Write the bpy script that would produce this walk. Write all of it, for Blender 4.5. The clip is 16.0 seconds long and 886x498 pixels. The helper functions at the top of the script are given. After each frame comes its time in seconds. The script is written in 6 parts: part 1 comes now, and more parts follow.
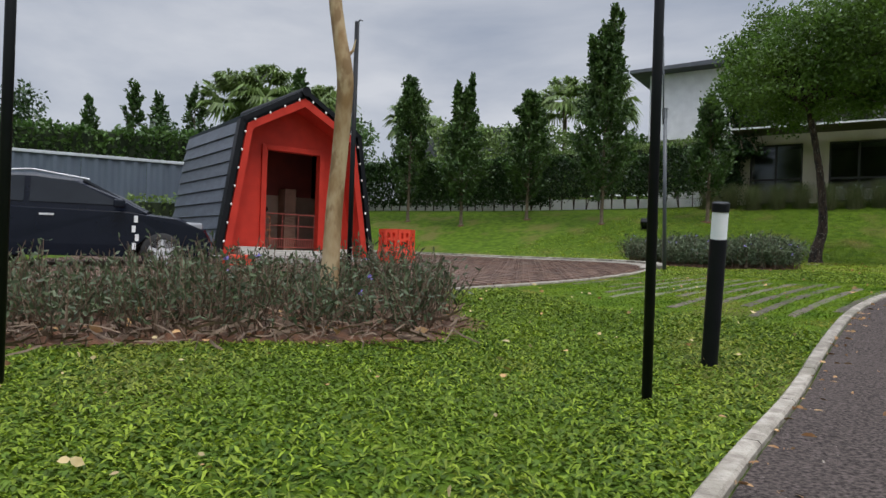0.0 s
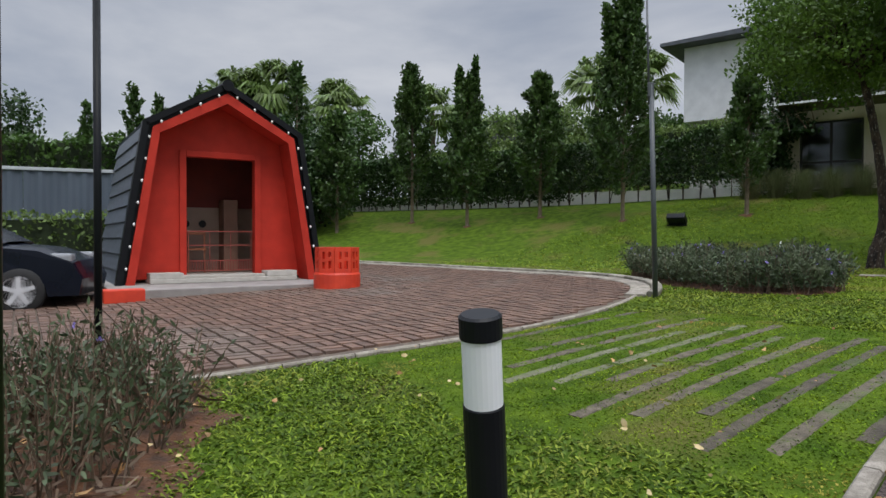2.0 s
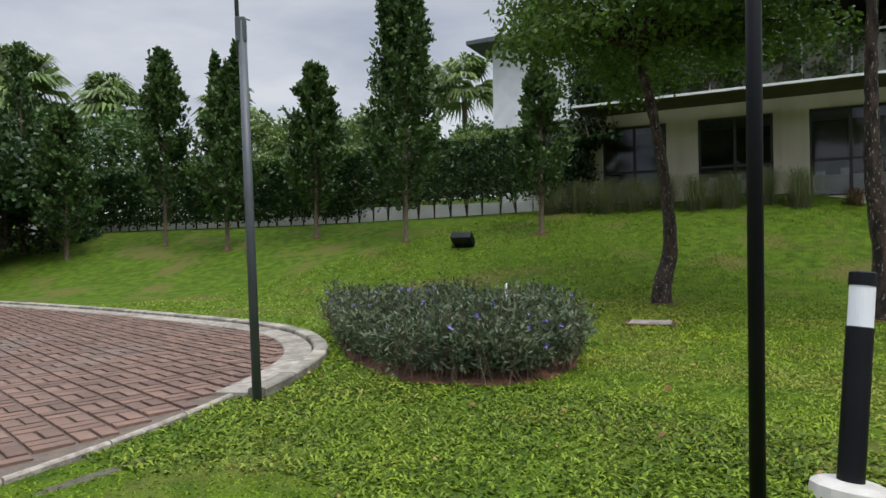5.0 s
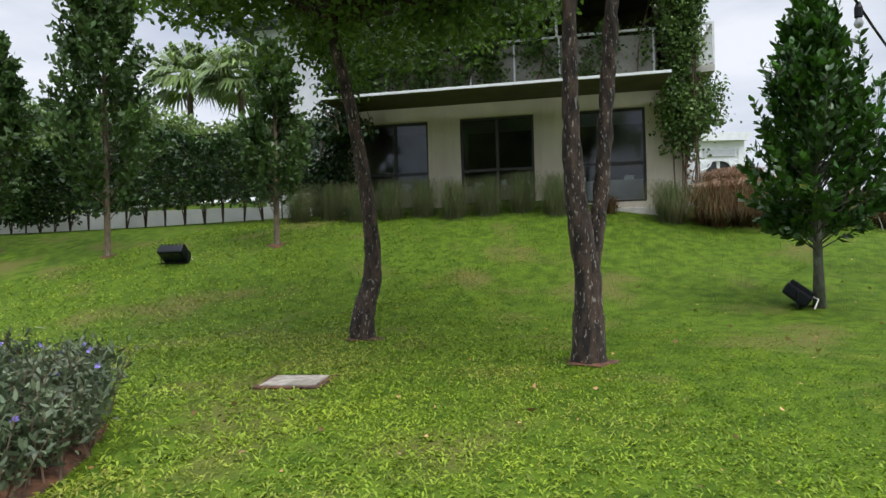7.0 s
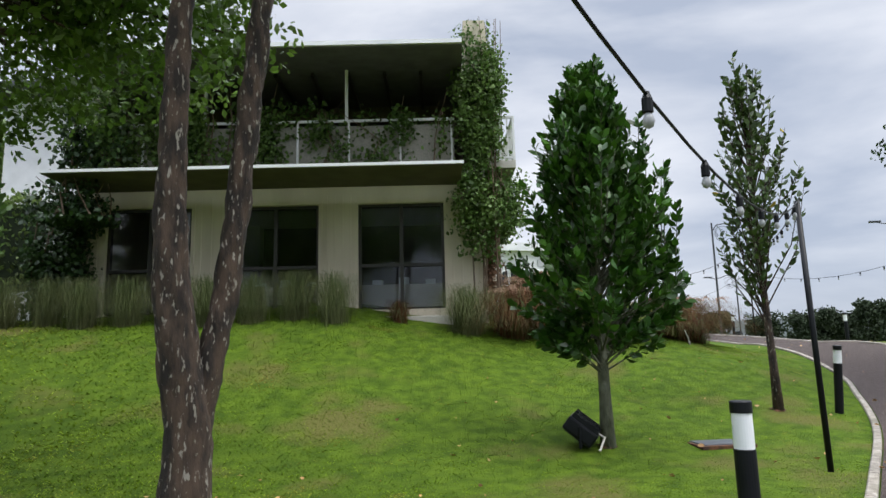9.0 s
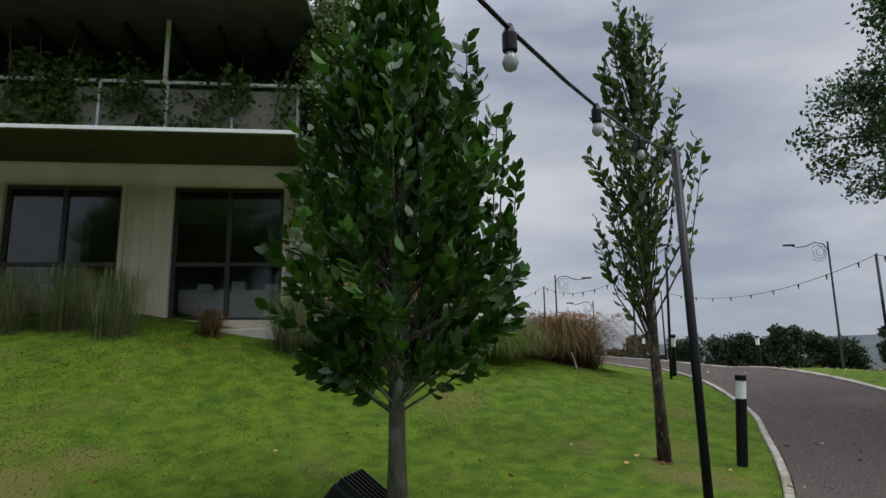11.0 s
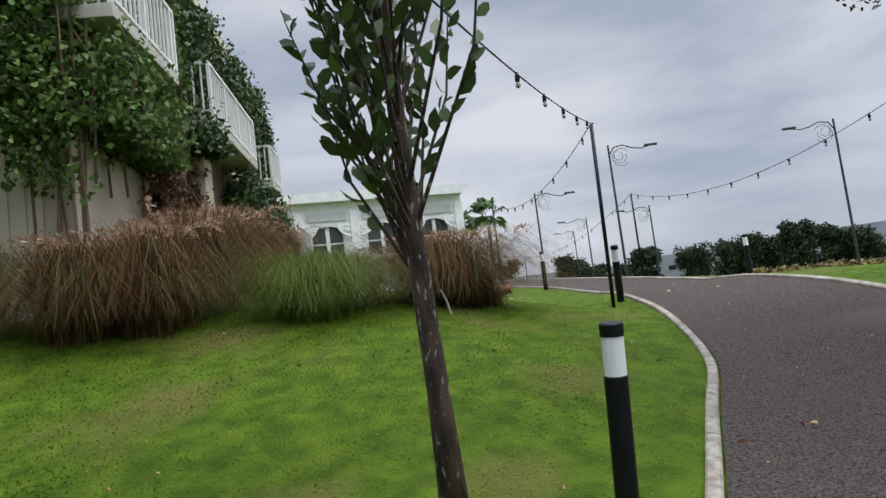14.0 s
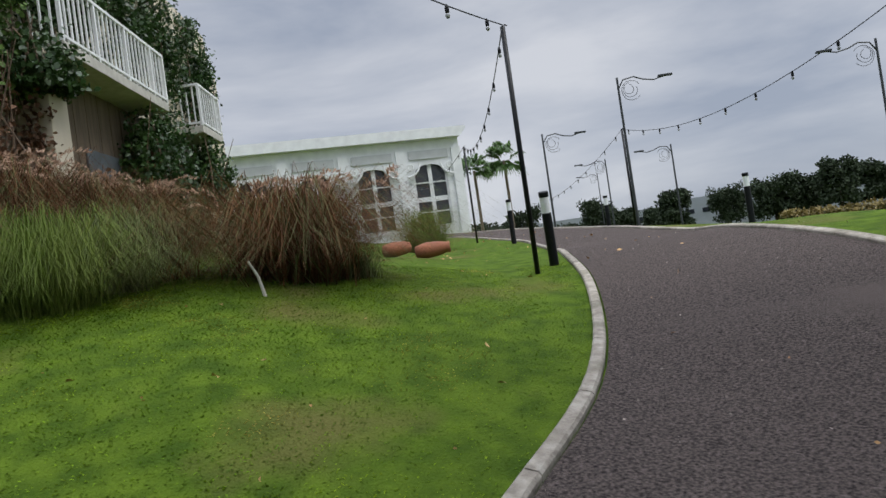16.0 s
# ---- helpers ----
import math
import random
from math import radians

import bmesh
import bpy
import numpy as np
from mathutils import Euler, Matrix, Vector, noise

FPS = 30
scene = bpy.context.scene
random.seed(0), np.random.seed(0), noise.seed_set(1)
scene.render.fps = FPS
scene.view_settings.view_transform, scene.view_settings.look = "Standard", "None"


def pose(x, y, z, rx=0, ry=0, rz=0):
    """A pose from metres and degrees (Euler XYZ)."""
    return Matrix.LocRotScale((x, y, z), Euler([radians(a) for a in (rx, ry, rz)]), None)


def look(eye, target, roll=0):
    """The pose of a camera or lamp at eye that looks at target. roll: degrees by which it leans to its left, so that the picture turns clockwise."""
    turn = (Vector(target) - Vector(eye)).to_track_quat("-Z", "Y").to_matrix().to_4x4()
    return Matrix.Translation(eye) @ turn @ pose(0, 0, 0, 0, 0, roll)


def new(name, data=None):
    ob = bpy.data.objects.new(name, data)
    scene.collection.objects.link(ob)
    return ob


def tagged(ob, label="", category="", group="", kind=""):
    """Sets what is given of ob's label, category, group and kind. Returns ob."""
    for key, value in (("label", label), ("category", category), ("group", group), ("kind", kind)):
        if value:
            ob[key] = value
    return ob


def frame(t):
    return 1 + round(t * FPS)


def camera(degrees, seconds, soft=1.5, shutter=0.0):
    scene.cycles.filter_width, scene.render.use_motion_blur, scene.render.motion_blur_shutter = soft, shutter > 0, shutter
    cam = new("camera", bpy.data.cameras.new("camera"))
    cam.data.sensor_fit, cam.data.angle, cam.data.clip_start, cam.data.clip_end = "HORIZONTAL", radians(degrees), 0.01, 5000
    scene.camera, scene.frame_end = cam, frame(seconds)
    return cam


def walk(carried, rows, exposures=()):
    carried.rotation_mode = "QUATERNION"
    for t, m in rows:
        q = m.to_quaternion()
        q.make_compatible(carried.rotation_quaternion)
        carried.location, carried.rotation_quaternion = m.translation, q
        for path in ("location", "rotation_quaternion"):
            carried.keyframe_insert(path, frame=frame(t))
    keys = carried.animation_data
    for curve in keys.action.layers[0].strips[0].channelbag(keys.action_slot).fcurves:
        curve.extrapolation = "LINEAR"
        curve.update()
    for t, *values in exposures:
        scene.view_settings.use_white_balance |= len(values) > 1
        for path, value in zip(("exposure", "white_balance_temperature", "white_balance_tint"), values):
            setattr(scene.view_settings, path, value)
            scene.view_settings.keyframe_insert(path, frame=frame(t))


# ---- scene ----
cam = camera(68.5, 16.0)
METRES, EYE, TILT, LEAN, TURN = 24.0, 0.9, 0.0, 0.0, 0.0
ROWS = [
    (0.0, 0.0, 0.0, 0.0, -0.0, 0.09, -1.9),
    (0.5, 0.0204, 0.0241, 0.0049, 0.29, -1.09, -1.41),
    (1.0, 0.0404, 0.0518, 0.0114, 0.5, -1.48, -0.92),
    (1.5, 0.0596, 0.0782, 0.0174, 2.99, -1.17, -0.25),
    (2.0, 0.074, 0.1047, 0.0223, 4.94, -0.9, -0.15),
    (2.5, 0.0898, 0.133, 0.0253, 5.69, -0.65, -0.15),
    (3.0, 0.1055, 0.1627, 0.0267, 5.39, -0.35, -0.27),
    (3.5, 0.1249, 0.1909, 0.0298, 2.14, -0.21, -0.6),
    (4.0, 0.1437, 0.2184, 0.0317, -1.53, 0.08, -0.53),
    (4.5, 0.167, 0.2411, 0.0338, -3.47, 0.32, 0.55),
    (5.0, 0.1919, 0.2618, 0.0349, -6.53, 0.2, 0.89),
    (7.5, 0.3241, 0.3527, 0.0446, -23.7, 0.92, 1.35),
    (8.0, 0.3509, 0.3682, 0.0457, -25.97, 3.26, 1.2),
    (8.5, 0.3779, 0.3824, 0.0465, -30.71, 6.37, 1.65),
    (9.0, 0.4061, 0.3939, 0.047, -33.29, 9.24, 1.45),
    (11.5, 0.5458, 0.451, 0.05, -40.23, 10.38, 1.73),
    (12.0, 0.5745, 0.4578, 0.0512, -41.19, 9.71, 2.97),
    (12.5, 0.603, 0.4658, 0.0509, -40.76, 8.29, 4.02),
    (13.0, 0.6326, 0.4753, 0.0516, -40.81, 7.0, 4.44),
    (13.5, 0.6599, 0.4867, 0.0519, -38.8, 5.62, 5.65),
    (14.0, 0.6878, 0.4998, 0.0528, -37.32, 5.3, 7.13),
    (14.5, 0.7155, 0.5101, 0.0525, -36.99, 4.81, 8.44),
    (15.0, 0.7433, 0.5186, 0.0527, -36.96, 3.51, 8.5),
    (15.5, 0.7721, 0.5233, 0.0531, -36.99, 2.21, 8.45),
    (16.0, 0.7996, 0.5283, 0.0534, -34.29, 1.04, 8.18),
]
walk(cam, [(t, pose(0, 0, EYE, TILT, LEAN, TURN) @ pose(METRES * x, METRES * y, METRES * z, 90 + pitch, roll, yaw)) for t, x, y, z, yaw, pitch, roll in ROWS],
     [(0.0, -0.27), (0.5, -0.05), (1.0, -0.1), (2.5, -0.45), (4.0, -0.42), (5.0, -0.15), (7.5, 0.35), (8.0, 0.42), (9.2, 0.18), (11.3, -0.4), (12.0, -0.15), (12.5, -0.1), (14.0, -0.08), (15.0, -0.2), (15.5, -0.3), (16.0, -0.25)])
# ---- end of walk ----

# ---- world and sun ----
world = bpy.data.worlds.new("overcast_sky")
scene.world = world
world.use_nodes = True
wn = world.node_tree.nodes
wl = world.node_tree.links
wn.clear()
w_out = wn.new("ShaderNodeOutputWorld")
w_bg = wn.new("ShaderNodeBackground")
w_sky = wn.new("ShaderNodeTexSky")
w_sky.sky_type = "NISHITA"
w_sky.sun_disc = False
w_sky.sun_elevation, w_sky.sun_rotation = radians(58), radians(150)
w_tc = wn.new("ShaderNodeTexCoord")
w_map = wn.new("ShaderNodeMapping")
w_map.inputs["Scale"].default_value = (1.0, 1.0, 3.2)
w_map.inputs["Rotation"].default_value = (0.25, 0.1, 0.4)
w_noise = wn.new("ShaderNodeTexNoise")
w_noise.inputs["Scale"].default_value = 1.9
w_noise.inputs["Detail"].default_value = 7
w_noise.inputs["Roughness"].default_value = 0.52
w_noise.inputs["Distortion"].default_value = 0.35
w_ramp = wn.new("ShaderNodeValToRGB")
w_ramp.color_ramp.elements[0].position, w_ramp.color_ramp.elements[0].color = 0.36, (0.42, 0.475, 0.59, 1)
w_ramp.color_ramp.elements[1].position, w_ramp.color_ramp.elements[1].color = 0.63, (0.79, 0.815, 0.88, 1)
w_sep = wn.new("ShaderNodeSeparateXYZ")
w_zen = wn.new("ShaderNodeMapRange")
w_zen.inputs["From Min"].default_value, w_zen.inputs["From Max"].default_value = 0.5, 1.0
w_zen.inputs["To Min"].default_value, w_zen.inputs["To Max"].default_value = 1.0, 6.2
w_mul = wn.new("ShaderNodeMix")
w_mul.data_type, w_mul.blend_type = "RGBA", "MULTIPLY"
w_mul.inputs["Factor"].default_value = 1.0
w_mix = wn.new("ShaderNodeMix")
w_mix.data_type = "RGBA"
w_mix.inputs["Factor"].default_value = 0.9
w_dim = wn.new("ShaderNodeMix")
w_dim.data_type, w_dim.blend_type = "RGBA", "MULTIPLY"
w_dim.inputs["Factor"].default_value = 1.0
w_dim.inputs["B"].default_value = (0.1, 0.1, 0.1, 1)
wl.new(w_tc.outputs["Generated"], w_map.inputs["Vector"])
wl.new(w_map.outputs["Vector"], w_noise.inputs["Vector"])
wl.new(w_noise.outputs["Fac"], w_ramp.inputs["Fac"])
wl.new(w_tc.outputs["Generated"], w_sep.inputs["Vector"])
wl.new(w_sep.outputs["Z"], w_zen.inputs["Value"])
wl.new(w_ramp.outputs["Color"], w_mul.inputs["A"])
wl.new(w_zen.outputs["Result"], w_mul.inputs["B"])
wl.new(w_sky.outputs["Color"], w_dim.inputs["A"])
wl.new(w_dim.outputs["Result"], w_mix.inputs["A"])
wl.new(w_mul.outputs["Result"], w_mix.inputs["B"])
wl.new(w_mix.outputs["Result"], w_bg.inputs["Color"])
wl.new(w_bg.outputs["Background"], w_out.inputs["Surface"])
w_bg.inputs["Strength"].default_value = 1.0

sun = new("sun", bpy.data.lights.new("sun", "SUN"))
sun.data.energy, sun.data.angle, sun.data.color = 2.0, radians(25), (1.0, 0.96, 0.9)
sun.matrix_world = look((0, 0, 40), (-12, 20, 0))

# ---- materials ----
MATS = {}


def mat(name, c1, c2=None, rough=0.8, scale=6.0, bump=0.0, bscale=None, metal=0.0, detail=6.0, lo=0.35, hi=0.65,
        rnd=0.0, c3=None, s3=0.6, spec=0.5, stretch=(1, 1, 1), trans=0.0, t3=(0.54, 0.68)):
    """A surface of two mottled colours, a third in larger patches, fine relief, and a shade that varies from piece to piece."""
    if name in MATS:
        return MATS[name]
    m = bpy.data.materials.new(name)
    m.use_nodes = True
    n, l = m.node_tree.nodes, m.node_tree.links
    b = n["Principled BSDF"]
    b.inputs["Roughness"].default_value = rough
    b.inputs["Metallic"].default_value = metal
    b.inputs["Specular IOR Level"].default_value = spec
    c2 = c2 or tuple(v * 0.75 for v in c1)
    tc = n.new("ShaderNodeTexCoord")
    mp = n.new("ShaderNodeMapping")
    mp.inputs["Scale"].default_value = stretch
    l.new(tc.outputs["Object"], mp.inputs["Vector"])
    nz = n.new("ShaderNodeTexNoise")
    nz.inputs["Scale"].default_value, nz.inputs["Detail"].default_value = scale, detail
    l.new(mp.outputs["Vector"], nz.inputs["Vector"])
    rp = n.new("ShaderNodeValToRGB")
    rp.color_ramp.elements[0].position, rp.color_ramp.elements[0].color = lo, (*c1, 1)
    rp.color_ramp.elements[1].position, rp.color_ramp.elements[1].color = hi, (*c2, 1)
    l.new(nz.outputs["Fac"], rp.inputs["Fac"])
    col = rp.outputs["Color"]
    if c3:
        n3 = n.new("ShaderNodeTexNoise")
        n3.inputs["Scale"].default_value, n3.inputs["Detail"].default_value = s3, 4
        l.new(mp.outputs["Vector"], n3.inputs["Vector"])
        r3 = n.new("ShaderNodeMapRange")
        r3.inputs["From Min"].default_value, r3.inputs["From Max"].default_value = t3
        l.new(n3.outputs["Fac"], r3.inputs["Value"])
        mx = n.new("ShaderNodeMix")
        mx.data_type = "RGBA"
        mx.inputs["B"].default_value = (*c3, 1)
        l.new(r3.outputs["Result"], mx.inputs["Factor"])
        l.new(col, mx.inputs["A"])
        col = mx.outputs["Result"]
    if rnd:
        isl = n.new("ShaderNodeNewGeometry")
        oi = n.new("ShaderNodeObjectInfo")
        ad = n.new("ShaderNodeMath")
        l.new(isl.outputs["Random Per Island"], ad.inputs[0])
        l.new(oi.outputs["Random"], ad.inputs[1])
        fr = n.new("ShaderNodeMath")
        fr.operation = "FRACT"
        l.new(ad.outputs[0], fr.inputs[0])
        rr = n.new("ShaderNodeMapRange")
        rr.inputs["To Min"].default_value, rr.inputs["To Max"].default_value = 1 - rnd, 1 + rnd
        l.new(fr.outputs[0], rr.inputs["Value"])
        hs = n.new("ShaderNodeHueSaturation")
        l.new(rr.outputs["Result"], hs.inputs["Value"])
        l.new(col, hs.inputs["Color"])
        col = hs.outputs["Color"]
    l.new(col, b.inputs["Base Color"])
    if bump:
        bz = n.new("ShaderNodeTexNoise")
        bz.inputs["Scale"].default_value, bz.inputs["Detail"].default_value = bscale or scale * 4, 5
        l.new(mp.outputs["Vector"], bz.inputs["Vector"])
        bp = n.new("ShaderNodeBump")
        bp.inputs["Strength"].default_value, bp.inputs["Distance"].default_value = bump, 0.02
        l.new(bz.outputs["Fac"], bp.inputs["Height"])
        l.new(bp.outputs["Normal"], b.inputs["Normal"])
    if trans:
        tr = n.new("ShaderNodeBsdfTranslucent")
        l.new(col, tr.inputs["Color"])
        ms = n.new("ShaderNodeMixShader")
        ms.inputs["Fac"].default_value = trans
        l.new(b.outputs["BSDF"], ms.inputs[1])
        l.new(tr.outputs["BSDF"], ms.inputs[2])
        l.new(ms.outputs["Shader"], n["Material Output"].inputs["Surface"])
    MATS[name] = m
    return m


def glass_mat(name, tint, rough=0.03):
    if name in MATS:
        return MATS[name]
    m = bpy.data.materials.new(name)
    m.use_nodes = True
    b = m.node_tree.nodes["Principled BSDF"]
    b.inputs["Base Color"].default_value = (*tint, 1)
    b.inputs["Roughness"].default_value = rough
    b.inputs["Transmission Weight"].default_value = 1.0
    b.inputs["IOR"].default_value = 1.45
    MATS[name] = m
    return m


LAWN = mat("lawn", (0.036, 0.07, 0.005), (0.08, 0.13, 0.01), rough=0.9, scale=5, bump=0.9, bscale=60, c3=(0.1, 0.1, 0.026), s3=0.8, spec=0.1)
BLADE = mat("grass_blade", (0.13, 0.2, 0.012), (0.215, 0.285, 0.022), rough=0.55, scale=1.4, rnd=0.45, c3=(0.21, 0.23, 0.035), s3=0.7, spec=0.25, trans=0.3)
# Mown grass; the far lawn's lower brightness is put into this darker green.
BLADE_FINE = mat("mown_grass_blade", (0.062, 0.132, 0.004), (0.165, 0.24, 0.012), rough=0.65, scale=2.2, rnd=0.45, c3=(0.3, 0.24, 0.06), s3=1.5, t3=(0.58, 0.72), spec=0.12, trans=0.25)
ASPHALT = mat("asphalt", (0.022, 0.018, 0.017), (0.16, 0.13, 0.117), rough=0.95, scale=62, bump=1.0, bscale=120, c3=(0.1, 0.082, 0.074), s3=0.7, spec=0.12, lo=0.32, hi=0.74, detail=9.0)
CONCRETE = mat("concrete", (0.34, 0.31, 0.26), (0.19, 0.165, 0.135), rough=0.9, scale=14, bump=0.6, bscale=60, c3=(0.16, 0.145, 0.11), s3=2.6, rnd=0.15)
KERB_PATCH = mat("whitewashed_kerb", (0.29, 0.27, 0.22), (0.15, 0.135, 0.105), rough=0.9, scale=6, bump=0.6, bscale=40, c3=(0.46, 0.47, 0.49), s3=0.8, t3=(0.6, 0.65), rnd=0.3)
PALE_CONCRETE = mat("pale_concrete", (0.5, 0.48, 0.44), (0.4, 0.38, 0.34), rough=0.8, scale=7, bump=0.2)
BRICK = mat("paver", (0.165, 0.098, 0.068), (0.115, 0.07, 0.052), rough=0.6, scale=16, bump=0.3, rnd=0.3, c3=(0.15, 0.112, 0.088), s3=0.8, spec=0.4)
JOINT = mat("joint_sand", (0.085, 0.066, 0.05), (0.13, 0.1, 0.075), rough=0.95, scale=12, bump=0.3)
RED = mat("red_paint", (0.5, 0.037, 0.022), (0.41, 0.03, 0.018), rough=0.6, scale=3.5, bump=0.06, bscale=40, spec=0.2)
RED_ORANGE = mat("orange_red_paint", (0.66, 0.055, 0.02), (0.54, 0.04, 0.016), rough=0.5, scale=5, bump=0.1)
SLATE = mat("slate_cladding", (0.085, 0.1, 0.125), (0.06, 0.07, 0.09), rough=0.5, scale=4, bump=0.15, stretch=(1, 1, 3), rnd=0.12)
BLACK = mat("black_paint", (0.004, 0.005, 0.007), (0.007, 0.008, 0.01), rough=0.45, scale=5, spec=0.22)
POLE_GREY = mat("grey_pole_paint", (0.07, 0.08, 0.09), (0.05, 0.058, 0.065), rough=0.45, scale=4)
# Grey darkened to hold the lamp posts' backlit look.
LAMP_BACKLIT = mat("backlit_lamp_paint", (0.03, 0.034, 0.04), (0.022, 0.025, 0.03), rough=0.5, scale=4)
WHITE = mat("white_paint", (0.78, 0.79, 0.8), (0.68, 0.69, 0.7), rough=0.6, scale=2.5, bump=0.05)
CREAM = mat("cream_wall", (0.63, 0.565, 0.45), (0.5, 0.44, 0.34), rough=0.8, scale=1.2, bump=0.1, bscale=25, stretch=(1, 1, 0.25))
DIFFUSER = mat("white_diffuser", (0.8, 0.82, 0.84), (0.74, 0.76, 0.78), rough=0.35, scale=3)
BARK = mat("bark", (0.06, 0.038, 0.026), (0.014, 0.0095, 0.0075), rough=0.95, scale=14, bump=1.0, bscale=22, stretch=(1, 1, 0.35), c3=(0.22, 0.2, 0.17), s3=46, t3=(0.6, 0.66), lo=0.4, hi=0.6)
BARK_YOUNG = mat("young_bark", (0.17, 0.13, 0.085), (0.09, 0.068, 0.045), rough=0.9, scale=18, bump=0.6, stretch=(1, 1, 0.4), c3=(0.22, 0.19, 0.14), s3=4)
BARK_MOSS = mat("mossy_bark", (0.13, 0.13, 0.09), (0.065, 0.07, 0.045), rough=0.9, scale=16, bump=0.7, stretch=(1, 1, 0.5), c3=(0.24, 0.24, 0.2), s3=7)
BARK_PALE = mat("pale_smooth_bark", (0.43, 0.33, 0.19), (0.24, 0.14, 0.055), rough=0.75, scale=7, bump=0.6, bscale=14, stretch=(1, 1, 0.45), c3=(0.2, 0.12, 0.05), s3=6, t3=(0.52, 0.6), lo=0.4, hi=0.62)
LEAF_DARK = mat("dark_leaf", (0.022, 0.052, 0.014), (0.04, 0.082, 0.02), rough=0.4, scale=1.5, rnd=0.45, spec=0.4, trans=0.2)
LEAF_COL = mat("columnar_leaf", (0.038, 0.08, 0.02), (0.07, 0.125, 0.03), rough=0.45, scale=1.2, rnd=0.5, spec=0.4, trans=0.25)
LEAF_SHADE = mat("shade_tree_leaf", (0.06, 0.12, 0.016), (0.1, 0.17, 0.026), rough=0.5, scale=0.9, rnd=0.45, spec=0.35, trans=0.4)
LEAF_VINE = mat("vine_leaf", (0.07, 0.135, 0.03), (0.12, 0.195, 0.048), rough=0.5, scale=1.4, rnd=0.5, spec=0.3, trans=0.3)
LEAF_MID = mat("mid_leaf", (0.045, 0.1, 0.02), (0.075, 0.14, 0.03), rough=0.45, scale=1.2, rnd=0.45, spec=0.4, trans=0.25)
LEAF_LIGHT = mat("light_leaf", (0.1, 0.17, 0.035), (0.15, 0.21, 0.06), rough=0.5, scale=0.8, rnd=0.4, trans=0.3)
LEAF_GLOSSY = mat("glossy_leaf", (0.016, 0.058, 0.006), (0.048, 0.125, 0.012), rough=0.4, scale=2, rnd=0.5, trans=0.2)
LEAF_YELLOW = mat("yellow_leaf", (0.42, 0.3, 0.03), (0.5, 0.38, 0.06), rough=0.5, scale=5, rnd=0.2, trans=0.2)
LEAF_GREYGREEN = mat("grey_green_leaf", (0.052, 0.08, 0.036), (0.098, 0.122, 0.06), rough=0.6, scale=3, rnd=0.45, trans=0.2)
FLOWER = mat("violet_flower", (0.2, 0.17, 0.55), (0.28, 0.22, 0.6), rough=0.6, scale=5, trans=0.2)
TWIG = mat("dry_twig", (0.1, 0.064, 0.04), (0.17, 0.122, 0.085), rough=0.9, scale=6, rnd=0.3)
SOIL = mat("reddish_soil", (0.12, 0.05, 0.021), (0.04, 0.02, 0.011), rough=0.95, scale=10, bump=0.9, bscale=30)
LITTER = mat("fallen_leaf", (0.3, 0.15, 0.06), (0.42, 0.27, 0.12), rough=0.8, scale=20, rnd=0.4)
FAR_GREEN = mat("far_field", (0.07, 0.1, 0.03), (0.12, 0.13, 0.05), rough=0.95, scale=0.15)

# ---- mesh helpers ----


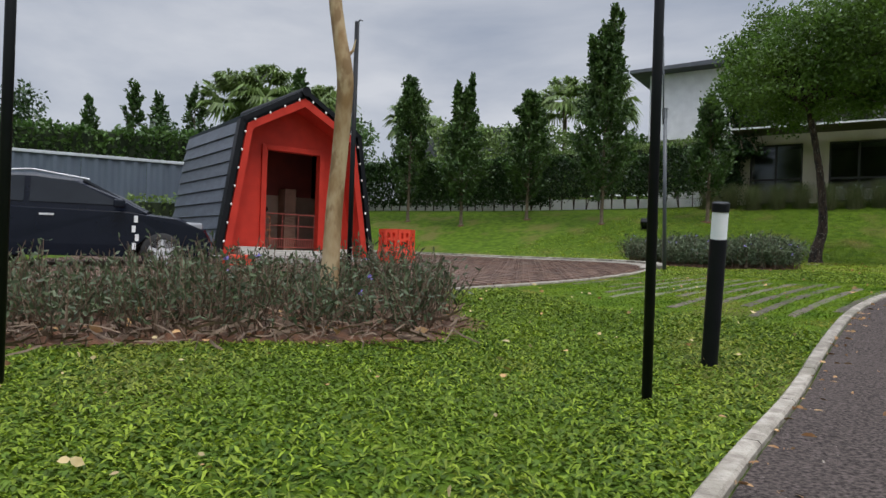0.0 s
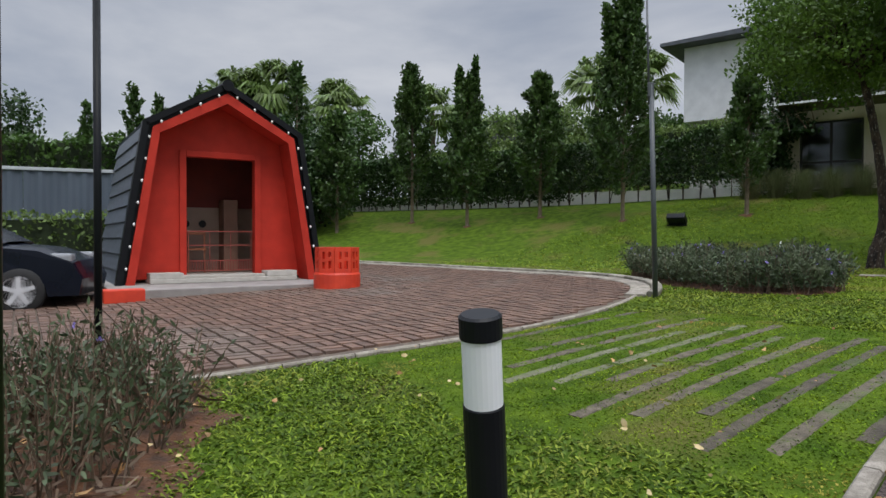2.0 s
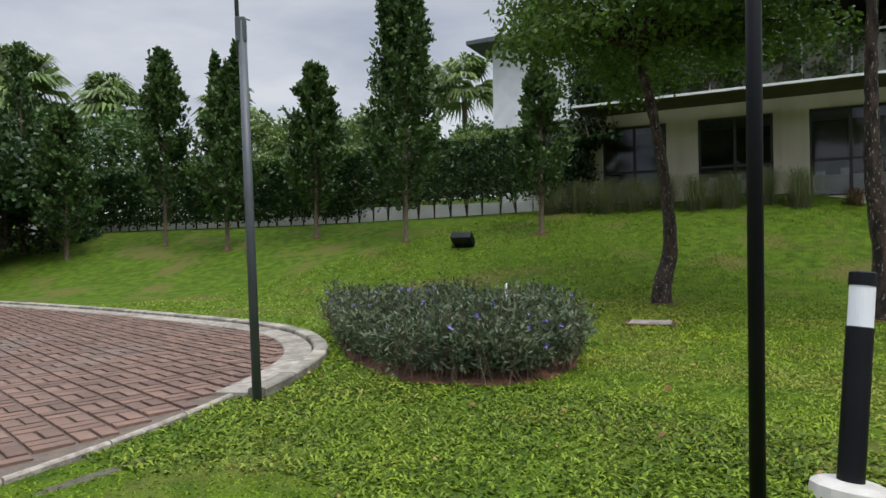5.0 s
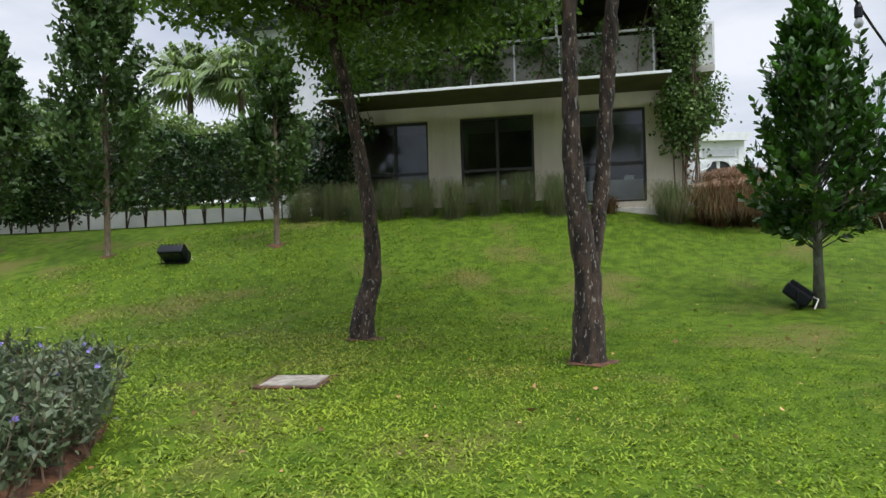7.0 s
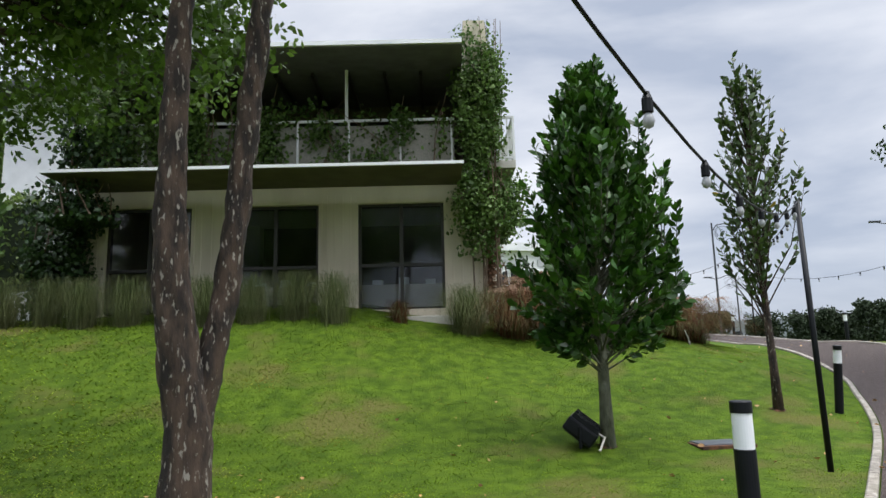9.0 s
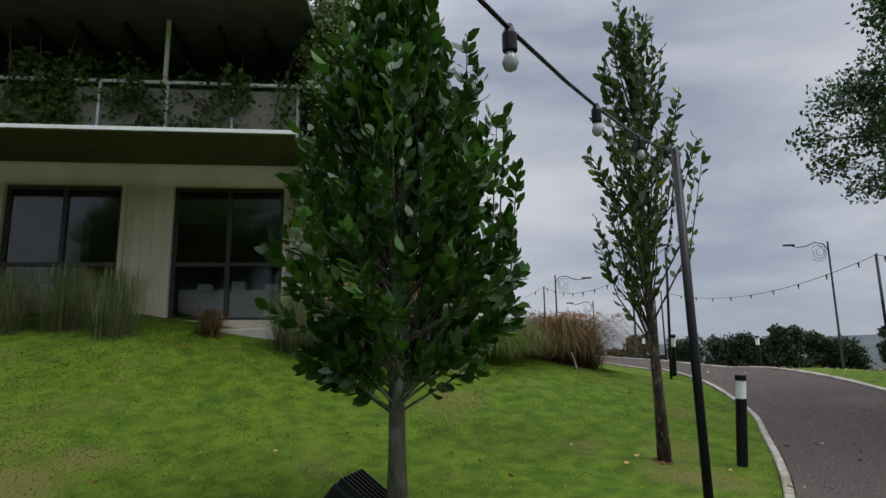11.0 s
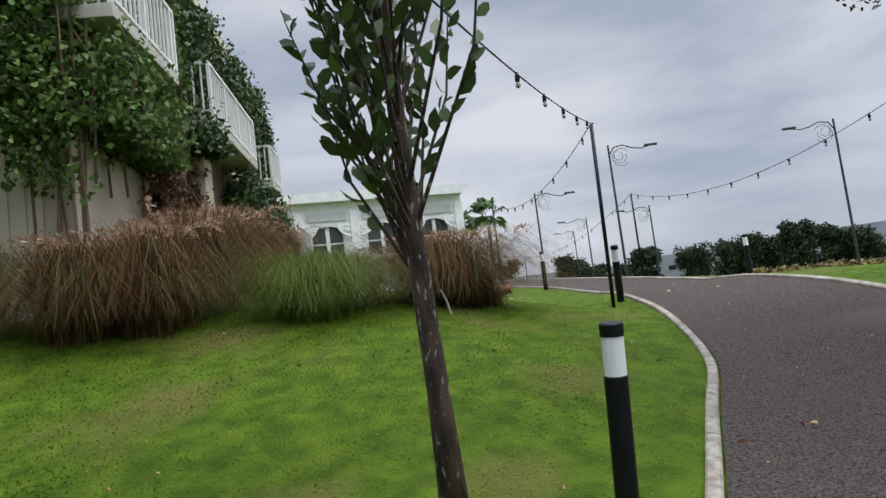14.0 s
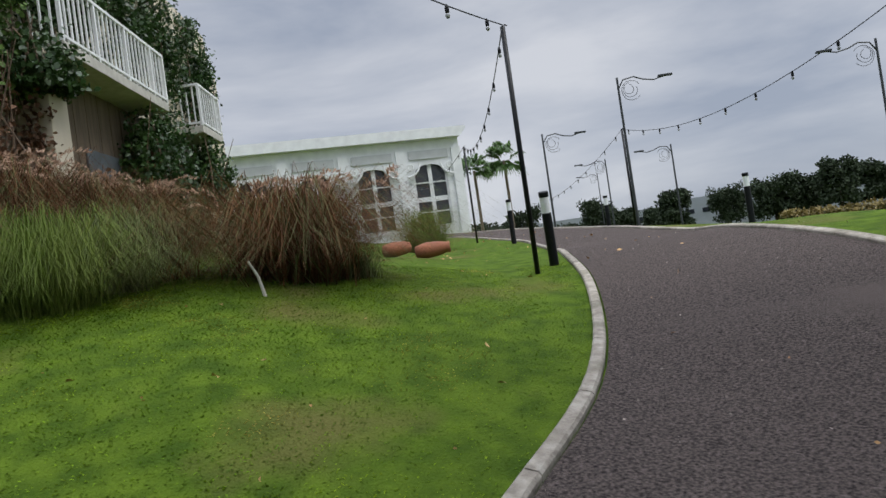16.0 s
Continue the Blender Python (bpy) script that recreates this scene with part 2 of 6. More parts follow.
class Geo:
    """Gathers vertices and faces of one mesh."""

    def __init__(self):
        self.v, self.f = [], []

    def add(self, verts, faces):
        k = len(self.v)
        self.v.extend(tuple(p) for p in verts)
        self.f.extend(tuple(i + k for i in f) for f in faces)
        return self

    def box(self, x0, x1, y0, y1, z0, z1, c=0.0, m=None):
        """A box; c cuts its edges off at 45 degrees."""
        if c <= 0:
            vs = [Vector(p) for p in ((x0, y0, z0), (x1, y0, z0), (x1, y1, z0), (x0, y1, z0), (x0, y0, z1), (x1, y0, z1), (x1, y1, z1), (x0, y1, z1))]
            fs = [(0, 3, 2, 1), (4, 5, 6, 7), (0, 1, 5, 4), (1, 2, 6, 5), (2, 3, 7, 6), (3, 0, 4, 7)]
        else:
            bm = bmesh.new()
            bmesh.ops.create_cube(bm, size=1, matrix=Matrix.Translation(((x0 + x1) / 2, (y0 + y1) / 2, (z0 + z1) / 2)) @ Matrix.Diagonal((x1 - x0, y1 - y0, z1 - z0, 1)))
            bmesh.ops.bevel(bm, geom=bm.edges[:], offset=c, segments=2, affect="EDGES", profile=0.6)
            bm.verts.index_update()
            vs, fs = [v.co.copy() for v in bm.verts], [tuple(v.index for v in f.verts) for f in bm.faces]
            bm.free()
        if m is not None:
            vs = [m @ p for p in vs]
        return self.add(vs, fs)

    def tube(self, pts, radii, n=8, cap=True):
        """A round tube along a path, with a radius at each of its points."""
        pts = [Vector(p) for p in pts]
        rings, ref = [], None
        for i, p in enumerate(pts):
            d = (pts[min(i + 1, len(pts) - 1)] - pts[max(i - 1, 0)]).normalized()
            if ref is None:
                ref = d.orthogonal().normalized()
            ref = (ref - d * ref.dot(d)).normalized()
            o = d.cross(ref)
            rings.append([p + (ref * math.cos(a) + o * math.sin(a)) * radii[i] for a in (2 * math.pi * k / n for k in range(n))])
        k = len(self.v)
        for r in rings:
            self.v.extend(tuple(q) for q in r)
        for i in range(len(rings) - 1):
            for j in range(n):
                self.f.append((k + i * n + j, k + i * n + (j + 1) % n, k + (i + 1) * n + (j + 1) % n, k + (i + 1) * n + j))
        if cap:
            self.f.append(tuple(k + j for j in reversed(range(n))))
            self.f.append(tuple(k + (len(rings) - 1) * n + j for j in range(n)))
        return self

    def lathe(self, profile, n=20, at=(0, 0, 0)):
        """A body of revolution about z from (radius, height) pairs."""
        k = len(self.v)
        for r, z in profile:
            for j in range(n):
                a = 2 * math.pi * j / n
                self.v.append((at[0] + r * math.cos(a), at[1] + r * math.sin(a), at[2] + z))
        for i in range(len(profile) - 1):
            for j in range(n):
                self.f.append((k + i * n + j, k + i * n + (j + 1) % n, k + (i + 1) * n + (j + 1) % n, k + (i + 1) * n + j))
        self.f.append(tuple(k + j for j in reversed(range(n))))
        self.f.append(tuple(k + (len(profile) - 1) * n + j for j in range(n)))
        return self

    def prism(self, poly, y0, y1):
        """An outline in x and z pushed from y0 to y1."""
        k, n = len(self.v), len(poly)
        self.v.extend((x, y0, z) for x, z in poly)
        self.v.extend((x, y1, z) for x, z in poly)
        self.f.append(tuple(k + j for j in range(n)))
        self.f.append(tuple(k + n + j for j in reversed(range(n))))
        for j in range(n):
            self.f.append((k + (j + 1) % n, k + j, k + n + j, k + n + (j + 1) % n))
        return self

    def mesh(self, name, material, smooth=False):
        me = bpy.data.meshes.new(name)
        me.from_pydata(self.v, [], self.f)
        me.materials.append(material)
        if smooth:
            me.shade_smooth()
        me.update()
        return me


def part(name, geo, material, parent, label="", smooth=False, kind=""):
    """One mesh under a thing or under a part."""
    ob = new(name, geo if isinstance(geo, bpy.types.Mesh) else geo.mesh(name, material, smooth))
    ob.parent = parent
    return tagged(ob, label, kind=kind)


def thing(name, m, label, category, group="", kind=""):
    ob = new(name)
    ob.empty_display_size = 0.2
    ob.matrix_world = m
    return tagged(ob, label, category, group, kind)


def single(name, geo, material, label, category, m=None, group="", kind="", smooth=False):
    ob = new(name, geo if isinstance(geo, bpy.types.Mesh) else geo.mesh(name, material, smooth))
    if m is not None:
        ob.matrix_world = m
    return tagged(ob, label, category, group, kind)


def sm(a, b, x):
    t = np.clip((x - a) / (b - a), 0, 1)
    return t * t * (3 - 2 * t)


def height(x, y):
    """The ground: rising from the start, a bank towards the house and hedge, a ramp up the road."""
    w = np.clip(0.5 * x + 0.85 * y, -1.5, 28)
    u, s, v = 0.444 * x + 0.896 * y, 0.896 * x - 0.444 * y, 0.72 * x + 0.69 * y
    z = 0.824 * (1 - np.exp(-w / 8)) + 0.0029 * w + 0.084 * sm(1, 8, x) + 0.141 * sm(12, 24, x)
    z = z + 1.81 * sm(18.5, 26.5, u) * np.clip(1 - (s - 4) / 9.2, 0, 1) + 0.978 * sm(22, 32, v)
    z = z + 0.13 * np.exp(-((x - 20.2) ** 2 + (y - 18.4) ** 2) / 6) - 0.06 * np.exp(-((x + 2.5) ** 2 + (y - 13) ** 2) / 30)
    z = z - 0.17 * np.exp(-((x - 1.9) ** 2 + (y - 4.1) ** 2) / 4.5) + 0.12 * np.exp(-((x - 19.6) ** 2 + (y - 16.0) ** 2) / 2.5) - 0.1 * np.exp(-((x - 21.4) ** 2 + (y - 14.7) ** 2) / 3)
    return z + 0.06 * np.clip(u - 29, 0, 30) - 4.0 * sm(17.6, 24.0, s) * sm(17, 27, u)


def gz(x, y):
    return float(height(np.float64(x), np.float64(y)))


def on(x, y, dz=0.0, rz=0.0):
    return pose(x, y, gz(x, y) + dz, 0, 0, rz)


def spline(pts, step=0.25):
    """A smooth line through the given plan points."""
    p = np.array(pts, float)
    p = np.vstack((2 * p[0] - p[1], p, 2 * p[-1] - p[-2]))
    out = []
    for i in range(1, len(p) - 2):
        n = max(2, int(np.linalg.norm(p[i + 1] - p[i]) / step))
        for k in range(n):
            t = k / n
            out.append(0.5 * (2 * p[i] + (p[i + 1] - p[i - 1]) * t + (2 * p[i - 1] - 5 * p[i] + 4 * p[i + 1] - p[i + 2]) * t * t + (3 * p[i] - p[i - 1] - 3 * p[i + 1] + p[i + 2]) * t ** 3))
    out.append(p[-2])
    return np.array(out)


def sides(line):
    """Unit vectors to the left of a plan line."""
    d = np.gradient(line, axis=0)
    d /= np.linalg.norm(d, axis=1)[:, None]
    return np.stack((-d[:, 1], d[:, 0]), 1)


def inside(px, py, poly):
    r = np.zeros(np.shape(px), bool)
    j = len(poly) - 1
    for i in range(len(poly)):
        (xi, yi), (xj, yj) = poly[i], poly[j]
        c = ((yi > py) != (yj > py)) & (px < (xj - xi) * (py - yi) / (yj - yi + 1e-12) + xi)
        r ^= c
        j = i
    return r


def quads_mesh(name, verts, k, material):
    """A mesh of separate faces, each with k corners, from one array."""
    n = len(verts) // k
    me = bpy.data.meshes.new(name)
    me.vertices.add(n * k)
    me.vertices.foreach_set("co", np.ascontiguousarray(verts, np.float32).ravel())
    me.loops.add(n * k)
    me.loops.foreach_set("vertex_index", np.arange(n * k, dtype=np.int32))
    me.polygons.add(n)
    me.polygons.foreach_set("loop_start", np.arange(0, n * k, k, dtype=np.int32))
    me.polygons.foreach_set("loop_total", np.full(n, k, np.int32))
    me.materials.append(material)
    me.update(calc_edges=True)
    return me


RNG = np.random.default_rng(7)


def unit(a):
    return a / (np.linalg.norm(a, axis=1)[:, None] + 1e-9)


def leaf_verts(p, d, length, width, fold=0.25):
    """Leaves at p that point along d: a pointed six-cornered blade each."""
    n = len(p)
    d = unit(d)
    r = RNG.normal(size=(n, 3))
    s = unit(np.cross(d, r))
    u = np.cross(s, d)
    L, W = np.broadcast_to(length, n)[:, None], np.broadcast_to(width, n)[:, None]
    v = np.stack((p, p + d * L * 0.35 + s * W * 0.5 + u * W * fold, p + d * L * 0.72 + s * W * 0.4 + u * W * fold, p + d * L,
                  p + d * L * 0.72 - s * W * 0.4 + u * W * fold, p + d * L * 0.35 - s * W * 0.5 + u * W * fold), 1)
    return v.reshape(-1, 3)


def kite_verts(p, d, length, width):
    n = len(p)
    d = unit(d)
    s = unit(np.cross(d, RNG.normal(size=(n, 3))))
    L, W = np.broadcast_to(length, n)[:, None], np.broadcast_to(width, n)[:, None]
    return np.stack((p, p + d * L * 0.5 + s * W * 0.5, p + d * L, p + d * L * 0.5 - s * W * 0.5), 1).reshape(-1, 3)

# ---- ground, road, kerbs ----
KERB = spline([(-2.4, -2.6), (-1.1, -0.9), (0.1, 0.9), (0.95, 2.15), (1.85, 3.4), (2.75, 4.65), (3.75, 5.85), (4.95, 6.95), (6.5, 7.95), (8.2, 8.95), (10.6, 10.05), (13.2, 11.15),
               (15.9, 12.25), (18.4, 13.3), (20.5, 14.45), (21.93, 15.3), (23.42, 16.67), (24.75, 18.22), (25.75, 19.4), (27.05, 21.2), (28.4, 23.1), (29.7, 25.5), (31.4, 28.6), (33.4, 33), (35.0, 40)])
KLEFT = sides(KERB)
WIDTH = 3.6 - 1.2 * sm(19.5, 23.5, KERB[:, :1]) - 0.3 * sm(23.2, 25.5, KERB[:, :1])
RIGHT = KERB - KLEFT * WIDTH

xs = np.concatenate((np.linspace(-700, -60, 14), np.linspace(-50, -13, 16), np.arange(-12, 34, 0.4), np.linspace(34.5, 70, 24), np.linspace(85, 900, 16)))
ys = np.concatenate((np.linspace(-700, -60, 14), np.linspace(-50, -6, 18), np.arange(-5, 32, 0.4), np.linspace(32.5, 70, 24), np.linspace(85, 900, 16)))
gx, gy = np.meshgrid(xs, ys, indexing="ij")
gzz = height(gx, gy)
g = Geo()
g.v = [tuple(p) for p in np.stack((gx, gy, gzz), 2).reshape(-1, 3).tolist()]
ny = len(ys)
g.f = [(i * ny + j, (i + 1) * ny + j, (i + 1) * ny + j + 1, i * ny + j + 1) for i in range(len(xs) - 1) for j in range(ny - 1)]
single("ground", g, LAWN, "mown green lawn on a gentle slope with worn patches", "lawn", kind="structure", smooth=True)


def strip(a, b, dz, cross=6):
    """A sheet between two plan lines, laid dz above the ground."""
    q = Geo()
    n = len(a)
    for i in range(n):
        for k in range(cross + 1):
            p = a[i] + (b[i] - a[i]) * k / cross
            q.v.append((p[0], p[1], gz(p[0], p[1]) + dz))
    for i in range(n - 1):
        for k in range(cross):
            j = i * (cross + 1) + k
            q.f.append((j, j + 1, j + cross + 2, j + cross + 1))
    return q


road = single("road", strip(KERB - KLEFT * 0.05, RIGHT, 0.02, 10), ASPHALT, "dark grey-brown asphalt driveway with fine gravelly wear", "road", kind="structure", smooth=True)


def kerb_pieces(name, line, left, w0, w1, top, joint, label, material=None):
    """Kerb stones end to end along a line."""
    run = np.concatenate(([0], np.cumsum(np.linalg.norm(np.diff(line, axis=0), axis=1))))
    holder = thing(name, Matrix(), label, "kerb", kind="structure")
    s, total = 0.0, run[-1]
    while s < total - 0.05:
        e = min(s + joint, total)
        q = Geo()
        ss = np.linspace(s + 0.006, e - 0.006, 4)
        for t in ss:
            p = np.array([np.interp(t, run, line[:, 0]), np.interp(t, run, line[:, 1])])
            l = np.array([np.interp(t, run, left[:, 0]), np.interp(t, run, left[:, 1])])
            for w, z in ((w0, -0.06), (w0, top - 0.012), (w0 + 0.012, top), (w1 - 0.012, top), (w1, top - 0.012), (w1, -0.06)):
                c = p + l * w
                q.v.append((c[0], c[1], gz(c[0], c[1]) + z))
        for i in range(3):
            for k in range(5):
                j = i * 6 + k
                q.f.append((j, j + 6, j + 7, j + 1))
        q.f.append((0, 1, 2, 3, 4, 5))
        q.f.append((23, 22, 21, 20, 19, 18))
        part("kerb_stone", q, material or CONCRETE, holder)
        s = e
    return holder


kerb_pieces("kerb", KERB, KLEFT, -0.035, 0.045, 0.04, 0.9, "pale weathered concrete edging along the asphalt")
kerb_pieces("kerb", RIGHT, -KLEFT, -0.05, 0.075, 0.055, 0.9, "pale concrete edging on the far side of the road")

# ---- brick court ----
COURT = spline([(-8.5, 3.2), (-4.2, 4.9), (-1.6, 6.2), (0.9, 7.95), (2.1, 9.0), (3.1, 10.35), (3.75, 11.9), (3.85, 13.2), (3.3, 14.7), (1.9, 16.4), (-0.6, 18.7), (-4.0, 21.2), (-8, 23.2), (-12.5, 23)], 0.3)
court_poly = [tuple(p) for p in COURT]
q = Geo()
cc = (-4.5, 13.0)
for p in COURT:
    for t in (0.0, 0.33, 0.66, 1.0):
        x, y = cc[0] + (p[0] - cc[0]) * t, cc[1] + (p[1] - cc[1]) * t
        q.v.append((x, y, gz(x, y) + 0.016))
for i in range(len(COURT) - 1):
    for k in range(3):
        j = i * 4 + k
        q.f.append((j, j + 1, j + 5, j + 4))
court = single("pavement", q, JOINT, "red-brown brick paved forecourt with sandy joints", "pavement", kind="structure")
kerb_pieces("kerb", COURT, sides(COURT), -0.05, 0.0, 0.035, 0.6, "thin pale concrete edging round the brick court")
back = COURT[np.array([i for i, p in enumerate(COURT) if p[1] > 11.0])]
kerb_pieces("kerb", back, sides(back), -0.155, 0.13, 0.042, 1.2, "flat stained concrete drain channel behind the brick court")
kerb_pieces("kerb", back, sides(back), -0.31, -0.165, 0.08, 0.5, "raised pale kerb stones with patchy whitewash round the court", KERB_PATCH)


def bollard(x, y, label="black bollard light with a white diffuser band standing in the grass", h=0.92, lean=(0.0, 0.0), foot=False):
    b = thing("bollard_light", on(x, y) @ pose(0, 0, 0, -math.degrees(math.atan(lean[1] / h)), math.degrees(math.atan(lean[0] / h)), 0), label, "bollard", "bollards along the road")
    r = 0.052
    part("post", Geo().lathe([(r, -0.1), (r, h - 0.235), (r - 0.004, h - 0.23)], 24), BLACK, b, smooth=False)
    part("diffuser", Geo().lathe([(r - 0.003, h - 0.232), (r - 0.003, h - 0.057)], 24), DIFFUSER, b, "white frosted diffuser band")
    part("cap", Geo().lathe([(r + 0.001, h - 0.059), (r + 0.001, h - 0.006), (r - 0.006, h), (0.001, h)], 24), BLACK, b)
    if foot:
        part("foot", Geo().lathe([(0.16, -0.05), (0.15, 0.03), (0.12, 0.05), (0.01, 0.055)], 14), PALE_CONCRETE, b, "white splashed concrete footing")
    return b


bollard(1.77, 4.27, h=1.075, lean=(-0.04, -0.2))
bollard(6.56, 8.76, "black bollard light with a white band on a pale concrete foot", lean=(0.12, 0.05), foot=True)
bollard(12.8, 11.42)
bollard(18.85, 13.92, h=0.88, lean=(-0.04, -0.09))
bollard(24.19, 17.88, h=0.82, lean=(-0.13, -0.12))
bollard(29.75, 18.8, h=0.92)
bollard(27.98, 22.9)
bollard(31.6, 23.5, h=0.77)


def pole(x, y, h, r=0.027, material=BLACK, lean=(0, 0), label="slim black metal pole carrying a string of lights", base=True):
    p = thing("pole", on(x, y) @ pose(0, 0, 0, lean[0], lean[1], 0), label, "pole", "poles for the string lights")
    part("shaft", Geo().tube([(0, 0, -0.15), (0, 0, h)], [r, r * 0.92], 14), material, p, smooth=True)
    part("hook", Geo().tube([(0, 0, h - 0.02), (0.03, 0, h + 0.02), (0.06, 0, h + 0.01)], [0.008, 0.008, 0.006], 6), material, p)
    return p


pole(1.07, 3.342, 4.2)
pole(-2.2, 3.25, 4.0)
pole(-0.97, 6.76, 2.85)
gp = pole(3.79, 11.12, 2.75, 0.034, POLE_GREY, (0, -1.5), label="slim grey metal pole with a thin upper rod beside the court")
part("clamp", Geo().box(-0.045, 0.03, -0.03, 0.03, 2.6, 2.78, 0.008), POLE_GREY, gp)
part("rod", Geo().tube([(-0.03, 0, 2.5), (-0.035, 0, 4.0)], [0.016, 0.012], 10), POLE_GREY, gp, "thin upper rod", True)
pole(5.91, 8.37, 3.6, lean=(0, 0.5))
pole(15.91, 12.61, 2.46, lean=(0, -1.2))
pole(23.73, 17.66, 2.49, lean=(5.2, -4.6))
pole(29.15, 25.65, 2.45)
pole(26.35, 14.8, 2.28)
pole(31.6, 22.7, 2.36)
pole(40.5, 36.0, 2.5)

# ---- barn-like hut ----
HUT = pose(-3.28, 13.97, 0.0, 0, 0, 38)
hz = 0.62
hut = thing("garden_hut", HUT, "small red gambrel-roofed hut with dark slate cladding and bulbs", "hut")


def gambrel(bw, kw, zb, zk, za, x0=0.0):
    return [(x0 - bw, zb), (x0 - kw, zk), (x0, za), (x0 + kw, zk), (x0 + bw, zb)]


OUT = gambrel(1.72, 1.3, 0.62, 3.33, 4.08)
INN = gambrel(1.5, 1.1, 0.62, 3.19, 3.79)
q = Geo()
q.v = [(x, -0.5, z) for x, z in gambrel(1.63, 1.21, 0.66, 3.28, 3.97)] + [(x, -0.5, z) for x, z in INN] + [(x, -0.44, z) for x, z in gambrel(1.63, 1.21, 0.66, 3.28, 3.97)] + [(x, -0.44, z) for x, z in INN]
for i in range(4):
    q.f += [(i, i + 5, i + 6, i + 1), (i + 10, i + 11, i + 16, i + 15), (i + 5, i + 15, i + 16, i + 6), (i, i + 1, i + 11, i + 10)]
q.f += [(0, 10, 15, 5), (4, 9, 19, 14)]
part("fascia", q, RED, hut, "red bargeboard along the gambrel edge")
# soffit and side returns between bargeboard and door wall
q = Geo()
for i in range(4):
    (xa, za), (xb, zb) = INN[i], INN[i + 1]
    q.add([(xa, -0.45, za), (xb, -0.45, zb), (xb, 0.02, zb), (xa, 0.02, za)], [(0, 3, 2, 1)])
part("soffit", q, RED, hut)
# door wall with an opening
dx0, dx1, dz0, dz1 = -0.6, 0.62, 0.79, 2.88
q = Geo()
q.prism([(-1.5, 0.72), (dx0, 0.72), (dx0, dz1), (dx1, dz1), (dx1, 0.72), (1.5, 0.72), (1.09, 3.2), (0, 3.8), (-1.09, 3.2)], 0.0, 0.12)
part("front_wall", q, RED, hut)
q = Geo()
for a, b_ in ((dx0 - 0.11, dx0 + 0.005), (dx1 - 0.005, dx1 + 0.11)):
    q.box(a, b_, -0.05, 0.13, dz0 - 0.06, dz1 + 0.105, 0.008)
q.box(dx0 + 0.006, dx1 - 0.006, -0.05, 0.13, dz1, dz1 + 0.105, 0.008)
part("door_frame", q, RED, hut)
# roof shell and slate courses on each side
q = Geo()
THK = 0.1
q.v = [(x, y, z) for y in (-0.44, 2.9) for x, z in OUT] + [(x, y, z) for y in (-0.44, 2.9) for x, z in gambrel(1.62, 1.2, 0.66, 3.24, 3.94)]
for i in range(4):
    q.f += [(i, i + 1, i + 6, i + 5), (i + 10, i + 15, i + 16, i + 11), (i, i + 10, i + 11, i + 1), (i + 5, i + 6, i + 16, i + 15)]
part("roof", q, BLACK, hut, "dark roof shell")
q = Geo()
q.prism(gambrel(1.6, 1.19, 0.66, 3.22, 3.92), 2.78, 2.88)
part("back_wall", q, mat("hut_inside", (0.2, 0.05, 0.04), (0.15, 0.04, 0.03), scale=3), hut)
for side in (-1, 1):
    for (xa, za), (xb, zb), rows_ in ((OUT[0], OUT[1], 10), (OUT[1], OUT[2], 6)):
        for r_ in range(rows_):
            t0, t1 = r_ / rows_, (r_ + 0.97) / rows_
            ax, az, bx, bz = xa + (xb - xa) * t0, za + (zb - za) * t0, xa + (xb - xa) * t1, za + (zb - za) * t1
            nx, nz = (zb - za), (xb - xa)
            nl = math.hypot(nx, nz)
            nx, nz = -nx / nl, nz / nl
            q = Geo()
            pr = [(ax + nx * 0.055, az + nz * 0.055), (bx + nx * 0.022, bz + nz * 0.022), (bx, bz), (ax, az)]
            if side == 1:
                pr = [(-x, z) for x, z in reversed(pr)]
            q.prism(pr, -0.36, 2.92)
            part("slate_course", q, SLATE, hut)
    q = Geo()
    for k in range(4):
        if (k < 2) == (side == -1):
            (xa, za), (xb, zb) = OUT[k], OUT[k + 1]
            d = Vector((xb - xa, 0, zb - za)).normalized()
            nn = Vector((-d.z, 0, d.x))
            for y0, y1 in ((-0.52, -0.34),):
                a, b_ = Vector((xa, 0, za)) - d * 0.02, Vector((xb, 0, zb)) + d * 0.02
                pts = [a + nn * 0.07, b_ + nn * 0.07, b_ - nn * 0.03, a - nn * 0.03]
                q.prism([(p.x, p.z) for p in pts], y0, y1)
    part("edge_trim", q, BLACK, hut, "black verge capping")
part("ridge", Geo().tube([(0, -0.56, 4.1), (0, 2.95, 4.1)], [0.1, 0.1], 12), BLACK, hut, "black round ridge capping")
# bulbs along the bargeboard
BULB = mat("bulb_glass", (0.85, 0.85, 0.82), (0.8, 0.8, 0.78), rough=0.2, scale=4)
edge = gambrel(1.66, 1.24, 0.75, 3.28, 3.99)
for i in range(4):
    (xa, za), (xb, zb) = edge[i], edge[i + 1]
    n_ = 7 if i in (0, 3) else 4
    for k in range(n_):
        t = (k + 0.5) / n_
        part("bulb", Geo().lathe([(0.006, -0.03), (0.018, -0.012), (0.02, 0.008), (0.01, 0.024), (0.002, 0.027)], 10, (xa + (xb - xa) * t, -0.545, za + (zb - za) * t)), BULB, hut, "small white bulb", True)
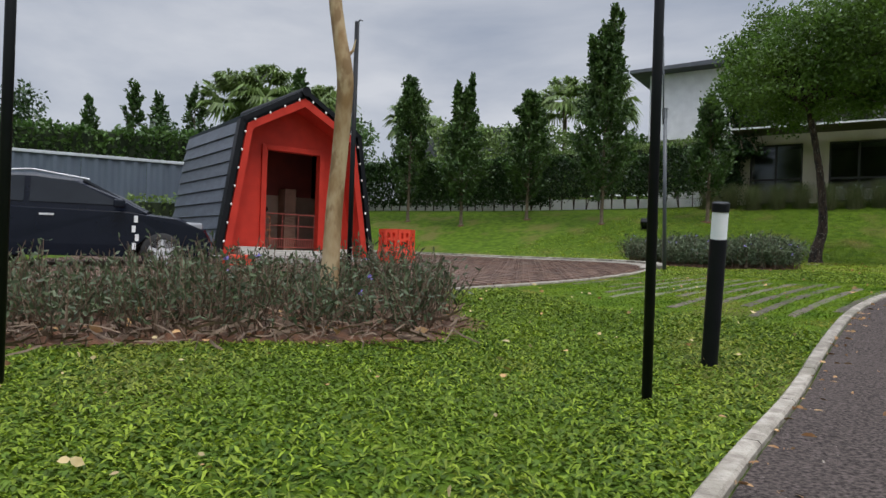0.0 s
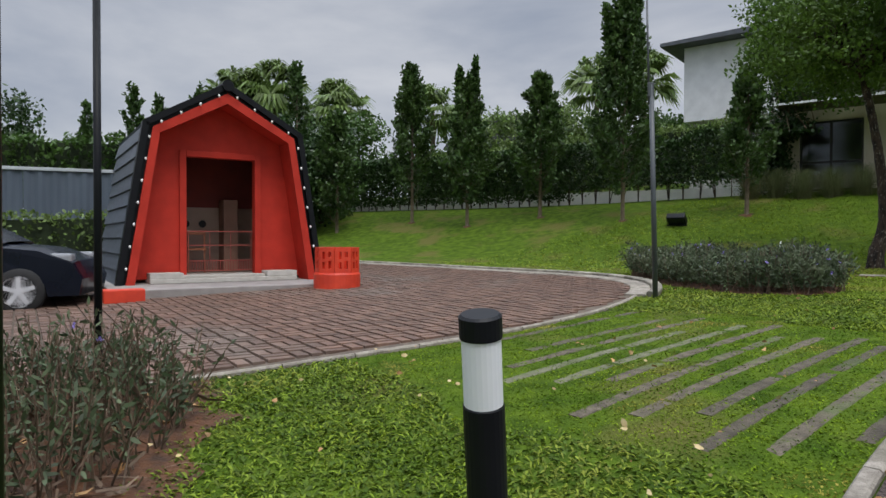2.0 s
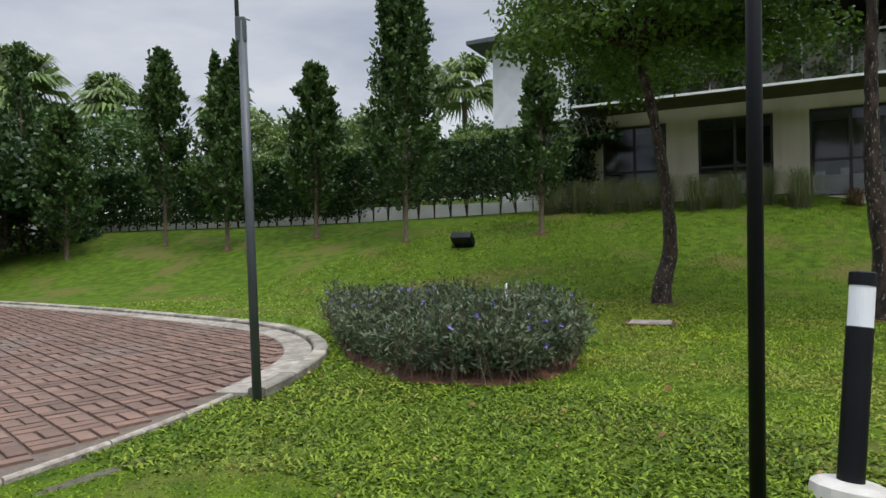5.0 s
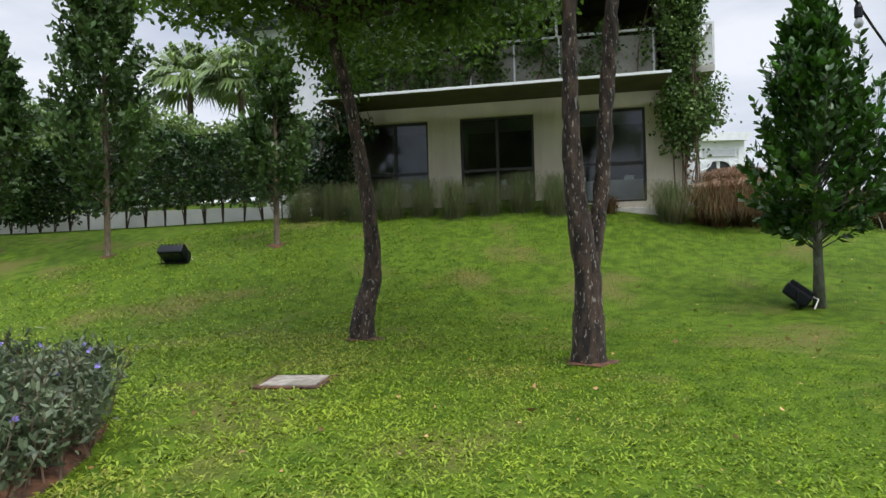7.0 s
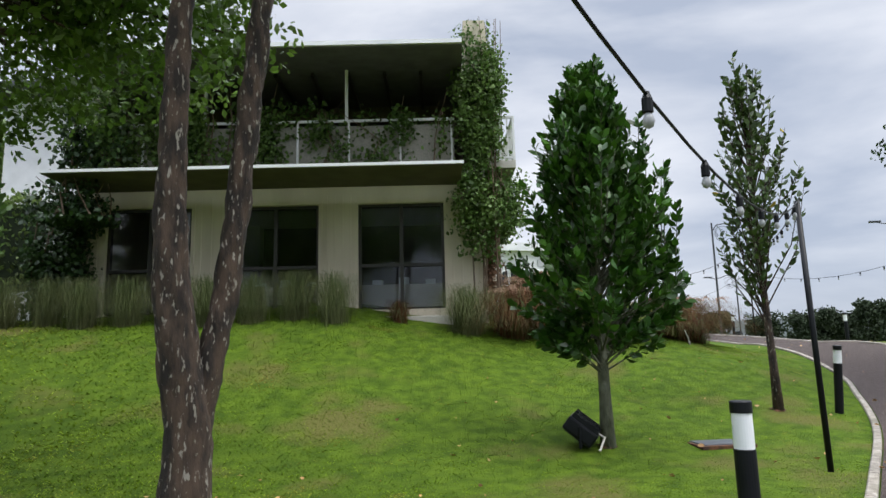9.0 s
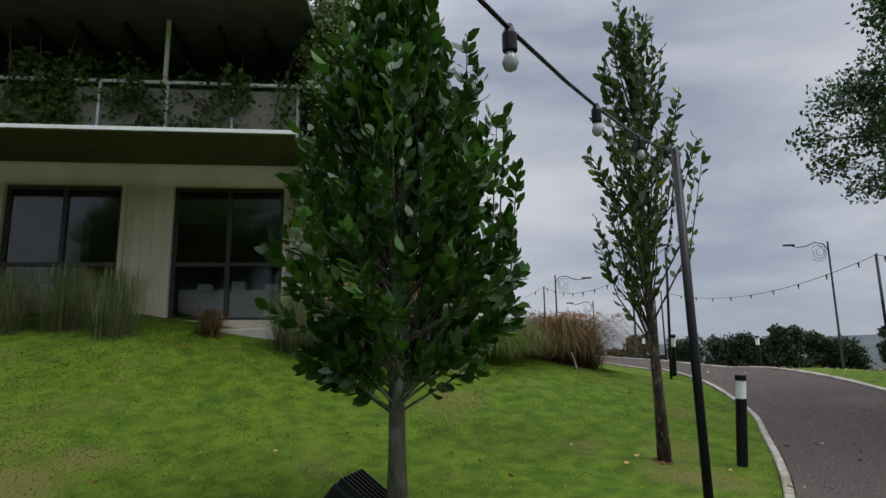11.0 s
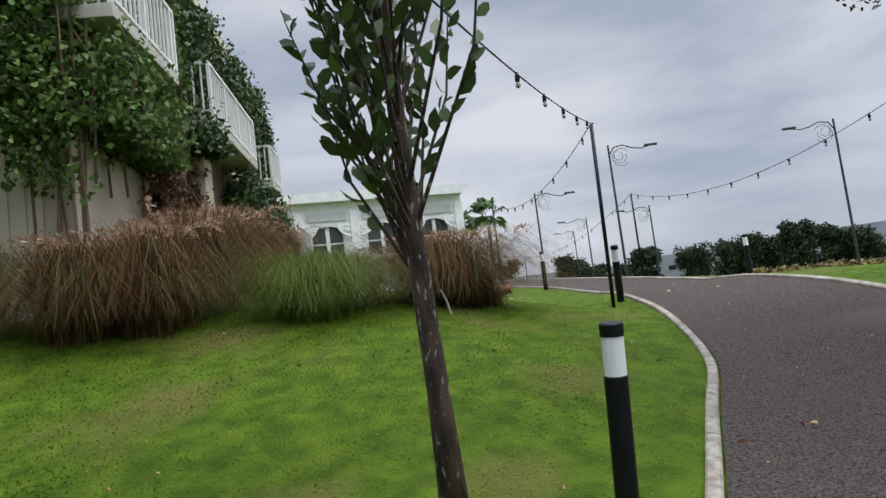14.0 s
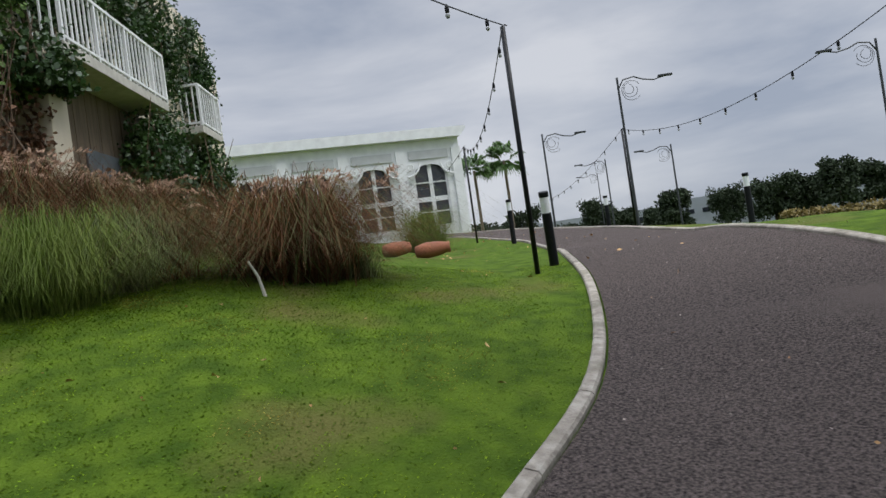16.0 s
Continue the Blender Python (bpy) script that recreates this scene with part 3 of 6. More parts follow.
# pad and step
PAD = 0.66
q = Geo()
q.box(-1.95, 2.0, -1.62, 3.1, 0.2, PAD, 0.015)
part("pad", q, mat("grey_slab", (0.3, 0.28, 0.26), (0.24, 0.22, 0.21), scale=5, bump=0.2), hut, "grey screeded concrete pad")
q = Geo()
q.box(-1.25, 1.3, -0.42, 0.35, PAD + 0.002, 0.74, 0.012)
for a, b_ in ((-1.25, dx0 - 0.115), (dx1 + 0.115, 1.3)):
    q.box(a, b_, -0.4, -0.052, 0.742, 0.84, 0.01)
q.box(dx0 - 0.11, dx1 + 0.11, -0.3, 0.34, 0.742, 0.786, 0.008)
part("step", q, PALE_CONCRETE, hut, "pale tiled doorstep")
part("inner_floor", Geo().box(-1.4, 1.4, 0.36, 2.75, PAD + 0.002, 0.77), mat("inner_tile", (0.32, 0.24, 0.2), (0.26, 0.19, 0.16), rough=0.4, scale=4), hut, "brownish tiled inner floor")
# Beige darkened: shade inside the hut is mixed into the tile colour.
part("wainscot", Geo().box(-1.3, 1.3, 1.5, 1.56, 0.772, 2.05, 0.006), mat("beige_tile", (0.36, 0.25, 0.19), (0.3, 0.2, 0.15), rough=0.4, scale=3), hut, "beige tiled lower wall at the back of the hut")
part("inner_wall", Geo().box(-1.2, 1.2, 1.51, 1.57, 2.052, 3.3), mat("dull_red_board", (0.2, 0.03, 0.022), (0.15, 0.025, 0.02), scale=3), hut, "dull red board above the tiles")
for x in (-0.3, 0.02):
    part("wall_plate", Geo().lathe([(0.002, -0.012), (0.07, -0.01), (0.075, 0.0), (0.07, 0.01)], 14), BLACK, hut, "dark round plate on the tiles").matrix_local = Matrix.Translation((x, 1.48, 1.72)) @ Matrix.Rotation(math.pi / 2, 4, "X")
# low gate and things inside
q = Geo()
for k in range(25):
    x = dx0 + 0.05 + k * (dx1 - dx0 - 0.1) / 24
    q.box(x - 0.005, x + 0.005, 0.05, 0.062, 0.84, 1.02 if k % 8 else 1.55)
for z in (0.84, 1.02, 1.3, 1.55):
    q.box(dx0 + 0.02, dx1 - 0.02, 0.048, 0.064, z, z + 0.016)
part("gate", q, mat("dull_red_metal", (0.3, 0.05, 0.035), (0.22, 0.04, 0.03), rough=0.6, scale=5), hut, "low red barred gate across the doorway")
q = Geo()
for x in (-0.35, -0.05):
    q.box(x - 0.015, x + 0.015, 1.0, 1.03, 0.77, 1.55)
q.box(-0.37, -0.03, 0.95, 1.3, 1.2, 1.24)
q.box(-0.37, -0.03, 1.0, 1.03, 1.5, 1.55)
stool = single("chair", q, mat("orange_wood", (0.42, 0.15, 0.07), (0.34, 0.11, 0.05), rough=0.5), "orange-brown wooden chair inside the red hut", "chair", HUT)
q = Geo()
q.box(0.34, 0.62, 1.1, 1.49, 0.772, 2.2, 0.015)
# Cupboard beige also carries the hut's inner shade.
single("cupboard", q, mat("beige_board", (0.3, 0.17, 0.12), (0.24, 0.13, 0.09), scale=3), "beige cupboard at the back of the red hut", "cupboard", HUT)

# ---- red perforated planter and red block ----
pl = thing("planter", pose(-0.95, 13.3, gz(-0.95, 13.3) - 0.02, 0, 0, 30), "bright red planter of perforated blocks beside the hut", "planter")
q = Geo()
q.lathe([(0.38, 0), (0.39, 0.02), (0.39, 0.27), (0.375, 0.3), (0.31, 0.3)], 26)
part("base_ring", q, RED_ORANGE, pl)
for k in range(8):
    a = 2 * math.pi * k / 8
    m = Matrix.Rotation(a, 4, "Z")
    q = Geo()
    w = 0.27
    for x0, x1, z0, z1 in ((-w / 2, -0.085, 0.3, 0.72), (0.085, w / 2, 0.3, 0.72), (-0.085, 0.085, 0.3, 0.37), (-0.085, 0.085, 0.65, 0.72), (-0.025, 0.025, 0.37, 0.65), (-0.085, -0.025, 0.48, 0.53), (0.025, 0.085, 0.5, 0.56)):
        q.box(x0, x1, -0.345, -0.27, z0, z1, 0.0, m)
    part("block", q, RED_ORANGE, pl, "pierced red block")
q = Geo()
q.box(-0.27, 0.27, -0.13, 0.13, 0.0, 0.2, 0.02)
single("block", q, RED_ORANGE, "low red painted concrete block at the pad's corner", "block", HUT @ pose(-1.82, -1.82, 0.5))

# ---- trees ----


def crown(shoots, per, length, width, spread=0.9, name="crown", material=None, up=0.5, tip=0.0):
    """Leaves along shoots (start, end), turned out and up."""
    a = np.array([s[0] for s in shoots])
    b = np.array([s[1] for s in shoots])
    t = RNG.random((len(a), per)) ** 0.8
    p = a[:, None] + (b - a)[:, None] * t[:, :, None]
    p = p.reshape(-1, 3) + RNG.normal(size=(len(a) * per, 3)) * tip
    d = np.repeat(unit(b - a), per, 0) * up + RNG.normal(size=(len(p), 3)) * spread * 0.6 + np.array([0, 0, 0.25])
    size = RNG.uniform(0.7, 1.2, len(p))
    return leaf_verts(p, d, length * size, width * size)


def columnar_tree(x, y, top, r, leaf=0.1, per=42, n=130, label="slender columnar tree with dense dark green foliage", low=0.7, material=None, tr=0.055, leaders=()):
    """An upright tree: a straight trunk, steep shoots and a narrow ragged crown."""
    z0 = gz(x, y)
    h = top - z0
    t = thing("tree", pose(x, y, z0), label, "tree", "row of columnar trees")
    g1 = Geo().tube([(0, 0, -0.15), (0.01, 0.01, h * 0.2), (0.02, 0, h * 0.55), (0, 0.01, h * 0.93)], [tr * 1.25, tr, tr * 0.7, 0.012], 9)
    shoots = []
    for k in range(n):
        f = RNG.random() ** 0.85
        zb = low + (h - low) * f * 0.86
        a = RNG.random() * 2 * math.pi
        prof = min(1.0, 0.5 + f * 3.0) * (1 - f) ** 0.62 + 0.1
        ln = (0.45 + 0.8 * RNG.random()) * (0.35 + 0.65 * (1 - f)) * min(1.3, h / 5)
        out = r * prof * (0.55 + 0.6 * RNG.random())
        s = np.array([math.cos(a) * out * 0.35, math.sin(a) * out * 0.35, zb])
        e = np.array([math.cos(a) * out, math.sin(a) * out, zb + ln])
        shoots.append((s, e))
        if k % 3 == 0:
            g1.tube([(0, 0, max(0.3, zb - 0.25)), tuple(s), tuple(e)], [0.014, 0.009, 0.003], 4, False)
    for dx, dy, fz in leaders:
        tip_ = np.array([dx, dy, h * fz])
        root = np.array([0, 0, h * 0.42])
        g1.tube([tuple(root), (dx * 0.8, dy * 0.8, h * (0.42 + fz) / 2), tuple(tip_)], [0.03, 0.018, 0.005], 5, False)
        for k in range(34):
            f = 0.25 + 0.75 * RNG.random()
            s = root + (tip_ - root) * f + np.array([dx, dy, 0]) * (0.8 - f) * 0.4
            a = RNG.random() * 2 * math.pi
            o = 0.05 + 0.3 * (1 - f)
            shoots.append((s, s + np.array([math.cos(a) * o, math.sin(a) * o, 0.2 + 0.25 * RNG.random()])))
    part("trunk", g1, BARK_YOUNG, t, "grey-brown trunk with upright limbs")
    part("crown", quads_mesh("crown", crown(shoots, int(per * 0.72), leaf, leaf * 0.5, 1.0, tip=0.03), 6, material or LEAF_COL), None, t)
    return t


columnar_tree(-4.45, 27.1, 6.6, 1.2, 0.17, 55, 150, low=0.4)
columnar_tree(-1.5, 26.8, 8.3, 1.05, 0.16, 60, 190)
columnar_tree(0.65, 25.2, 7.4, 1.05, 0.16, 58, 180, leaders=((0.3, 0.1, 0.98), (-0.3, 0, 0.93)))
columnar_tree(3.15, 24.9, 7.3, 1.1, 0.16, 60, 180)
columnar_tree(5.56, 23.0, 9.5, 1.2, 0.15, 60, 270, leaders=((0.55, 0.1, 0.97), (-0.6, -0.1, 0.86), (0.2, -0.2, 1.0)))
columnar_tree(8.8, 21.75, 6.5, 0.85, 0.14, 55, 150)


def shoot_tree(x, y, top, low, r, n, per, leaf, label, tr, bend, material, yellow=0, wide=0.45, bark=None, spikes=()):
    """A young broad-leaved tree near the walk: steep twigs set with single leaves."""
    z0 = gz(x, y)
    h = top - z0
    t = thing("tree", pose(x, y, z0), label, "tree")
    trunk = Geo()
    tp = [(0, 0, -0.12), (bend * 0.15, 0, h * 0.12), (bend * 0.4, 0.01, h * 0.3), (bend * 0.7, 0, h * 0.55), (bend, 0, h * 0.9)]
    trunk.tube(tp, [tr * 1.5, tr * 1.05, tr * 0.9, tr * 0.6, 0.01], 12)
    part("trunk", trunk, bark or BARK_YOUNG, t, "slim trunk", True)
    twigs = Geo()
    P, D = [], []
    for k in range(n):
        f = (k + RNG.random()) / n
        zb = low + (h - low) * f * 0.8
        a = RNG.random() * 2 * math.pi
        prof = min(1.0, wide + f * 3.2) * (1 - f * 0.93) ** 0.7
        out = r * prof * (0.5 + 0.55 * RNG.random())
        ln = (0.6 + 0.9 * RNG.random()) * (0.45 + 0.55 * (1 - f))
        bx = bend * min(1, zb / h / 0.9)
        if wide > 0.6 and f < 0.35:
            ln *= 0.08 + 1.6 * f
            zb += 0.14
        s = np.array([bx, 0, zb - 0.25 * h / 5])
        m = np.array([bx + math.cos(a) * out * 0.7, math.sin(a) * out * 0.7, zb + ln * 0.35])
        e = np.array([bx + math.cos(a) * out, math.sin(a) * out, zb + ln])
        twigs.tube([tuple(s), tuple(m), tuple(e)], [0.012, 0.007, 0.003], 5, False)
        for j in range(per):
            u = 0.25 + 0.75 * (j + RNG.random()) / per
            p = (s + (m - s) * u * 2) if u < 0.5 else (m + (e - m) * (u - 0.5) * 2)
            ax = unit((e - m)[None])[0]
            o = RNG.normal(size=3)
            o -= ax * o.dot(ax)
            o /= np.linalg.norm(o)
            P.append(p)
            D.append(ax * 0.75 + o * 0.8 + np.array([0, 0, 0.1]))
    for dx, dy, zt in spikes:
        s, m, e = np.array([0.2 * dx, 0.2 * dy, low + 0.3]), np.array([dx * 0.9, dy * 0.9, zt * 0.62]), np.array([dx, dy, zt])
        twigs.tube([tuple(s), tuple(m), tuple(e)], [0.014, 0.009, 0.003], 5, False)
        for j in range(62):
            u = 0.35 + 0.65 * RNG.random()
            p = (s + (m - s) * u * 2) if u < 0.5 else (m + (e - m) * (u - 0.5) * 2)
            o = RNG.normal(size=3) * np.array([1, 1, 0.4])
            P.append(p)
            D.append(np.array([0, 0, 0.75]) + o / np.linalg.norm(o) * 0.75)
    part("branchwork", twigs, bark or BARK_YOUNG, t, kind="stuff")
    P, D = np.array(P), np.array(D)
    size = RNG.uniform(0.65, 1.15, len(P)) * leaf
    if yellow:
        k = RNG.choice(len(P), yellow, replace=False)
        part("yellow_leaves", quads_mesh("yellow_leaves", leaf_verts(P[k], D[k], size[k], size[k] * 0.52), 6, LEAF_YELLOW), None, t, "a few yellowing leaves")
    part("crown", quads_mesh("crown", leaf_verts(P, D, size, size * 0.5), 6, material), None, t)
    return t


# Olive green taken down so the crown's backlighting sits in the colour.
LEAF_F = mat("olive_backlit_leaf", (0.035, 0.07, 0.016), (0.06, 0.1, 0.022), rough=0.45, scale=1.5, rnd=0.45, trans=0.25)
shoot_tree(15.19, 14.55, 5.55, 0.85, 1.04, 340, 30, 0.135, "young tree with dense glossy dark green leaves on the lawn", 0.06, 0.0, LEAF_GLOSSY, 26, 0.62, BARK_MOSS, ((0.55, -0.36, 3.55), (0.77, -0.42, 3.2), (0.4, -0.4, 3.7), (0.67, -0.2, 2.9), (0.72, -0.58, 2.6), (0.85, -0.3, 2.3), (0.6, -0.5, 3.0), (0.5, -0.2, 3.3)))
shoot_tree(18.275, 14.4, 6.3, 1.25, 0.85, 94, 16, 0.12, "young sparse tree with upright twigs and oval leaves", 0.05, -0.12, LEAF_F, 5, 0.45, BARK)


def clumps(centres, radius, per, length, width, flat=0.6):
    c = np.repeat(np.array(centres), per, 0)
    o = unit(RNG.normal(size=c.shape)) * (RNG.random(len(c)) ** 0.45)[:, None] * radius
    o[:, 2] *= flat
    d = RNG.normal(size=c.shape) + np.array([0, 0, -0.25])
    s = RNG.uniform(0.7, 1.2, len(c))
    return kite_verts(c + o, d, length * s, width * s)


def limb_tree(x, y, stems, label, name="tree", spread=2.6, z_low=4.2, z_high=7.2, n=150, per=150, leaf=0.09, material=LEAF_DARK, lopside=(0, 0), rad=0.55, seed=1):
    """A spreading shade tree: given stems as (points, radii), limbs, and clumps of small leaves."""
    rr = np.random.default_rng(seed)
    z0 = gz(x, y)
    t = thing(name, pose(x, y, z0), label, "tree")
    for pts, radii in stems:
        pts = [tuple(p) for p in spline(pts, 0.07)]
        k = Geo().tube(pts, list(np.interp(np.linspace(0, len(radii) - 1, len(pts)), range(len(radii)), radii)), 18)
        k.v = [(vx * (1 + 0.03 * math.sin(vz * 13 + vy * 30)) + 0.006 * math.sin(vz * 31 + vy * 60), vy + 0.008 * math.sin(vz * 17 + vx * 40), vz) for vx, vy, vz in k.v]
        part("trunk", k, BARK, t, "rough dark trunk with pale lichen flecks", True)
    limbs = Geo()
    cs = []
    tops = [Vector(s[0][-1]) for s in stems]
    for k in range(n):
        a = rr.random() * 2 * math.pi
        q = spread * rr.random() ** 0.5
        cx, cy = lopside[0] + math.cos(a) * q, lopside[1] + math.sin(a) * q
        f = (q / spread) ** 2
        cz = (z_low + (z_high - z_low) * rr.random() * (1 - 0.6 * f)) - z0 + 0.25 * math.sin(a * 3)
        cs.append((cx, cy, cz))
        if k % 6 == 0:
            tp = tops[k // 6 % len(tops)]
            mid = tp.lerp(Vector((cx, cy, cz)), 0.5) + Vector((0, 0, 0.25))
            limbs.tube([tuple(tp - Vector((0, 0, 0.15))), tuple(mid), (cx, cy, cz)], [0.055, 0.03, 0.008], 6, False)
    part("branchwork", limbs, BARK, t, kind="stuff")
    part("crown", quads_mesh("crown", clumps(cs, rad, per, leaf, leaf * 0.55), 4, material), None, t, "dark green fine-leaved canopy")
    return t


limb_tree(9.1, 15.85, [([(0, 0, -0.2), (-0.02, 0, 0.25), (0.12, 0, 0.8), (0.1, 0, 1.5), (-0.02, 0, 2.4), (-0.2, 0, 3.3), (-0.38, 0, 4.0)], [0.17, 0.125, 0.095, 0.085, 0.075, 0.07, 0.06])],
          "shade tree with a leaning slender trunk and dark spreading canopy", spread=2.4, z_low=4.75, z_high=7.7, n=210, per=170, leaf=0.105, material=LEAF_SHADE, seed=3, lopside=(0.1, 0.1))
limb_tree(10.56, 13.22, [([(0, 0, -0.2), (0.0, 0, 0.2), (0.01, 0, 0.8), (-0.05, 0.0, 1.2), (-0.12, 0, 1.9), (-0.11, 0, 3.2), (-0.04, 0, 4.6)], [0.18, 0.125, 0.105, 0.078, 0.066, 0.06, 0.05]),
                       ([(0.03, 0.02, 0.4), (0.09, 0.02, 1.0), (0.2, 0.02, 1.6), (0.29, 0.02, 2.5), (0.38, 0, 3.5), (0.5, 0, 4.6)], [0.08, 0.076, 0.07, 0.066, 0.06, 0.05])],
          "twin-stemmed shade tree with rough dark flecked bark", spread=2.6, z_low=5.5, z_high=8.0, n=95, per=120, leaf=0.11, seed=5, material=LEAF_SHADE)
limb_tree(24.7, 10.7, [([(0, 0, -0.2), (0, 0, 1.5), (-0.2, 0.1, 2.6), (-0.6, 0.5, 3.4)], [0.2, 0.16, 0.13, 0.1])], "roadside tree with drooping dark leafy branches", spread=2.7, z_low=4.95, z_high=7.9, n=210, per=190, leaf=0.085, seed=8, rad=0.4, lopside=(-1.2, 1.05))

# pale-barked tree in the planting bed
t = thing("tree", on(-0.97, 5.5), "smooth pale tan trunk rising out of the planting bed", "tree")
stem = spline([(0, 0, -0.1), (0.02, 0, 0.3), (0.04, 0, 0.9), (0.07, -0.02, 1.3), (0.1, -0.06, 1.7), (0.11, -0.1, 2.0), (0.05, -0.1, 2.35), (-0.01, -0.08, 2.8), (-0.02, -0.05, 3.6), (0.0, 0, 5.2)], 0.1)
part("trunk", Geo().tube(stem, list(np.interp(stem[:, 2], (0, 0.5, 1.3, 2.0, 2.35, 3.6, 5.2), (0.09, 0.076, 0.068, 0.07, 0.058, 0.046, 0.03))), 14), BARK_PALE, t, smooth=True)
part("limb", Geo().tube([(0.1, -0.08, 2.15), (0.16, -0.05, 2.22), (0.18, -0.04, 2.32)], [0.02, 0.012, 0.004], 8), BARK_PALE, t, "short broken twig stub")
part("crown", quads_mesh("crown", clumps([(RNG.normal() * 0.9, RNG.normal() * 0.9, 5.4 + RNG.random() * 1.6) for k in range(60)], 0.4, 60, 0.1, 0.05), 4, LEAF_MID), None, t)

# ---- hedge behind the bank, added white wall beyond it ----
BU = (0.896, -0.444)
BN = (0.444, 0.896)


def bank(u, s):
    return BN[0] * u + BU[0] * s, BN[1] * u + BU[1] * s


def leafy_box(name, label, category, pts, wid, z0, z1, n, leaf, material, kind="stuff", lumps=0.12, stems=0, core=True):
    """A clipped leafy hedge along a plan line."""
    line = spline(pts, 0.4)
    left = sides(line)
    h = thing(name, Matrix(), label, category, kind="")
    i = RNG.integers(0, len(line) - 1, n)
    f = RNG.random(n)
    p = line[i] + (line[i + 1] - line[i]) * f[:, None]
    l = left[i]
    side = RNG.random(n)
    off = np.where(side < 0.7, np.sign(RNG.random(n) - 0.5) * wid * (0.85 + 0.15 * RNG.random(n)), RNG.uniform(-wid, wid, n))
    hz_ = np.where(side < 0.7, RNG.random(n), 0.92 + 0.1 * RNG.random(n))
    p = p + l * off[:, None]
    zz = height(p[:, 0], p[:, 1])
    wob = lumps * (np.sin(p[:, 0] * 2.1) * np.cos(p[:, 1] * 1.7) + 0.6 * np.sin(p[:, 0] * 5.3 + p[:, 1] * 4.1))
    z = zz + z0 + (z1 - z0) * hz_ + wob * hz_
    P = np.column_stack((p, z)) + RNG.normal(size=(n, 3)) * 0.05
    D = np.column_stack((l * np.sign(off)[:, None], np.full(n, 0.4))) + RNG.normal(size=(n, 3)) * 0.7
    s = RNG.uniform(0.7, 1.2, n) * leaf
    part("foliage", quads_mesh("foliage", leaf_verts(P, D, s, s * 0.55), 6, material), None, h, kind="stuff")
    # Closed near-black sheet: shade between the leaves, given as colour.
    if core:
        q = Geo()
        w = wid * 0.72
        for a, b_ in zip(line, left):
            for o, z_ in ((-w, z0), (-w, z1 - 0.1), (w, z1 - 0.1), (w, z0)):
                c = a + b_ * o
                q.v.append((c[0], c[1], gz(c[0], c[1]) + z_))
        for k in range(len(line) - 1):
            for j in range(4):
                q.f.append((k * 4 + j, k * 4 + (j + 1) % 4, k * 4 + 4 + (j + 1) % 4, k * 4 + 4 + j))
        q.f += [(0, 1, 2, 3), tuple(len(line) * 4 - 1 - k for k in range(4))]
        part("core", q, mat("hedge_core", (0.012, 0.022, 0.008), (0.022, 0.035, 0.012), rough=0.95, scale=8, bump=0.5), h, "near-black inner sheet coloured as the shade between leaves")
    if stems:
        run = np.linspace(0, len(line) - 1, stems)
        q = Geo()
        for r_ in run:
            c = line[int(r_)]
            q.tube([(c[0], c[1], gz(*c) - 0.05), (c[0] + RNG.normal() * 0.05, c[1], gz(*c) + z0 + 0.2)], [0.02, 0.012], 5, False)
        part("stem_growth", q, BARK, h, kind="stuff")
    return h


leafy_box("hedge", "tall dark green clipped hedge along the top of the bank", "hedge", [bank(25.9, s) for s in (-21, -16, -11, -8)], 0.3, 0.22, 2.05, 32000, 0.13, LEAF_DARK, stems=80, core=False)
leafy_box("hedge", "thin gappy stretch of dark hedge with pale light behind", "hedge", [bank(25.9, s) for s in (-8, -6, -4, -2.5)], 0.22, 0.42, 2.05, 5600, 0.14, LEAF_DARK, stems=46, core=False, lumps=0.2)
# White wall added for the bright strip showing under the hedge.
single("boundary_wall", Geo().box(-24, -1.2, 0, 0.12, 2.2, 3.2), WHITE, "low white wall added for the bright strip under the hedge", "wall", pose(*bank(26.9, 0), 0, 0, 0, -26.3), kind="structure")
leafy_box("hedge", "yellow-green hedge top beyond the dark hedge", "hedge", [bank(27.6, s) for s in (-16, -11, -6.0, -2.4)], 0.35, 0.6, 2.5, 9000, 0.13, LEAF_LIGHT)

# flowering shrub block beside the court
SHRUB = [(4.15, 14.6), (4.35, 12.6), (4.85, 11.35), (5.6, 10.95), (6.25, 11.3), (6.6, 12.4), (6.5, 13.6), (5.6, 14.4), (4.9, 15.2), (4.3, 15.3)]


def bed_points(poly, n):
    p = np.array(poly)
    lo, hi = p.min(0), p.max(0)
    c = RNG.uniform(lo, hi, (n * 3, 2))
    return c[inside(c[:, 0], c[:, 1], poly)][:n]


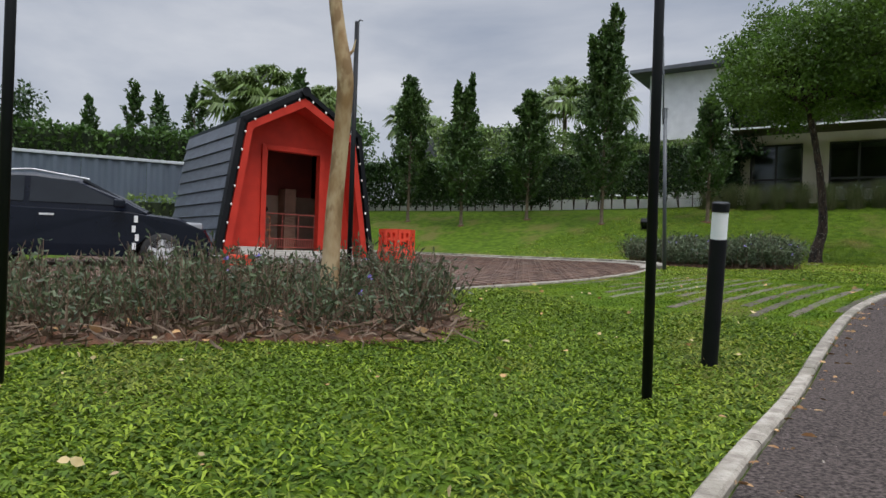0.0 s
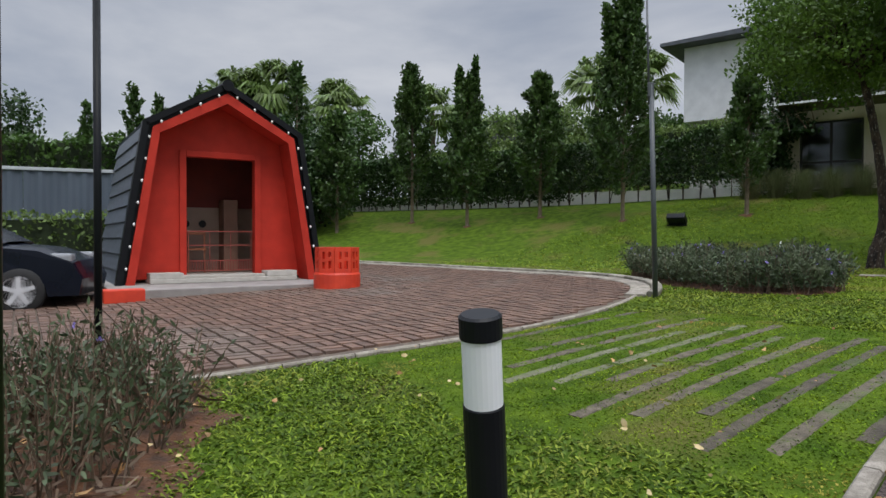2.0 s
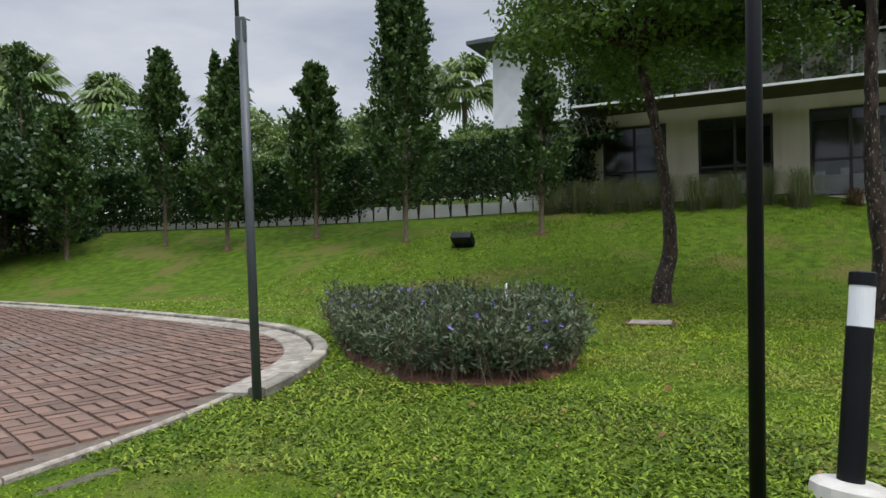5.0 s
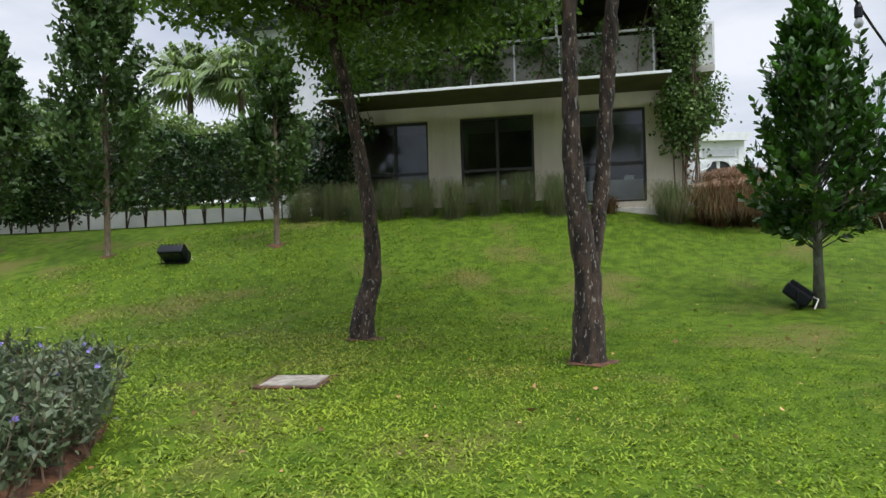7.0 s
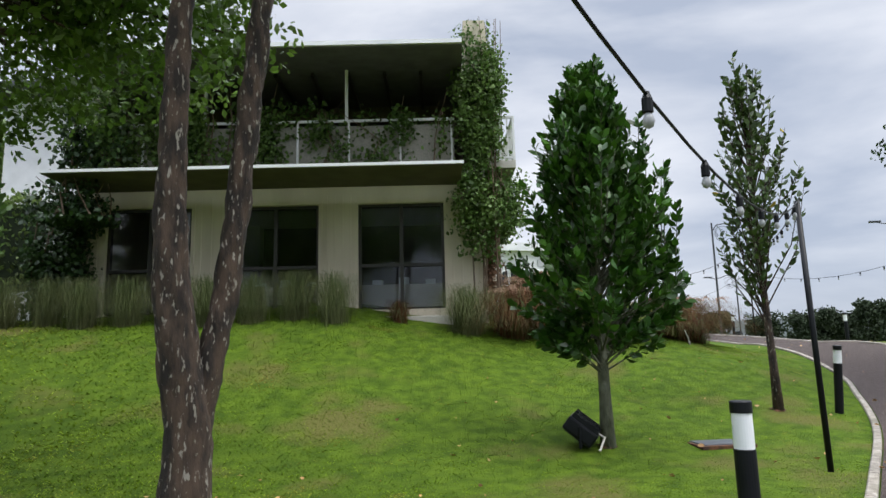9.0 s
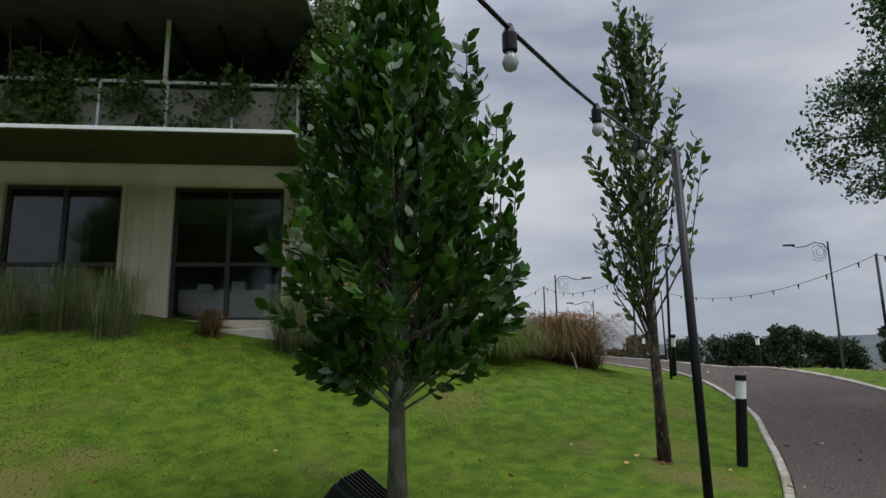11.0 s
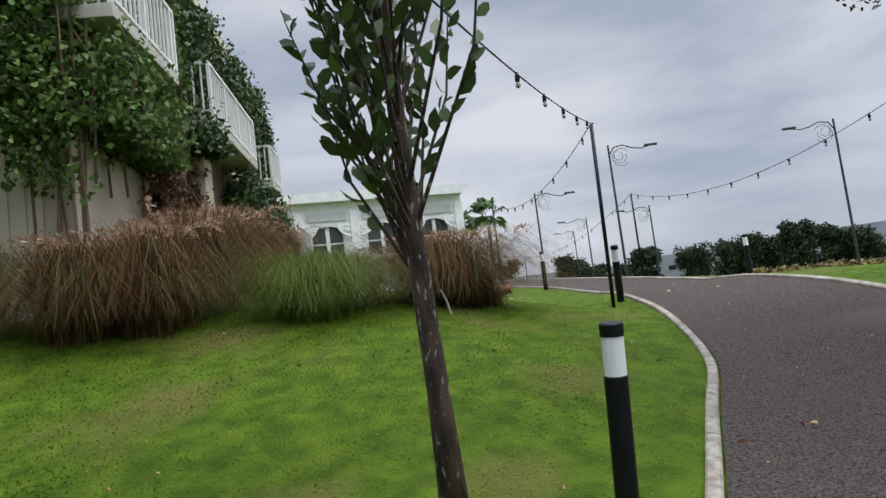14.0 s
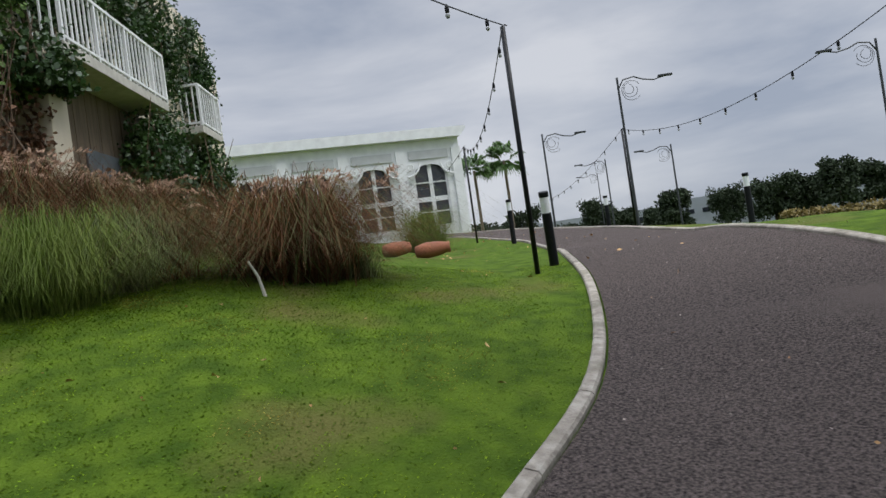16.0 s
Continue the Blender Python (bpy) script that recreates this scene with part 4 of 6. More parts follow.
def shrub_bed(name, label, poly, n, hgt, leaf, material, twig_n, flowers, soil=True, per=7, lean=0.25, rough_top=0.18, rim=1.1):
    """Many thin upright stems with leaves over bare soil."""
    h = thing(name, Matrix(), label, "shrub")
    c = bed_points(poly, n)
    n = len(c)
    hh = hgt * (1 - rough_top + 2 * rough_top * RNG.random(n)) * (0.86 + 0.24 * np.sin(c[:, 0] * 3.4 + 0.6) * np.cos(c[:, 1] * 2.6))
    base = np.column_stack((c, height(c[:, 0], c[:, 1])))
    d = np.column_stack((RNG.normal(size=(n, 2)) * lean, np.ones(n)))
    tip = base + unit(d) * hh[:, None]
    u = 0.25 + 0.75 * RNG.random((n, per))
    P = (base[:, None] + (tip - base)[:, None] * u[:, :, None]).reshape(-1, 3)
    D = np.repeat(unit(d), per, 0) * 0.6 + RNG.normal(size=(len(P), 3)) * 0.7
    s = RNG.uniform(0.6, 1.25, len(P)) * leaf
    part("foliage", quads_mesh("foliage", leaf_verts(P, D, s, s * 0.3), 6, material), None, h, kind="stuff")
    k = RNG.choice(n, min(n, twig_n), replace=False)
    w = 0.006
    sd = unit(np.cross(d[k], RNG.normal(size=(len(k), 3)))) * w
    q = np.stack((base[k] - sd, base[k] + sd, tip[k] + sd * 0.4, tip[k] - sd * 0.4), 1).reshape(-1, 3)
    sd2 = unit(np.cross(d[k], sd)) * w
    q2 = np.stack((base[k] - sd2, base[k] + sd2, tip[k] + sd2 * 0.4, tip[k] - sd2 * 0.4), 1).reshape(-1, 3)
    part("twiggy_growth", quads_mesh("twiggy_growth", np.vstack((q, q2)), 4, TWIG), None, h, "dry brown stems", kind="stuff")
    if flowers:
        f = RNG.choice(n, flowers, replace=False)
        P = np.repeat(tip[f], 5, 0)
        part("flowers", quads_mesh("flowers", kite_verts(P, RNG.normal(size=P.shape) + np.array([0, 0, 0.5]), 0.03, 0.025), 4, FLOWER), None, h, "small violet flowers", kind="stuff")
    if soil:
        p = np.array(poly)
        m = p.mean(0)
        q = Geo()
        ring = spline(list(p) + [p[0]], 0.2)
        for a in ring:
            for t_ in (0.0, 0.5, 0.85, rim):
                x, y = m + (a - m) * t_
                q.v.append((x, y, gz(x, y) + (0.05 if t_ < 0.9 else -0.01) + 0.01 * RNG.normal()))
        for i_ in range(len(ring) - 1):
            for j in range(3):
                b_ = i_ * 4 + j
                q.f.append((b_, b_ + 1, b_ + 5, b_ + 4))
        part("soil", q, SOIL, h, "bare reddish soil", True)
    return h


shrub_bed("shrub", "clipped block of violet-flowering grey-green shrubs on the lawn", SHRUB, 4200, 0.54, 0.062, LEAF_GREYGREEN, 1200, 90, per=15, rim=0.97, lean=0.3, rough_top=0.22)
BED = [(0.12, 5.2), (-0.15, 4.55), (-1.0, 4.35), (-2.6, 4.1), (-4.5, 3.6), (-6.5, 3.0), (-6.8, 4.4), (-4.4, 5.6), (-2.3, 6.3), (-0.7, 6.9), (0.0, 6.3)]
shrub_bed("shrub", "straggly grey-green shrubs with bare brown stems in a soil bed", BED, 2500, 0.52, 0.058, LEAF_GREYGREEN, 2500, 16, per=9, lean=0.32, rough_top=0.3)

# ---- house on the bank ----
HOUSE = pose(15.5, 21.25, 0, 0, 0, -33)
house = thing("house", HOUSE, "two-storey cream house with balconies, overgrown with climbing plants", "house")
# Room surfaces coloured dark; the gloom behind the panes is in the colour.
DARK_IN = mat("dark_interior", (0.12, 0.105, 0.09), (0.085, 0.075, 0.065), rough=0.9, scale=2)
FRAME = mat("dark_window_frame", (0.02, 0.017, 0.015), (0.03, 0.026, 0.023), rough=0.45, scale=4)
PANE = glass_mat("window_glass", (0.75, 0.8, 0.8))
WINS = [(-5.1, -3.38), (-2.58, -0.8), (0.0, 1.75)]
Z0, Z1, ZF = 2.95, 5.12, 5.55


def wall_with(q, x0, x1, y0, y1, zb, zt, holes):
    """A wall along x with openings, in one piece."""
    xs_ = sorted({x0, x1, *[h[0] for h in holes], *[h[1] for h in holes]})
    zs_ = sorted({zb, zt, *[h[2] for h in holes], *[h[3] for h in holes]})
    idx = {}

    def vert(x, y, z):
        if (x, y, z) not in idx:
            idx[(x, y, z)] = len(q.v)
            q.v.append((x, y, z))
        return idx[(x, y, z)]

    def solid(i, j):
        if not (0 <= i < len(xs_) - 1 and 0 <= j < len(zs_) - 1):
            return False
        cx, cz = (xs_[i] + xs_[i + 1]) / 2, (zs_[j] + zs_[j + 1]) / 2
        return not any(a < cx < b and za < cz < zc for a, b, za, zc in holes)

    for i in range(len(xs_) - 1):
        for j in range(len(zs_) - 1):
            if not solid(i, j):
                continue
            a, b, c, d = xs_[i], xs_[i + 1], zs_[j], zs_[j + 1]
            q.f.append((vert(a, y0, c), vert(b, y0, c), vert(b, y0, d), vert(a, y0, d)))
            q.f.append((vert(b, y1, c), vert(a, y1, c), vert(a, y1, d), vert(b, y1, d)))
            if not solid(i - 1, j):
                q.f.append((vert(a, y1, c), vert(a, y0, c), vert(a, y0, d), vert(a, y1, d)))
            if not solid(i + 1, j):
                q.f.append((vert(b, y0, c), vert(b, y1, c), vert(b, y1, d), vert(b, y0, d)))
            if not solid(i, j - 1):
                q.f.append((vert(a, y0, c), vert(a, y1, c), vert(b, y1, c), vert(b, y0, c)))
            if not solid(i, j + 1):
                q.f.append((vert(a, y0, d), vert(b, y0, d), vert(b, y1, d), vert(a, y1, d)))
    return q


part("front_wall", wall_with(Geo(), -5.7, 2.6, 0.0, 0.22, 1.6, ZF, [(a, b, Z0, Z1) for a, b in WINS]), CREAM, house, "cream boarded front wall")
# upright battens on the piers
for a, b in ((-3.3, -2.66), (-0.72, -0.08), (1.83, 2.55), (-5.7, -5.2)):
    n_ = int((b - a) / 0.16)
    for k in range(n_):
        x = a + (k + 0.5) * (b - a) / n_
        part("batten", Geo().box(x - 0.018, x + 0.018, -0.022, -0.001, 2.5, 5.3, 0.004), CREAM, house)
part("side_wall", Geo().box(2.38, 2.6, 0.22, 13.0, 1.6, 8.1), CREAM, house, "cream side wall")
part("side_wall", Geo().box(-5.7, -5.48, 0.22, 11.78, 1.6, 8.1), CREAM, house)
part("back_wall", Geo().box(-5.7, 2.38, 11.78, 12.0, 1.6, 8.1), CREAM, house)
part("upper_wall", wall_with(Geo(), -5.48, 2.38, 1.9, 2.1, ZF + 0.2, 8.1, [(-4.6, -2.6, 5.8, 7.6), (-1.6, 0.6, 5.8, 7.6)]), mat("brown_boards", (0.1, 0.075, 0.055), (0.07, 0.052, 0.04), scale=4, stretch=(6, 1, 1)), house, "dark upper wall behind the balcony")
part("floor_slab", Geo().box(-5.7, 2.6, -0.25, 12.0, ZF, ZF + 0.2), PALE_CONCRETE, house)
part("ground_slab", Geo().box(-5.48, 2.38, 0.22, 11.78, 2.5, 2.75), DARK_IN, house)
part("plinth", Geo().box(-0.3, 2.2, -0.5, -0.003, 2.3, 2.78, 0.02), PALE_CONCRETE, house, "pale doorstep")
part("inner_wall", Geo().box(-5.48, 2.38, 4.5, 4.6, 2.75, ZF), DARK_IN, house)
for a, b in WINS:
    w = part("window", Geo().box(a + 0.001, b - 0.001, 0.15, 0.2, Z0, Z0 + 0.05), FRAME, house, "dark-framed window with two panes")
    fr = Geo()
    for x0, x1, z0, z1 in ((a, a + 0.06, Z0 + 0.05, Z1), (b - 0.06, b, Z0 + 0.05, Z1), (a + 0.06, b - 0.06, Z1 - 0.06, Z1), ((a + b) / 2 - 0.035, (a + b) / 2 + 0.035, Z0 + 0.05, Z1 - 0.06), (a + 0.06, b - 0.06, 3.82, 3.88)):
        fr.box(x0, x1, 0.06, 0.16, z0, z1)
    part("window_frame", fr, FRAME, w)
    for x0, x1 in ((a + 0.06, (a + b) / 2 - 0.035), ((a + b) / 2 + 0.035, b - 0.06)):
        p = part("pane", Geo().box(x0, x1, 0.105, 0.113, Z0 + 0.05, Z1 - 0.06), PANE, w)
        p.visible_shadow = False
    tr = Geo()
    for x0, x1, z0, z1 in ((a - 0.07, a, Z0, Z1 + 0.07), (b, b + 0.07, Z0, Z1 + 0.07), (a, b, Z1, Z1 + 0.07)):
        tr.box(x0, x1, -0.03, -0.001, z0, z1)
    part("window_trim", tr, CREAM, w, "pale window surround")
# Pale furniture added to give the panes their lighter lower band.
for a, b in WINS:
    bench = Geo().box(a - 0.1, b + 0.1, 0.9, 1.5, 2.752, 3.55, 0.01)
    cb = single("sideboard", bench, mat("pale_cabinet", (0.62, 0.56, 0.5), (0.5, 0.45, 0.4), scale=3), "pale sideboard added for the lighter lower part of the window", "sideboard", HOUSE)
    for k in range(3):
        x = a + 0.3 + k * (b - a - 0.6) / 2
        single("box", Geo().box(x - 0.12, x + 0.1, 1.0, 1.25, 3.552, 3.66 + 0.05 * (k % 2), 0.01), WHITE, "small white box added on the sideboard", "box", HOUSE, group="boxes on the sideboards")
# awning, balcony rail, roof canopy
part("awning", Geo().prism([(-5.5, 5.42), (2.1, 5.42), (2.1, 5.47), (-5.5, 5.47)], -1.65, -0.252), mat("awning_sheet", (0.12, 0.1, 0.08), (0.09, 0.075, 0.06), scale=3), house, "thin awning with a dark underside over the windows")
part("awning_edge", Geo().box(-5.52, 2.12, -1.69, -1.652, 5.435, 5.49), WHITE, house, "white awning edge")
rail = part("balcony_rail", Geo().box(-5.5, 2.02, -0.24, -0.19, 6.8, 6.85), WHITE, house, "white balcony handrail")
for k in range(8):
    x = -5.4 + k * 1.05
    part("rail_post", Geo().box(x - 0.02, x + 0.02, -0.235, -0.195, ZF + 0.2, 6.8), WHITE, rail)
part("rail_mesh", Geo().box(-5.5, 2.0, -0.21, -0.2, ZF + 0.25, 6.72), mat("grey_screen", (0.27, 0.26, 0.22), (0.2, 0.195, 0.165), scale=30, rough=0.7), house, "grey screen below the handrail")
for x in (-5.45, -3.1, -0.2):
    part("roof_post", Geo().box(x - 0.03, x + 0.03, -0.24, -0.18, 6.85, 7.95), WHITE, house)
part("roof_canopy", Geo().prism([(-5.7, 7.95), (2.2, 7.95), (2.2, 8.05), (-5.7, 8.05)], -0.15, 12.2).add([(-5.7, -1.65, 7.74), (2.15, -1.65, 7.74), (2.2, -0.152, 7.95), (-5.7, -0.152, 7.95), (-5.7, -1.65, 7.82), (2.15, -1.65, 7.82), (2.2, -0.152, 8.05), (-5.7, -0.152, 8.05)], [(0, 3, 2, 1), (4, 5, 6, 7), (0, 1, 5, 4), (1, 2, 6, 5), (2, 3, 7, 6), (3, 0, 4, 7)]), mat("roof_sheet", (0.1, 0.1, 0.105), (0.14, 0.14, 0.145), scale=3), house, "thin roof canopy over the balcony")
part("roof_edge", Geo().box(-5.7, 2.15, -1.7, -1.652, 7.76, 7.84), WHITE, house, "white roof edge")
for k in range(11):
    x = -5.5 + k * 0.76
    part("rafter", Geo().box(x - 0.03, x + 0.03, -0.1, 1.88, 7.86, 7.948), FRAME, house)
part("side_roof", Geo().prism([(2.25, 7.6), (2.62, 7.6), (2.75, 8.1), (2.7, 8.95), (2.25, 8.95)], -0.3, 12.0), CREAM, house, "cream parapet")
part("pillar", Geo().box(2.62, 3.1, 3.5, 3.95, 1.8, 5.755, 0.02), CREAM, house, "cream concrete pillar")
# side balconies
for y0, y1 in ((-0.2, 2.0), (3.78, 7.4), (9.3, 10.7)):
    bal = part("balcony", Geo().box(2.602, 3.25, y0, y1, 5.76, 5.92, 0.01), PALE_CONCRETE, house, "thin concrete balcony with white railing")
    rl = Geo()
    rl.box(3.2, 3.25, y0, y1, 6.82, 6.87)
    rl.box(2.61, 3.2, y0, y0 + 0.05, 6.82, 6.87)
    part("handrail", rl, WHITE, bal)
    part("bottom_rail", Geo().box(3.2, 3.25, y0, y1, 5.97, 6.01).box(2.61, 3.2, y0, y0 + 0.05, 5.97, 6.01), WHITE, bal)
    n_ = int((y1 - y0) / 0.14)
    for k in range(n_ + 1):
        y = y0 + 0.025 + k * (y1 - y0 - 0.05) / n_
        w = 0.025 if k % 7 == 0 or k == n_ else 0.013
        part("baluster", Geo().box(3.225 - w, 3.225 + w, y - w, y + w, 5.92, 6.822), WHITE, bal)
    for k in range(4):
        x = 2.68 + k * 0.14
        part("baluster", Geo().box(x - 0.013, x + 0.013, y0 + 0.012, y0 + 0.038, 5.92, 6.822), WHITE, bal)
BROWN = mat("brown_side_boards", (0.16, 0.115, 0.08), (0.1, 0.072, 0.05), rough=0.85, scale=3, bump=0.3, stretch=(1, 5, 0.4))
for k in range(34):
    y = 4.02 + k * 0.2
    part("board", Geo().box(2.601, 2.625 + 0.006 * (k % 2), y, y + 0.192, 2.2, 5.755, 0.004), BROWN, house)
part("door", Geo().box(2.64, 2.68, 5.2, 6.3, 2.4, 4.75, 0.01), mat("blue_grey_door", (0.1, 0.12, 0.14), (0.06, 0.07, 0.08), rough=0.6, scale=3), house, "dull blue-grey door under the balcony")

# climbing plants


def creeper(name, label, boxes, n, leaf, material, m):
    """Leaves spread over parts of a facade, hanging down in ragged strands."""
    P, D = [], []
    tot = sum(b[-1] for b in boxes)
    for x0, x1, y0, y1, z0, z1, share in boxes:
        k = int(n * share / tot)
        st = max(6, k // 110)
        cx, cy, cz = RNG.uniform(x0, x1, st), RNG.uniform(y0, y1, st), RNG.uniform(z0 + 0.3 * (z1 - z0), z1, st)
        i = RNG.integers(0, st, k)
        ln = RNG.uniform(0.3, 1.3, st)[i] * RNG.random(k)
        P.append(np.column_stack((cx[i] + RNG.normal(size=k) * 0.13, cy[i] + RNG.normal(size=k) * 0.09, np.maximum(cz[i] - ln + RNG.normal(size=k) * 0.05, z0))))
        D.append(np.column_stack((RNG.normal(size=k) * 0.7, -0.3 + RNG.normal(size=k) * 0.7, -0.6 + RNG.normal(size=k) * 0.5)))
    P, D = np.vstack(P), np.vstack(D)
    s = RNG.uniform(0.6, 1.2, len(P)) * leaf
    c = thing(name, m, label, "climbing plant")
    part("foliage", quads_mesh("foliage", leaf_verts(P, D, s, s * 0.7), 6, material), None, c, kind="stuff")
    q = Geo()
    for k in range(26):
        b = boxes[k % len(boxes)]
        x, y = RNG.uniform(b[0], b[1]), RNG.uniform(b[2], b[3])
        q.tube([(x, y, b[4]), (x + RNG.normal() * 0.15, y, (b[4] + b[5]) / 2), (x + RNG.normal() * 0.2, y, b[5])], [0.018, 0.012, 0.006], 5, False)
    part("vines", q, TWIG, c, "brown woody vines", kind="stuff")
    return c


creeper("climbing_plant", "dense green creeper covering the house corner", [(2.15, 2.9, -0.5, -0.1, 2.9, 9.0, 5), (2.62, 2.85, -0.4, 3.6, 4.0, 9.0, 6), (2.62, 3.3, -0.4, 2.0, 4.6, 5.75, 3)], 24000, 0.09, LEAF_VINE, HOUSE)
creeper("climbing_plant", "dark creeper hanging over one end of the house front", [(-6.3, -5.35, -0.5, -0.1, 2.6, 5.5, 5), (-5.9, -4.6, -1.5, -0.5, 4.7, 5.5, 2), (-5.8, -4.6, -0.4, -0.3, 5.7, 7.4, 2)], 8000, 0.11, LEAF_DARK, HOUSE)
creeper("climbing_plant", "trailing creeper along the balcony rail", [(-5.4, 1.9, -0.34, -0.24, 5.75, 7.0, 4), (-5.4, 1.9, -0.3, 0.6, 6.5, 7.5, 3), (-5.4, -1.5, -0.4, -0.2, 5.8, 7.7, 3)], 10000, 0.1, LEAF_VINE, HOUSE)
creeper("climbing_plant", "dark green creeper on the side wall and balconies", [(2.62, 2.85, 3.0, 11.8, 5.95, 8.9, 8), (2.65, 3.25, 3.0, 4.2, 5.2, 6.1, 1.5), (2.65, 3.25, 6.2, 8.4, 3.8, 5.8, 2), (2.65, 3.3, 9.3, 11.2, 4.2, 5.8, 2)], 30000, 0.1, LEAF_DARK, HOUSE)
creeper("climbing_plant", "withered brown creeper hanging under the balconies", [(2.65, 2.95, 2.0, 3.5, 2.6, 5.5, 2), (2.65, 3.1, 5.6, 8.6, 2.6, 5.0, 3)], 5000, 0.09, mat("withered_leaf", (0.1, 0.05, 0.025), (0.16, 0.085, 0.045), rough=0.8, scale=3, rnd=0.4, trans=0.2), HOUSE)

# ---- white house behind the trees ----
wh2 = thing("house", pose(9.25, 29.85, 0, 0, 0, -33), "white rendered upper storey of a neighbouring house", "house")
part("wall", Geo().box(0, 7.0, 0, 8, 6.2, 9.2), WHITE, wh2)
# Lower storey's shade is put into this greyer render colour.
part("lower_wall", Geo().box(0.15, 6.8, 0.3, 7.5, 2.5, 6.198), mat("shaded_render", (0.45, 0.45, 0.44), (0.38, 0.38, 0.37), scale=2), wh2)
part("roof", Geo().prism([(-0.75, 9.22), (7.6, 9.22), (7.6, 9.5), (-0.75, 9.36)], -0.7, 8.5), mat("grey_roof", (0.1, 0.11, 0.13), (0.08, 0.085, 0.1), scale=3), wh2, "thin grey overhanging roof")
part("window", Geo().box(0.4, 2.6, 0.28, 0.299, 5.3, 6.0), FRAME, wh2)

# ---- white arched building ----
WHB = pose(37.9, 37.45, 0, 0, 0, -20)
wb = thing("building", WHB, "white single-storey building with arched panelled windows and a cornice", "building")
arch_holes = [(-2.35, -0.75), (-5.05, -3.45), (-7.75, -6.15), (-10.45, -8.85), (-13.15, -11.55)]
part("wall", wall_with(Geo(), -16, 0, 0, 0.3, 2.0, 7.95, [(a, b, 3.9, 7.0) for a, b in sorted(arch_holes)]), WHITE, wb)
part("side_wall", Geo().box(-0.3, 0, 0.3, 12, 2.0, 7.95), WHITE, wb)
part("roof", Geo().box(-16, 0, 0.3, 12, 7.7, 7.9), WHITE, wb)
part("cornice", Geo().prism([(-16, 7.952), (0.05, 7.952), (0.35, 8.3), (0.35, 8.42), (-16, 8.42)], -0.35, 12.3), WHITE, wb, "projecting white cornice")
for a, b in arch_holes:
    w = part("window", Geo().box(a, b, 0.2, 0.24, 3.9, 7.0), mat("dark_glass", (0.03, 0.035, 0.045), (0.05, 0.055, 0.06), rough=0.08, scale=2), wb, "dark arched window with white bars")
    for f, hw in ((0.0, 0.06), (0.5, 0.09), (1.0, 0.06)):
        x = a + (b - a) * f
        part("window_bar", Geo().box(x - hw, x + hw, 0.1, 0.19, 3.9, 7.0), WHITE, w)
    for z, hw in ((4.55, 0.03), (5.15, 0.11), (5.95, 0.03)):
        part("window_bar", Geo().box(a + 0.06, b - 0.06, 0.11, 0.185, z - hw, z + hw), WHITE, w)
    for sx, xe in ((1, a), (-1, b)):
        sc = Geo()
        sc.tube([(xe - sx * 0.32 + sx * 0.62 * math.sin(u), -0.12, 6.25 + 0.62 * (1 - math.cos(u))) for u in np.linspace(0, 1.5, 12)], [0.05] * 12, 6)
        sc.tube([(xe - sx * 0.14 + 0.13 * math.cos(u), -0.12, 6.68 + 0.13 * math.sin(u)) for u in np.linspace(0, 6.2, 14)], [0.035] * 14, 5)
        part("bracket", sc, WHITE, w, "white scrolled bracket beside the arch")
    hd = Geo()
    arc = [(a + (b - a) * k / 12, 6.3 + 0.5 * math.sqrt(max(0, 1 - (k / 6 - 1) ** 2))) for k in range(13)]
    hd.prism([*arc, (b, 7.0), (a, 7.0)], 0.0, 0.1)
    part("arch", hd, WHITE, w)
    part("panel", Geo().box(a - 0.15, b + 0.15, -0.06, -0.002, 7.05, 7.45), mat("pale_grey_panel", (0.5, 0.51, 0.52), (0.45, 0.46, 0.47), scale=3), w, "pale grey panel over the arch")
for x in (-0.2, -2.9, -5.6, -8.3, -11.0):
    part("pilaster", Geo().box(x - 0.22, x + 0.22, -0.12, -0.002, 2.0, 7.5), WHITE, wb)

# ---- far roofs ----
gh = thing("house", pose(1.5, 46, 0, 0, 0, -20), "grey-roofed house far behind the hedge", "house")
part("wall", Geo().box(-3, 5, 0, 6, 3, 7.5), WHITE, gh)
part("roof", Geo().prism([(-3.6, 7.5), (5.6, 7.5), (4, 9.4), (-2, 9.4)], -0.6, 6.6), mat("slate_roof", (0.06, 0.065, 0.075), (0.05, 0.052, 0.06), scale=2), gh)

# ---- corrugated wall and hedges at the left ----
cw = thing("fence", pose(-9.4, 17.6, 0, 0, 0, 27), "long blue-grey corrugated metal fence", "fence", kind="structure")
COR = mat("corrugated_steel", (0.095, 0.12, 0.155), (0.07, 0.09, 0.12), rough=0.5, scale=2, stretch=(1, 1, 0.2))
for p_ in range(13):
    x0 = -18 + p_ * 1.6
    q = Geo()
    n_ = 20
    for k in range(n_ + 1):
        x = x0 + 1.59 * k / n_
        y = 0.018 * (1 if (k // 2) % 2 else -1)
        q.v += [(x, y, 0.3), (x, y, 3.08)]
    for k in range(n_):
        q.f.append((2 * k, 2 * k + 2, 2 * k + 3, 2 * k + 1))
    part("panel", q, COR, cw)
part("rail", Geo().box(-18, 2.8, -0.05, 0.05, 3.08, 3.16, 0.01), mat("white_rail", (0.5, 0.53, 0.57), (0.42, 0.45, 0.48), rough=0.5), cw, "pale top rail")


def along(m, x, y):
    p = m @ Vector((x, y, 0))
    return (p.x, p.y)


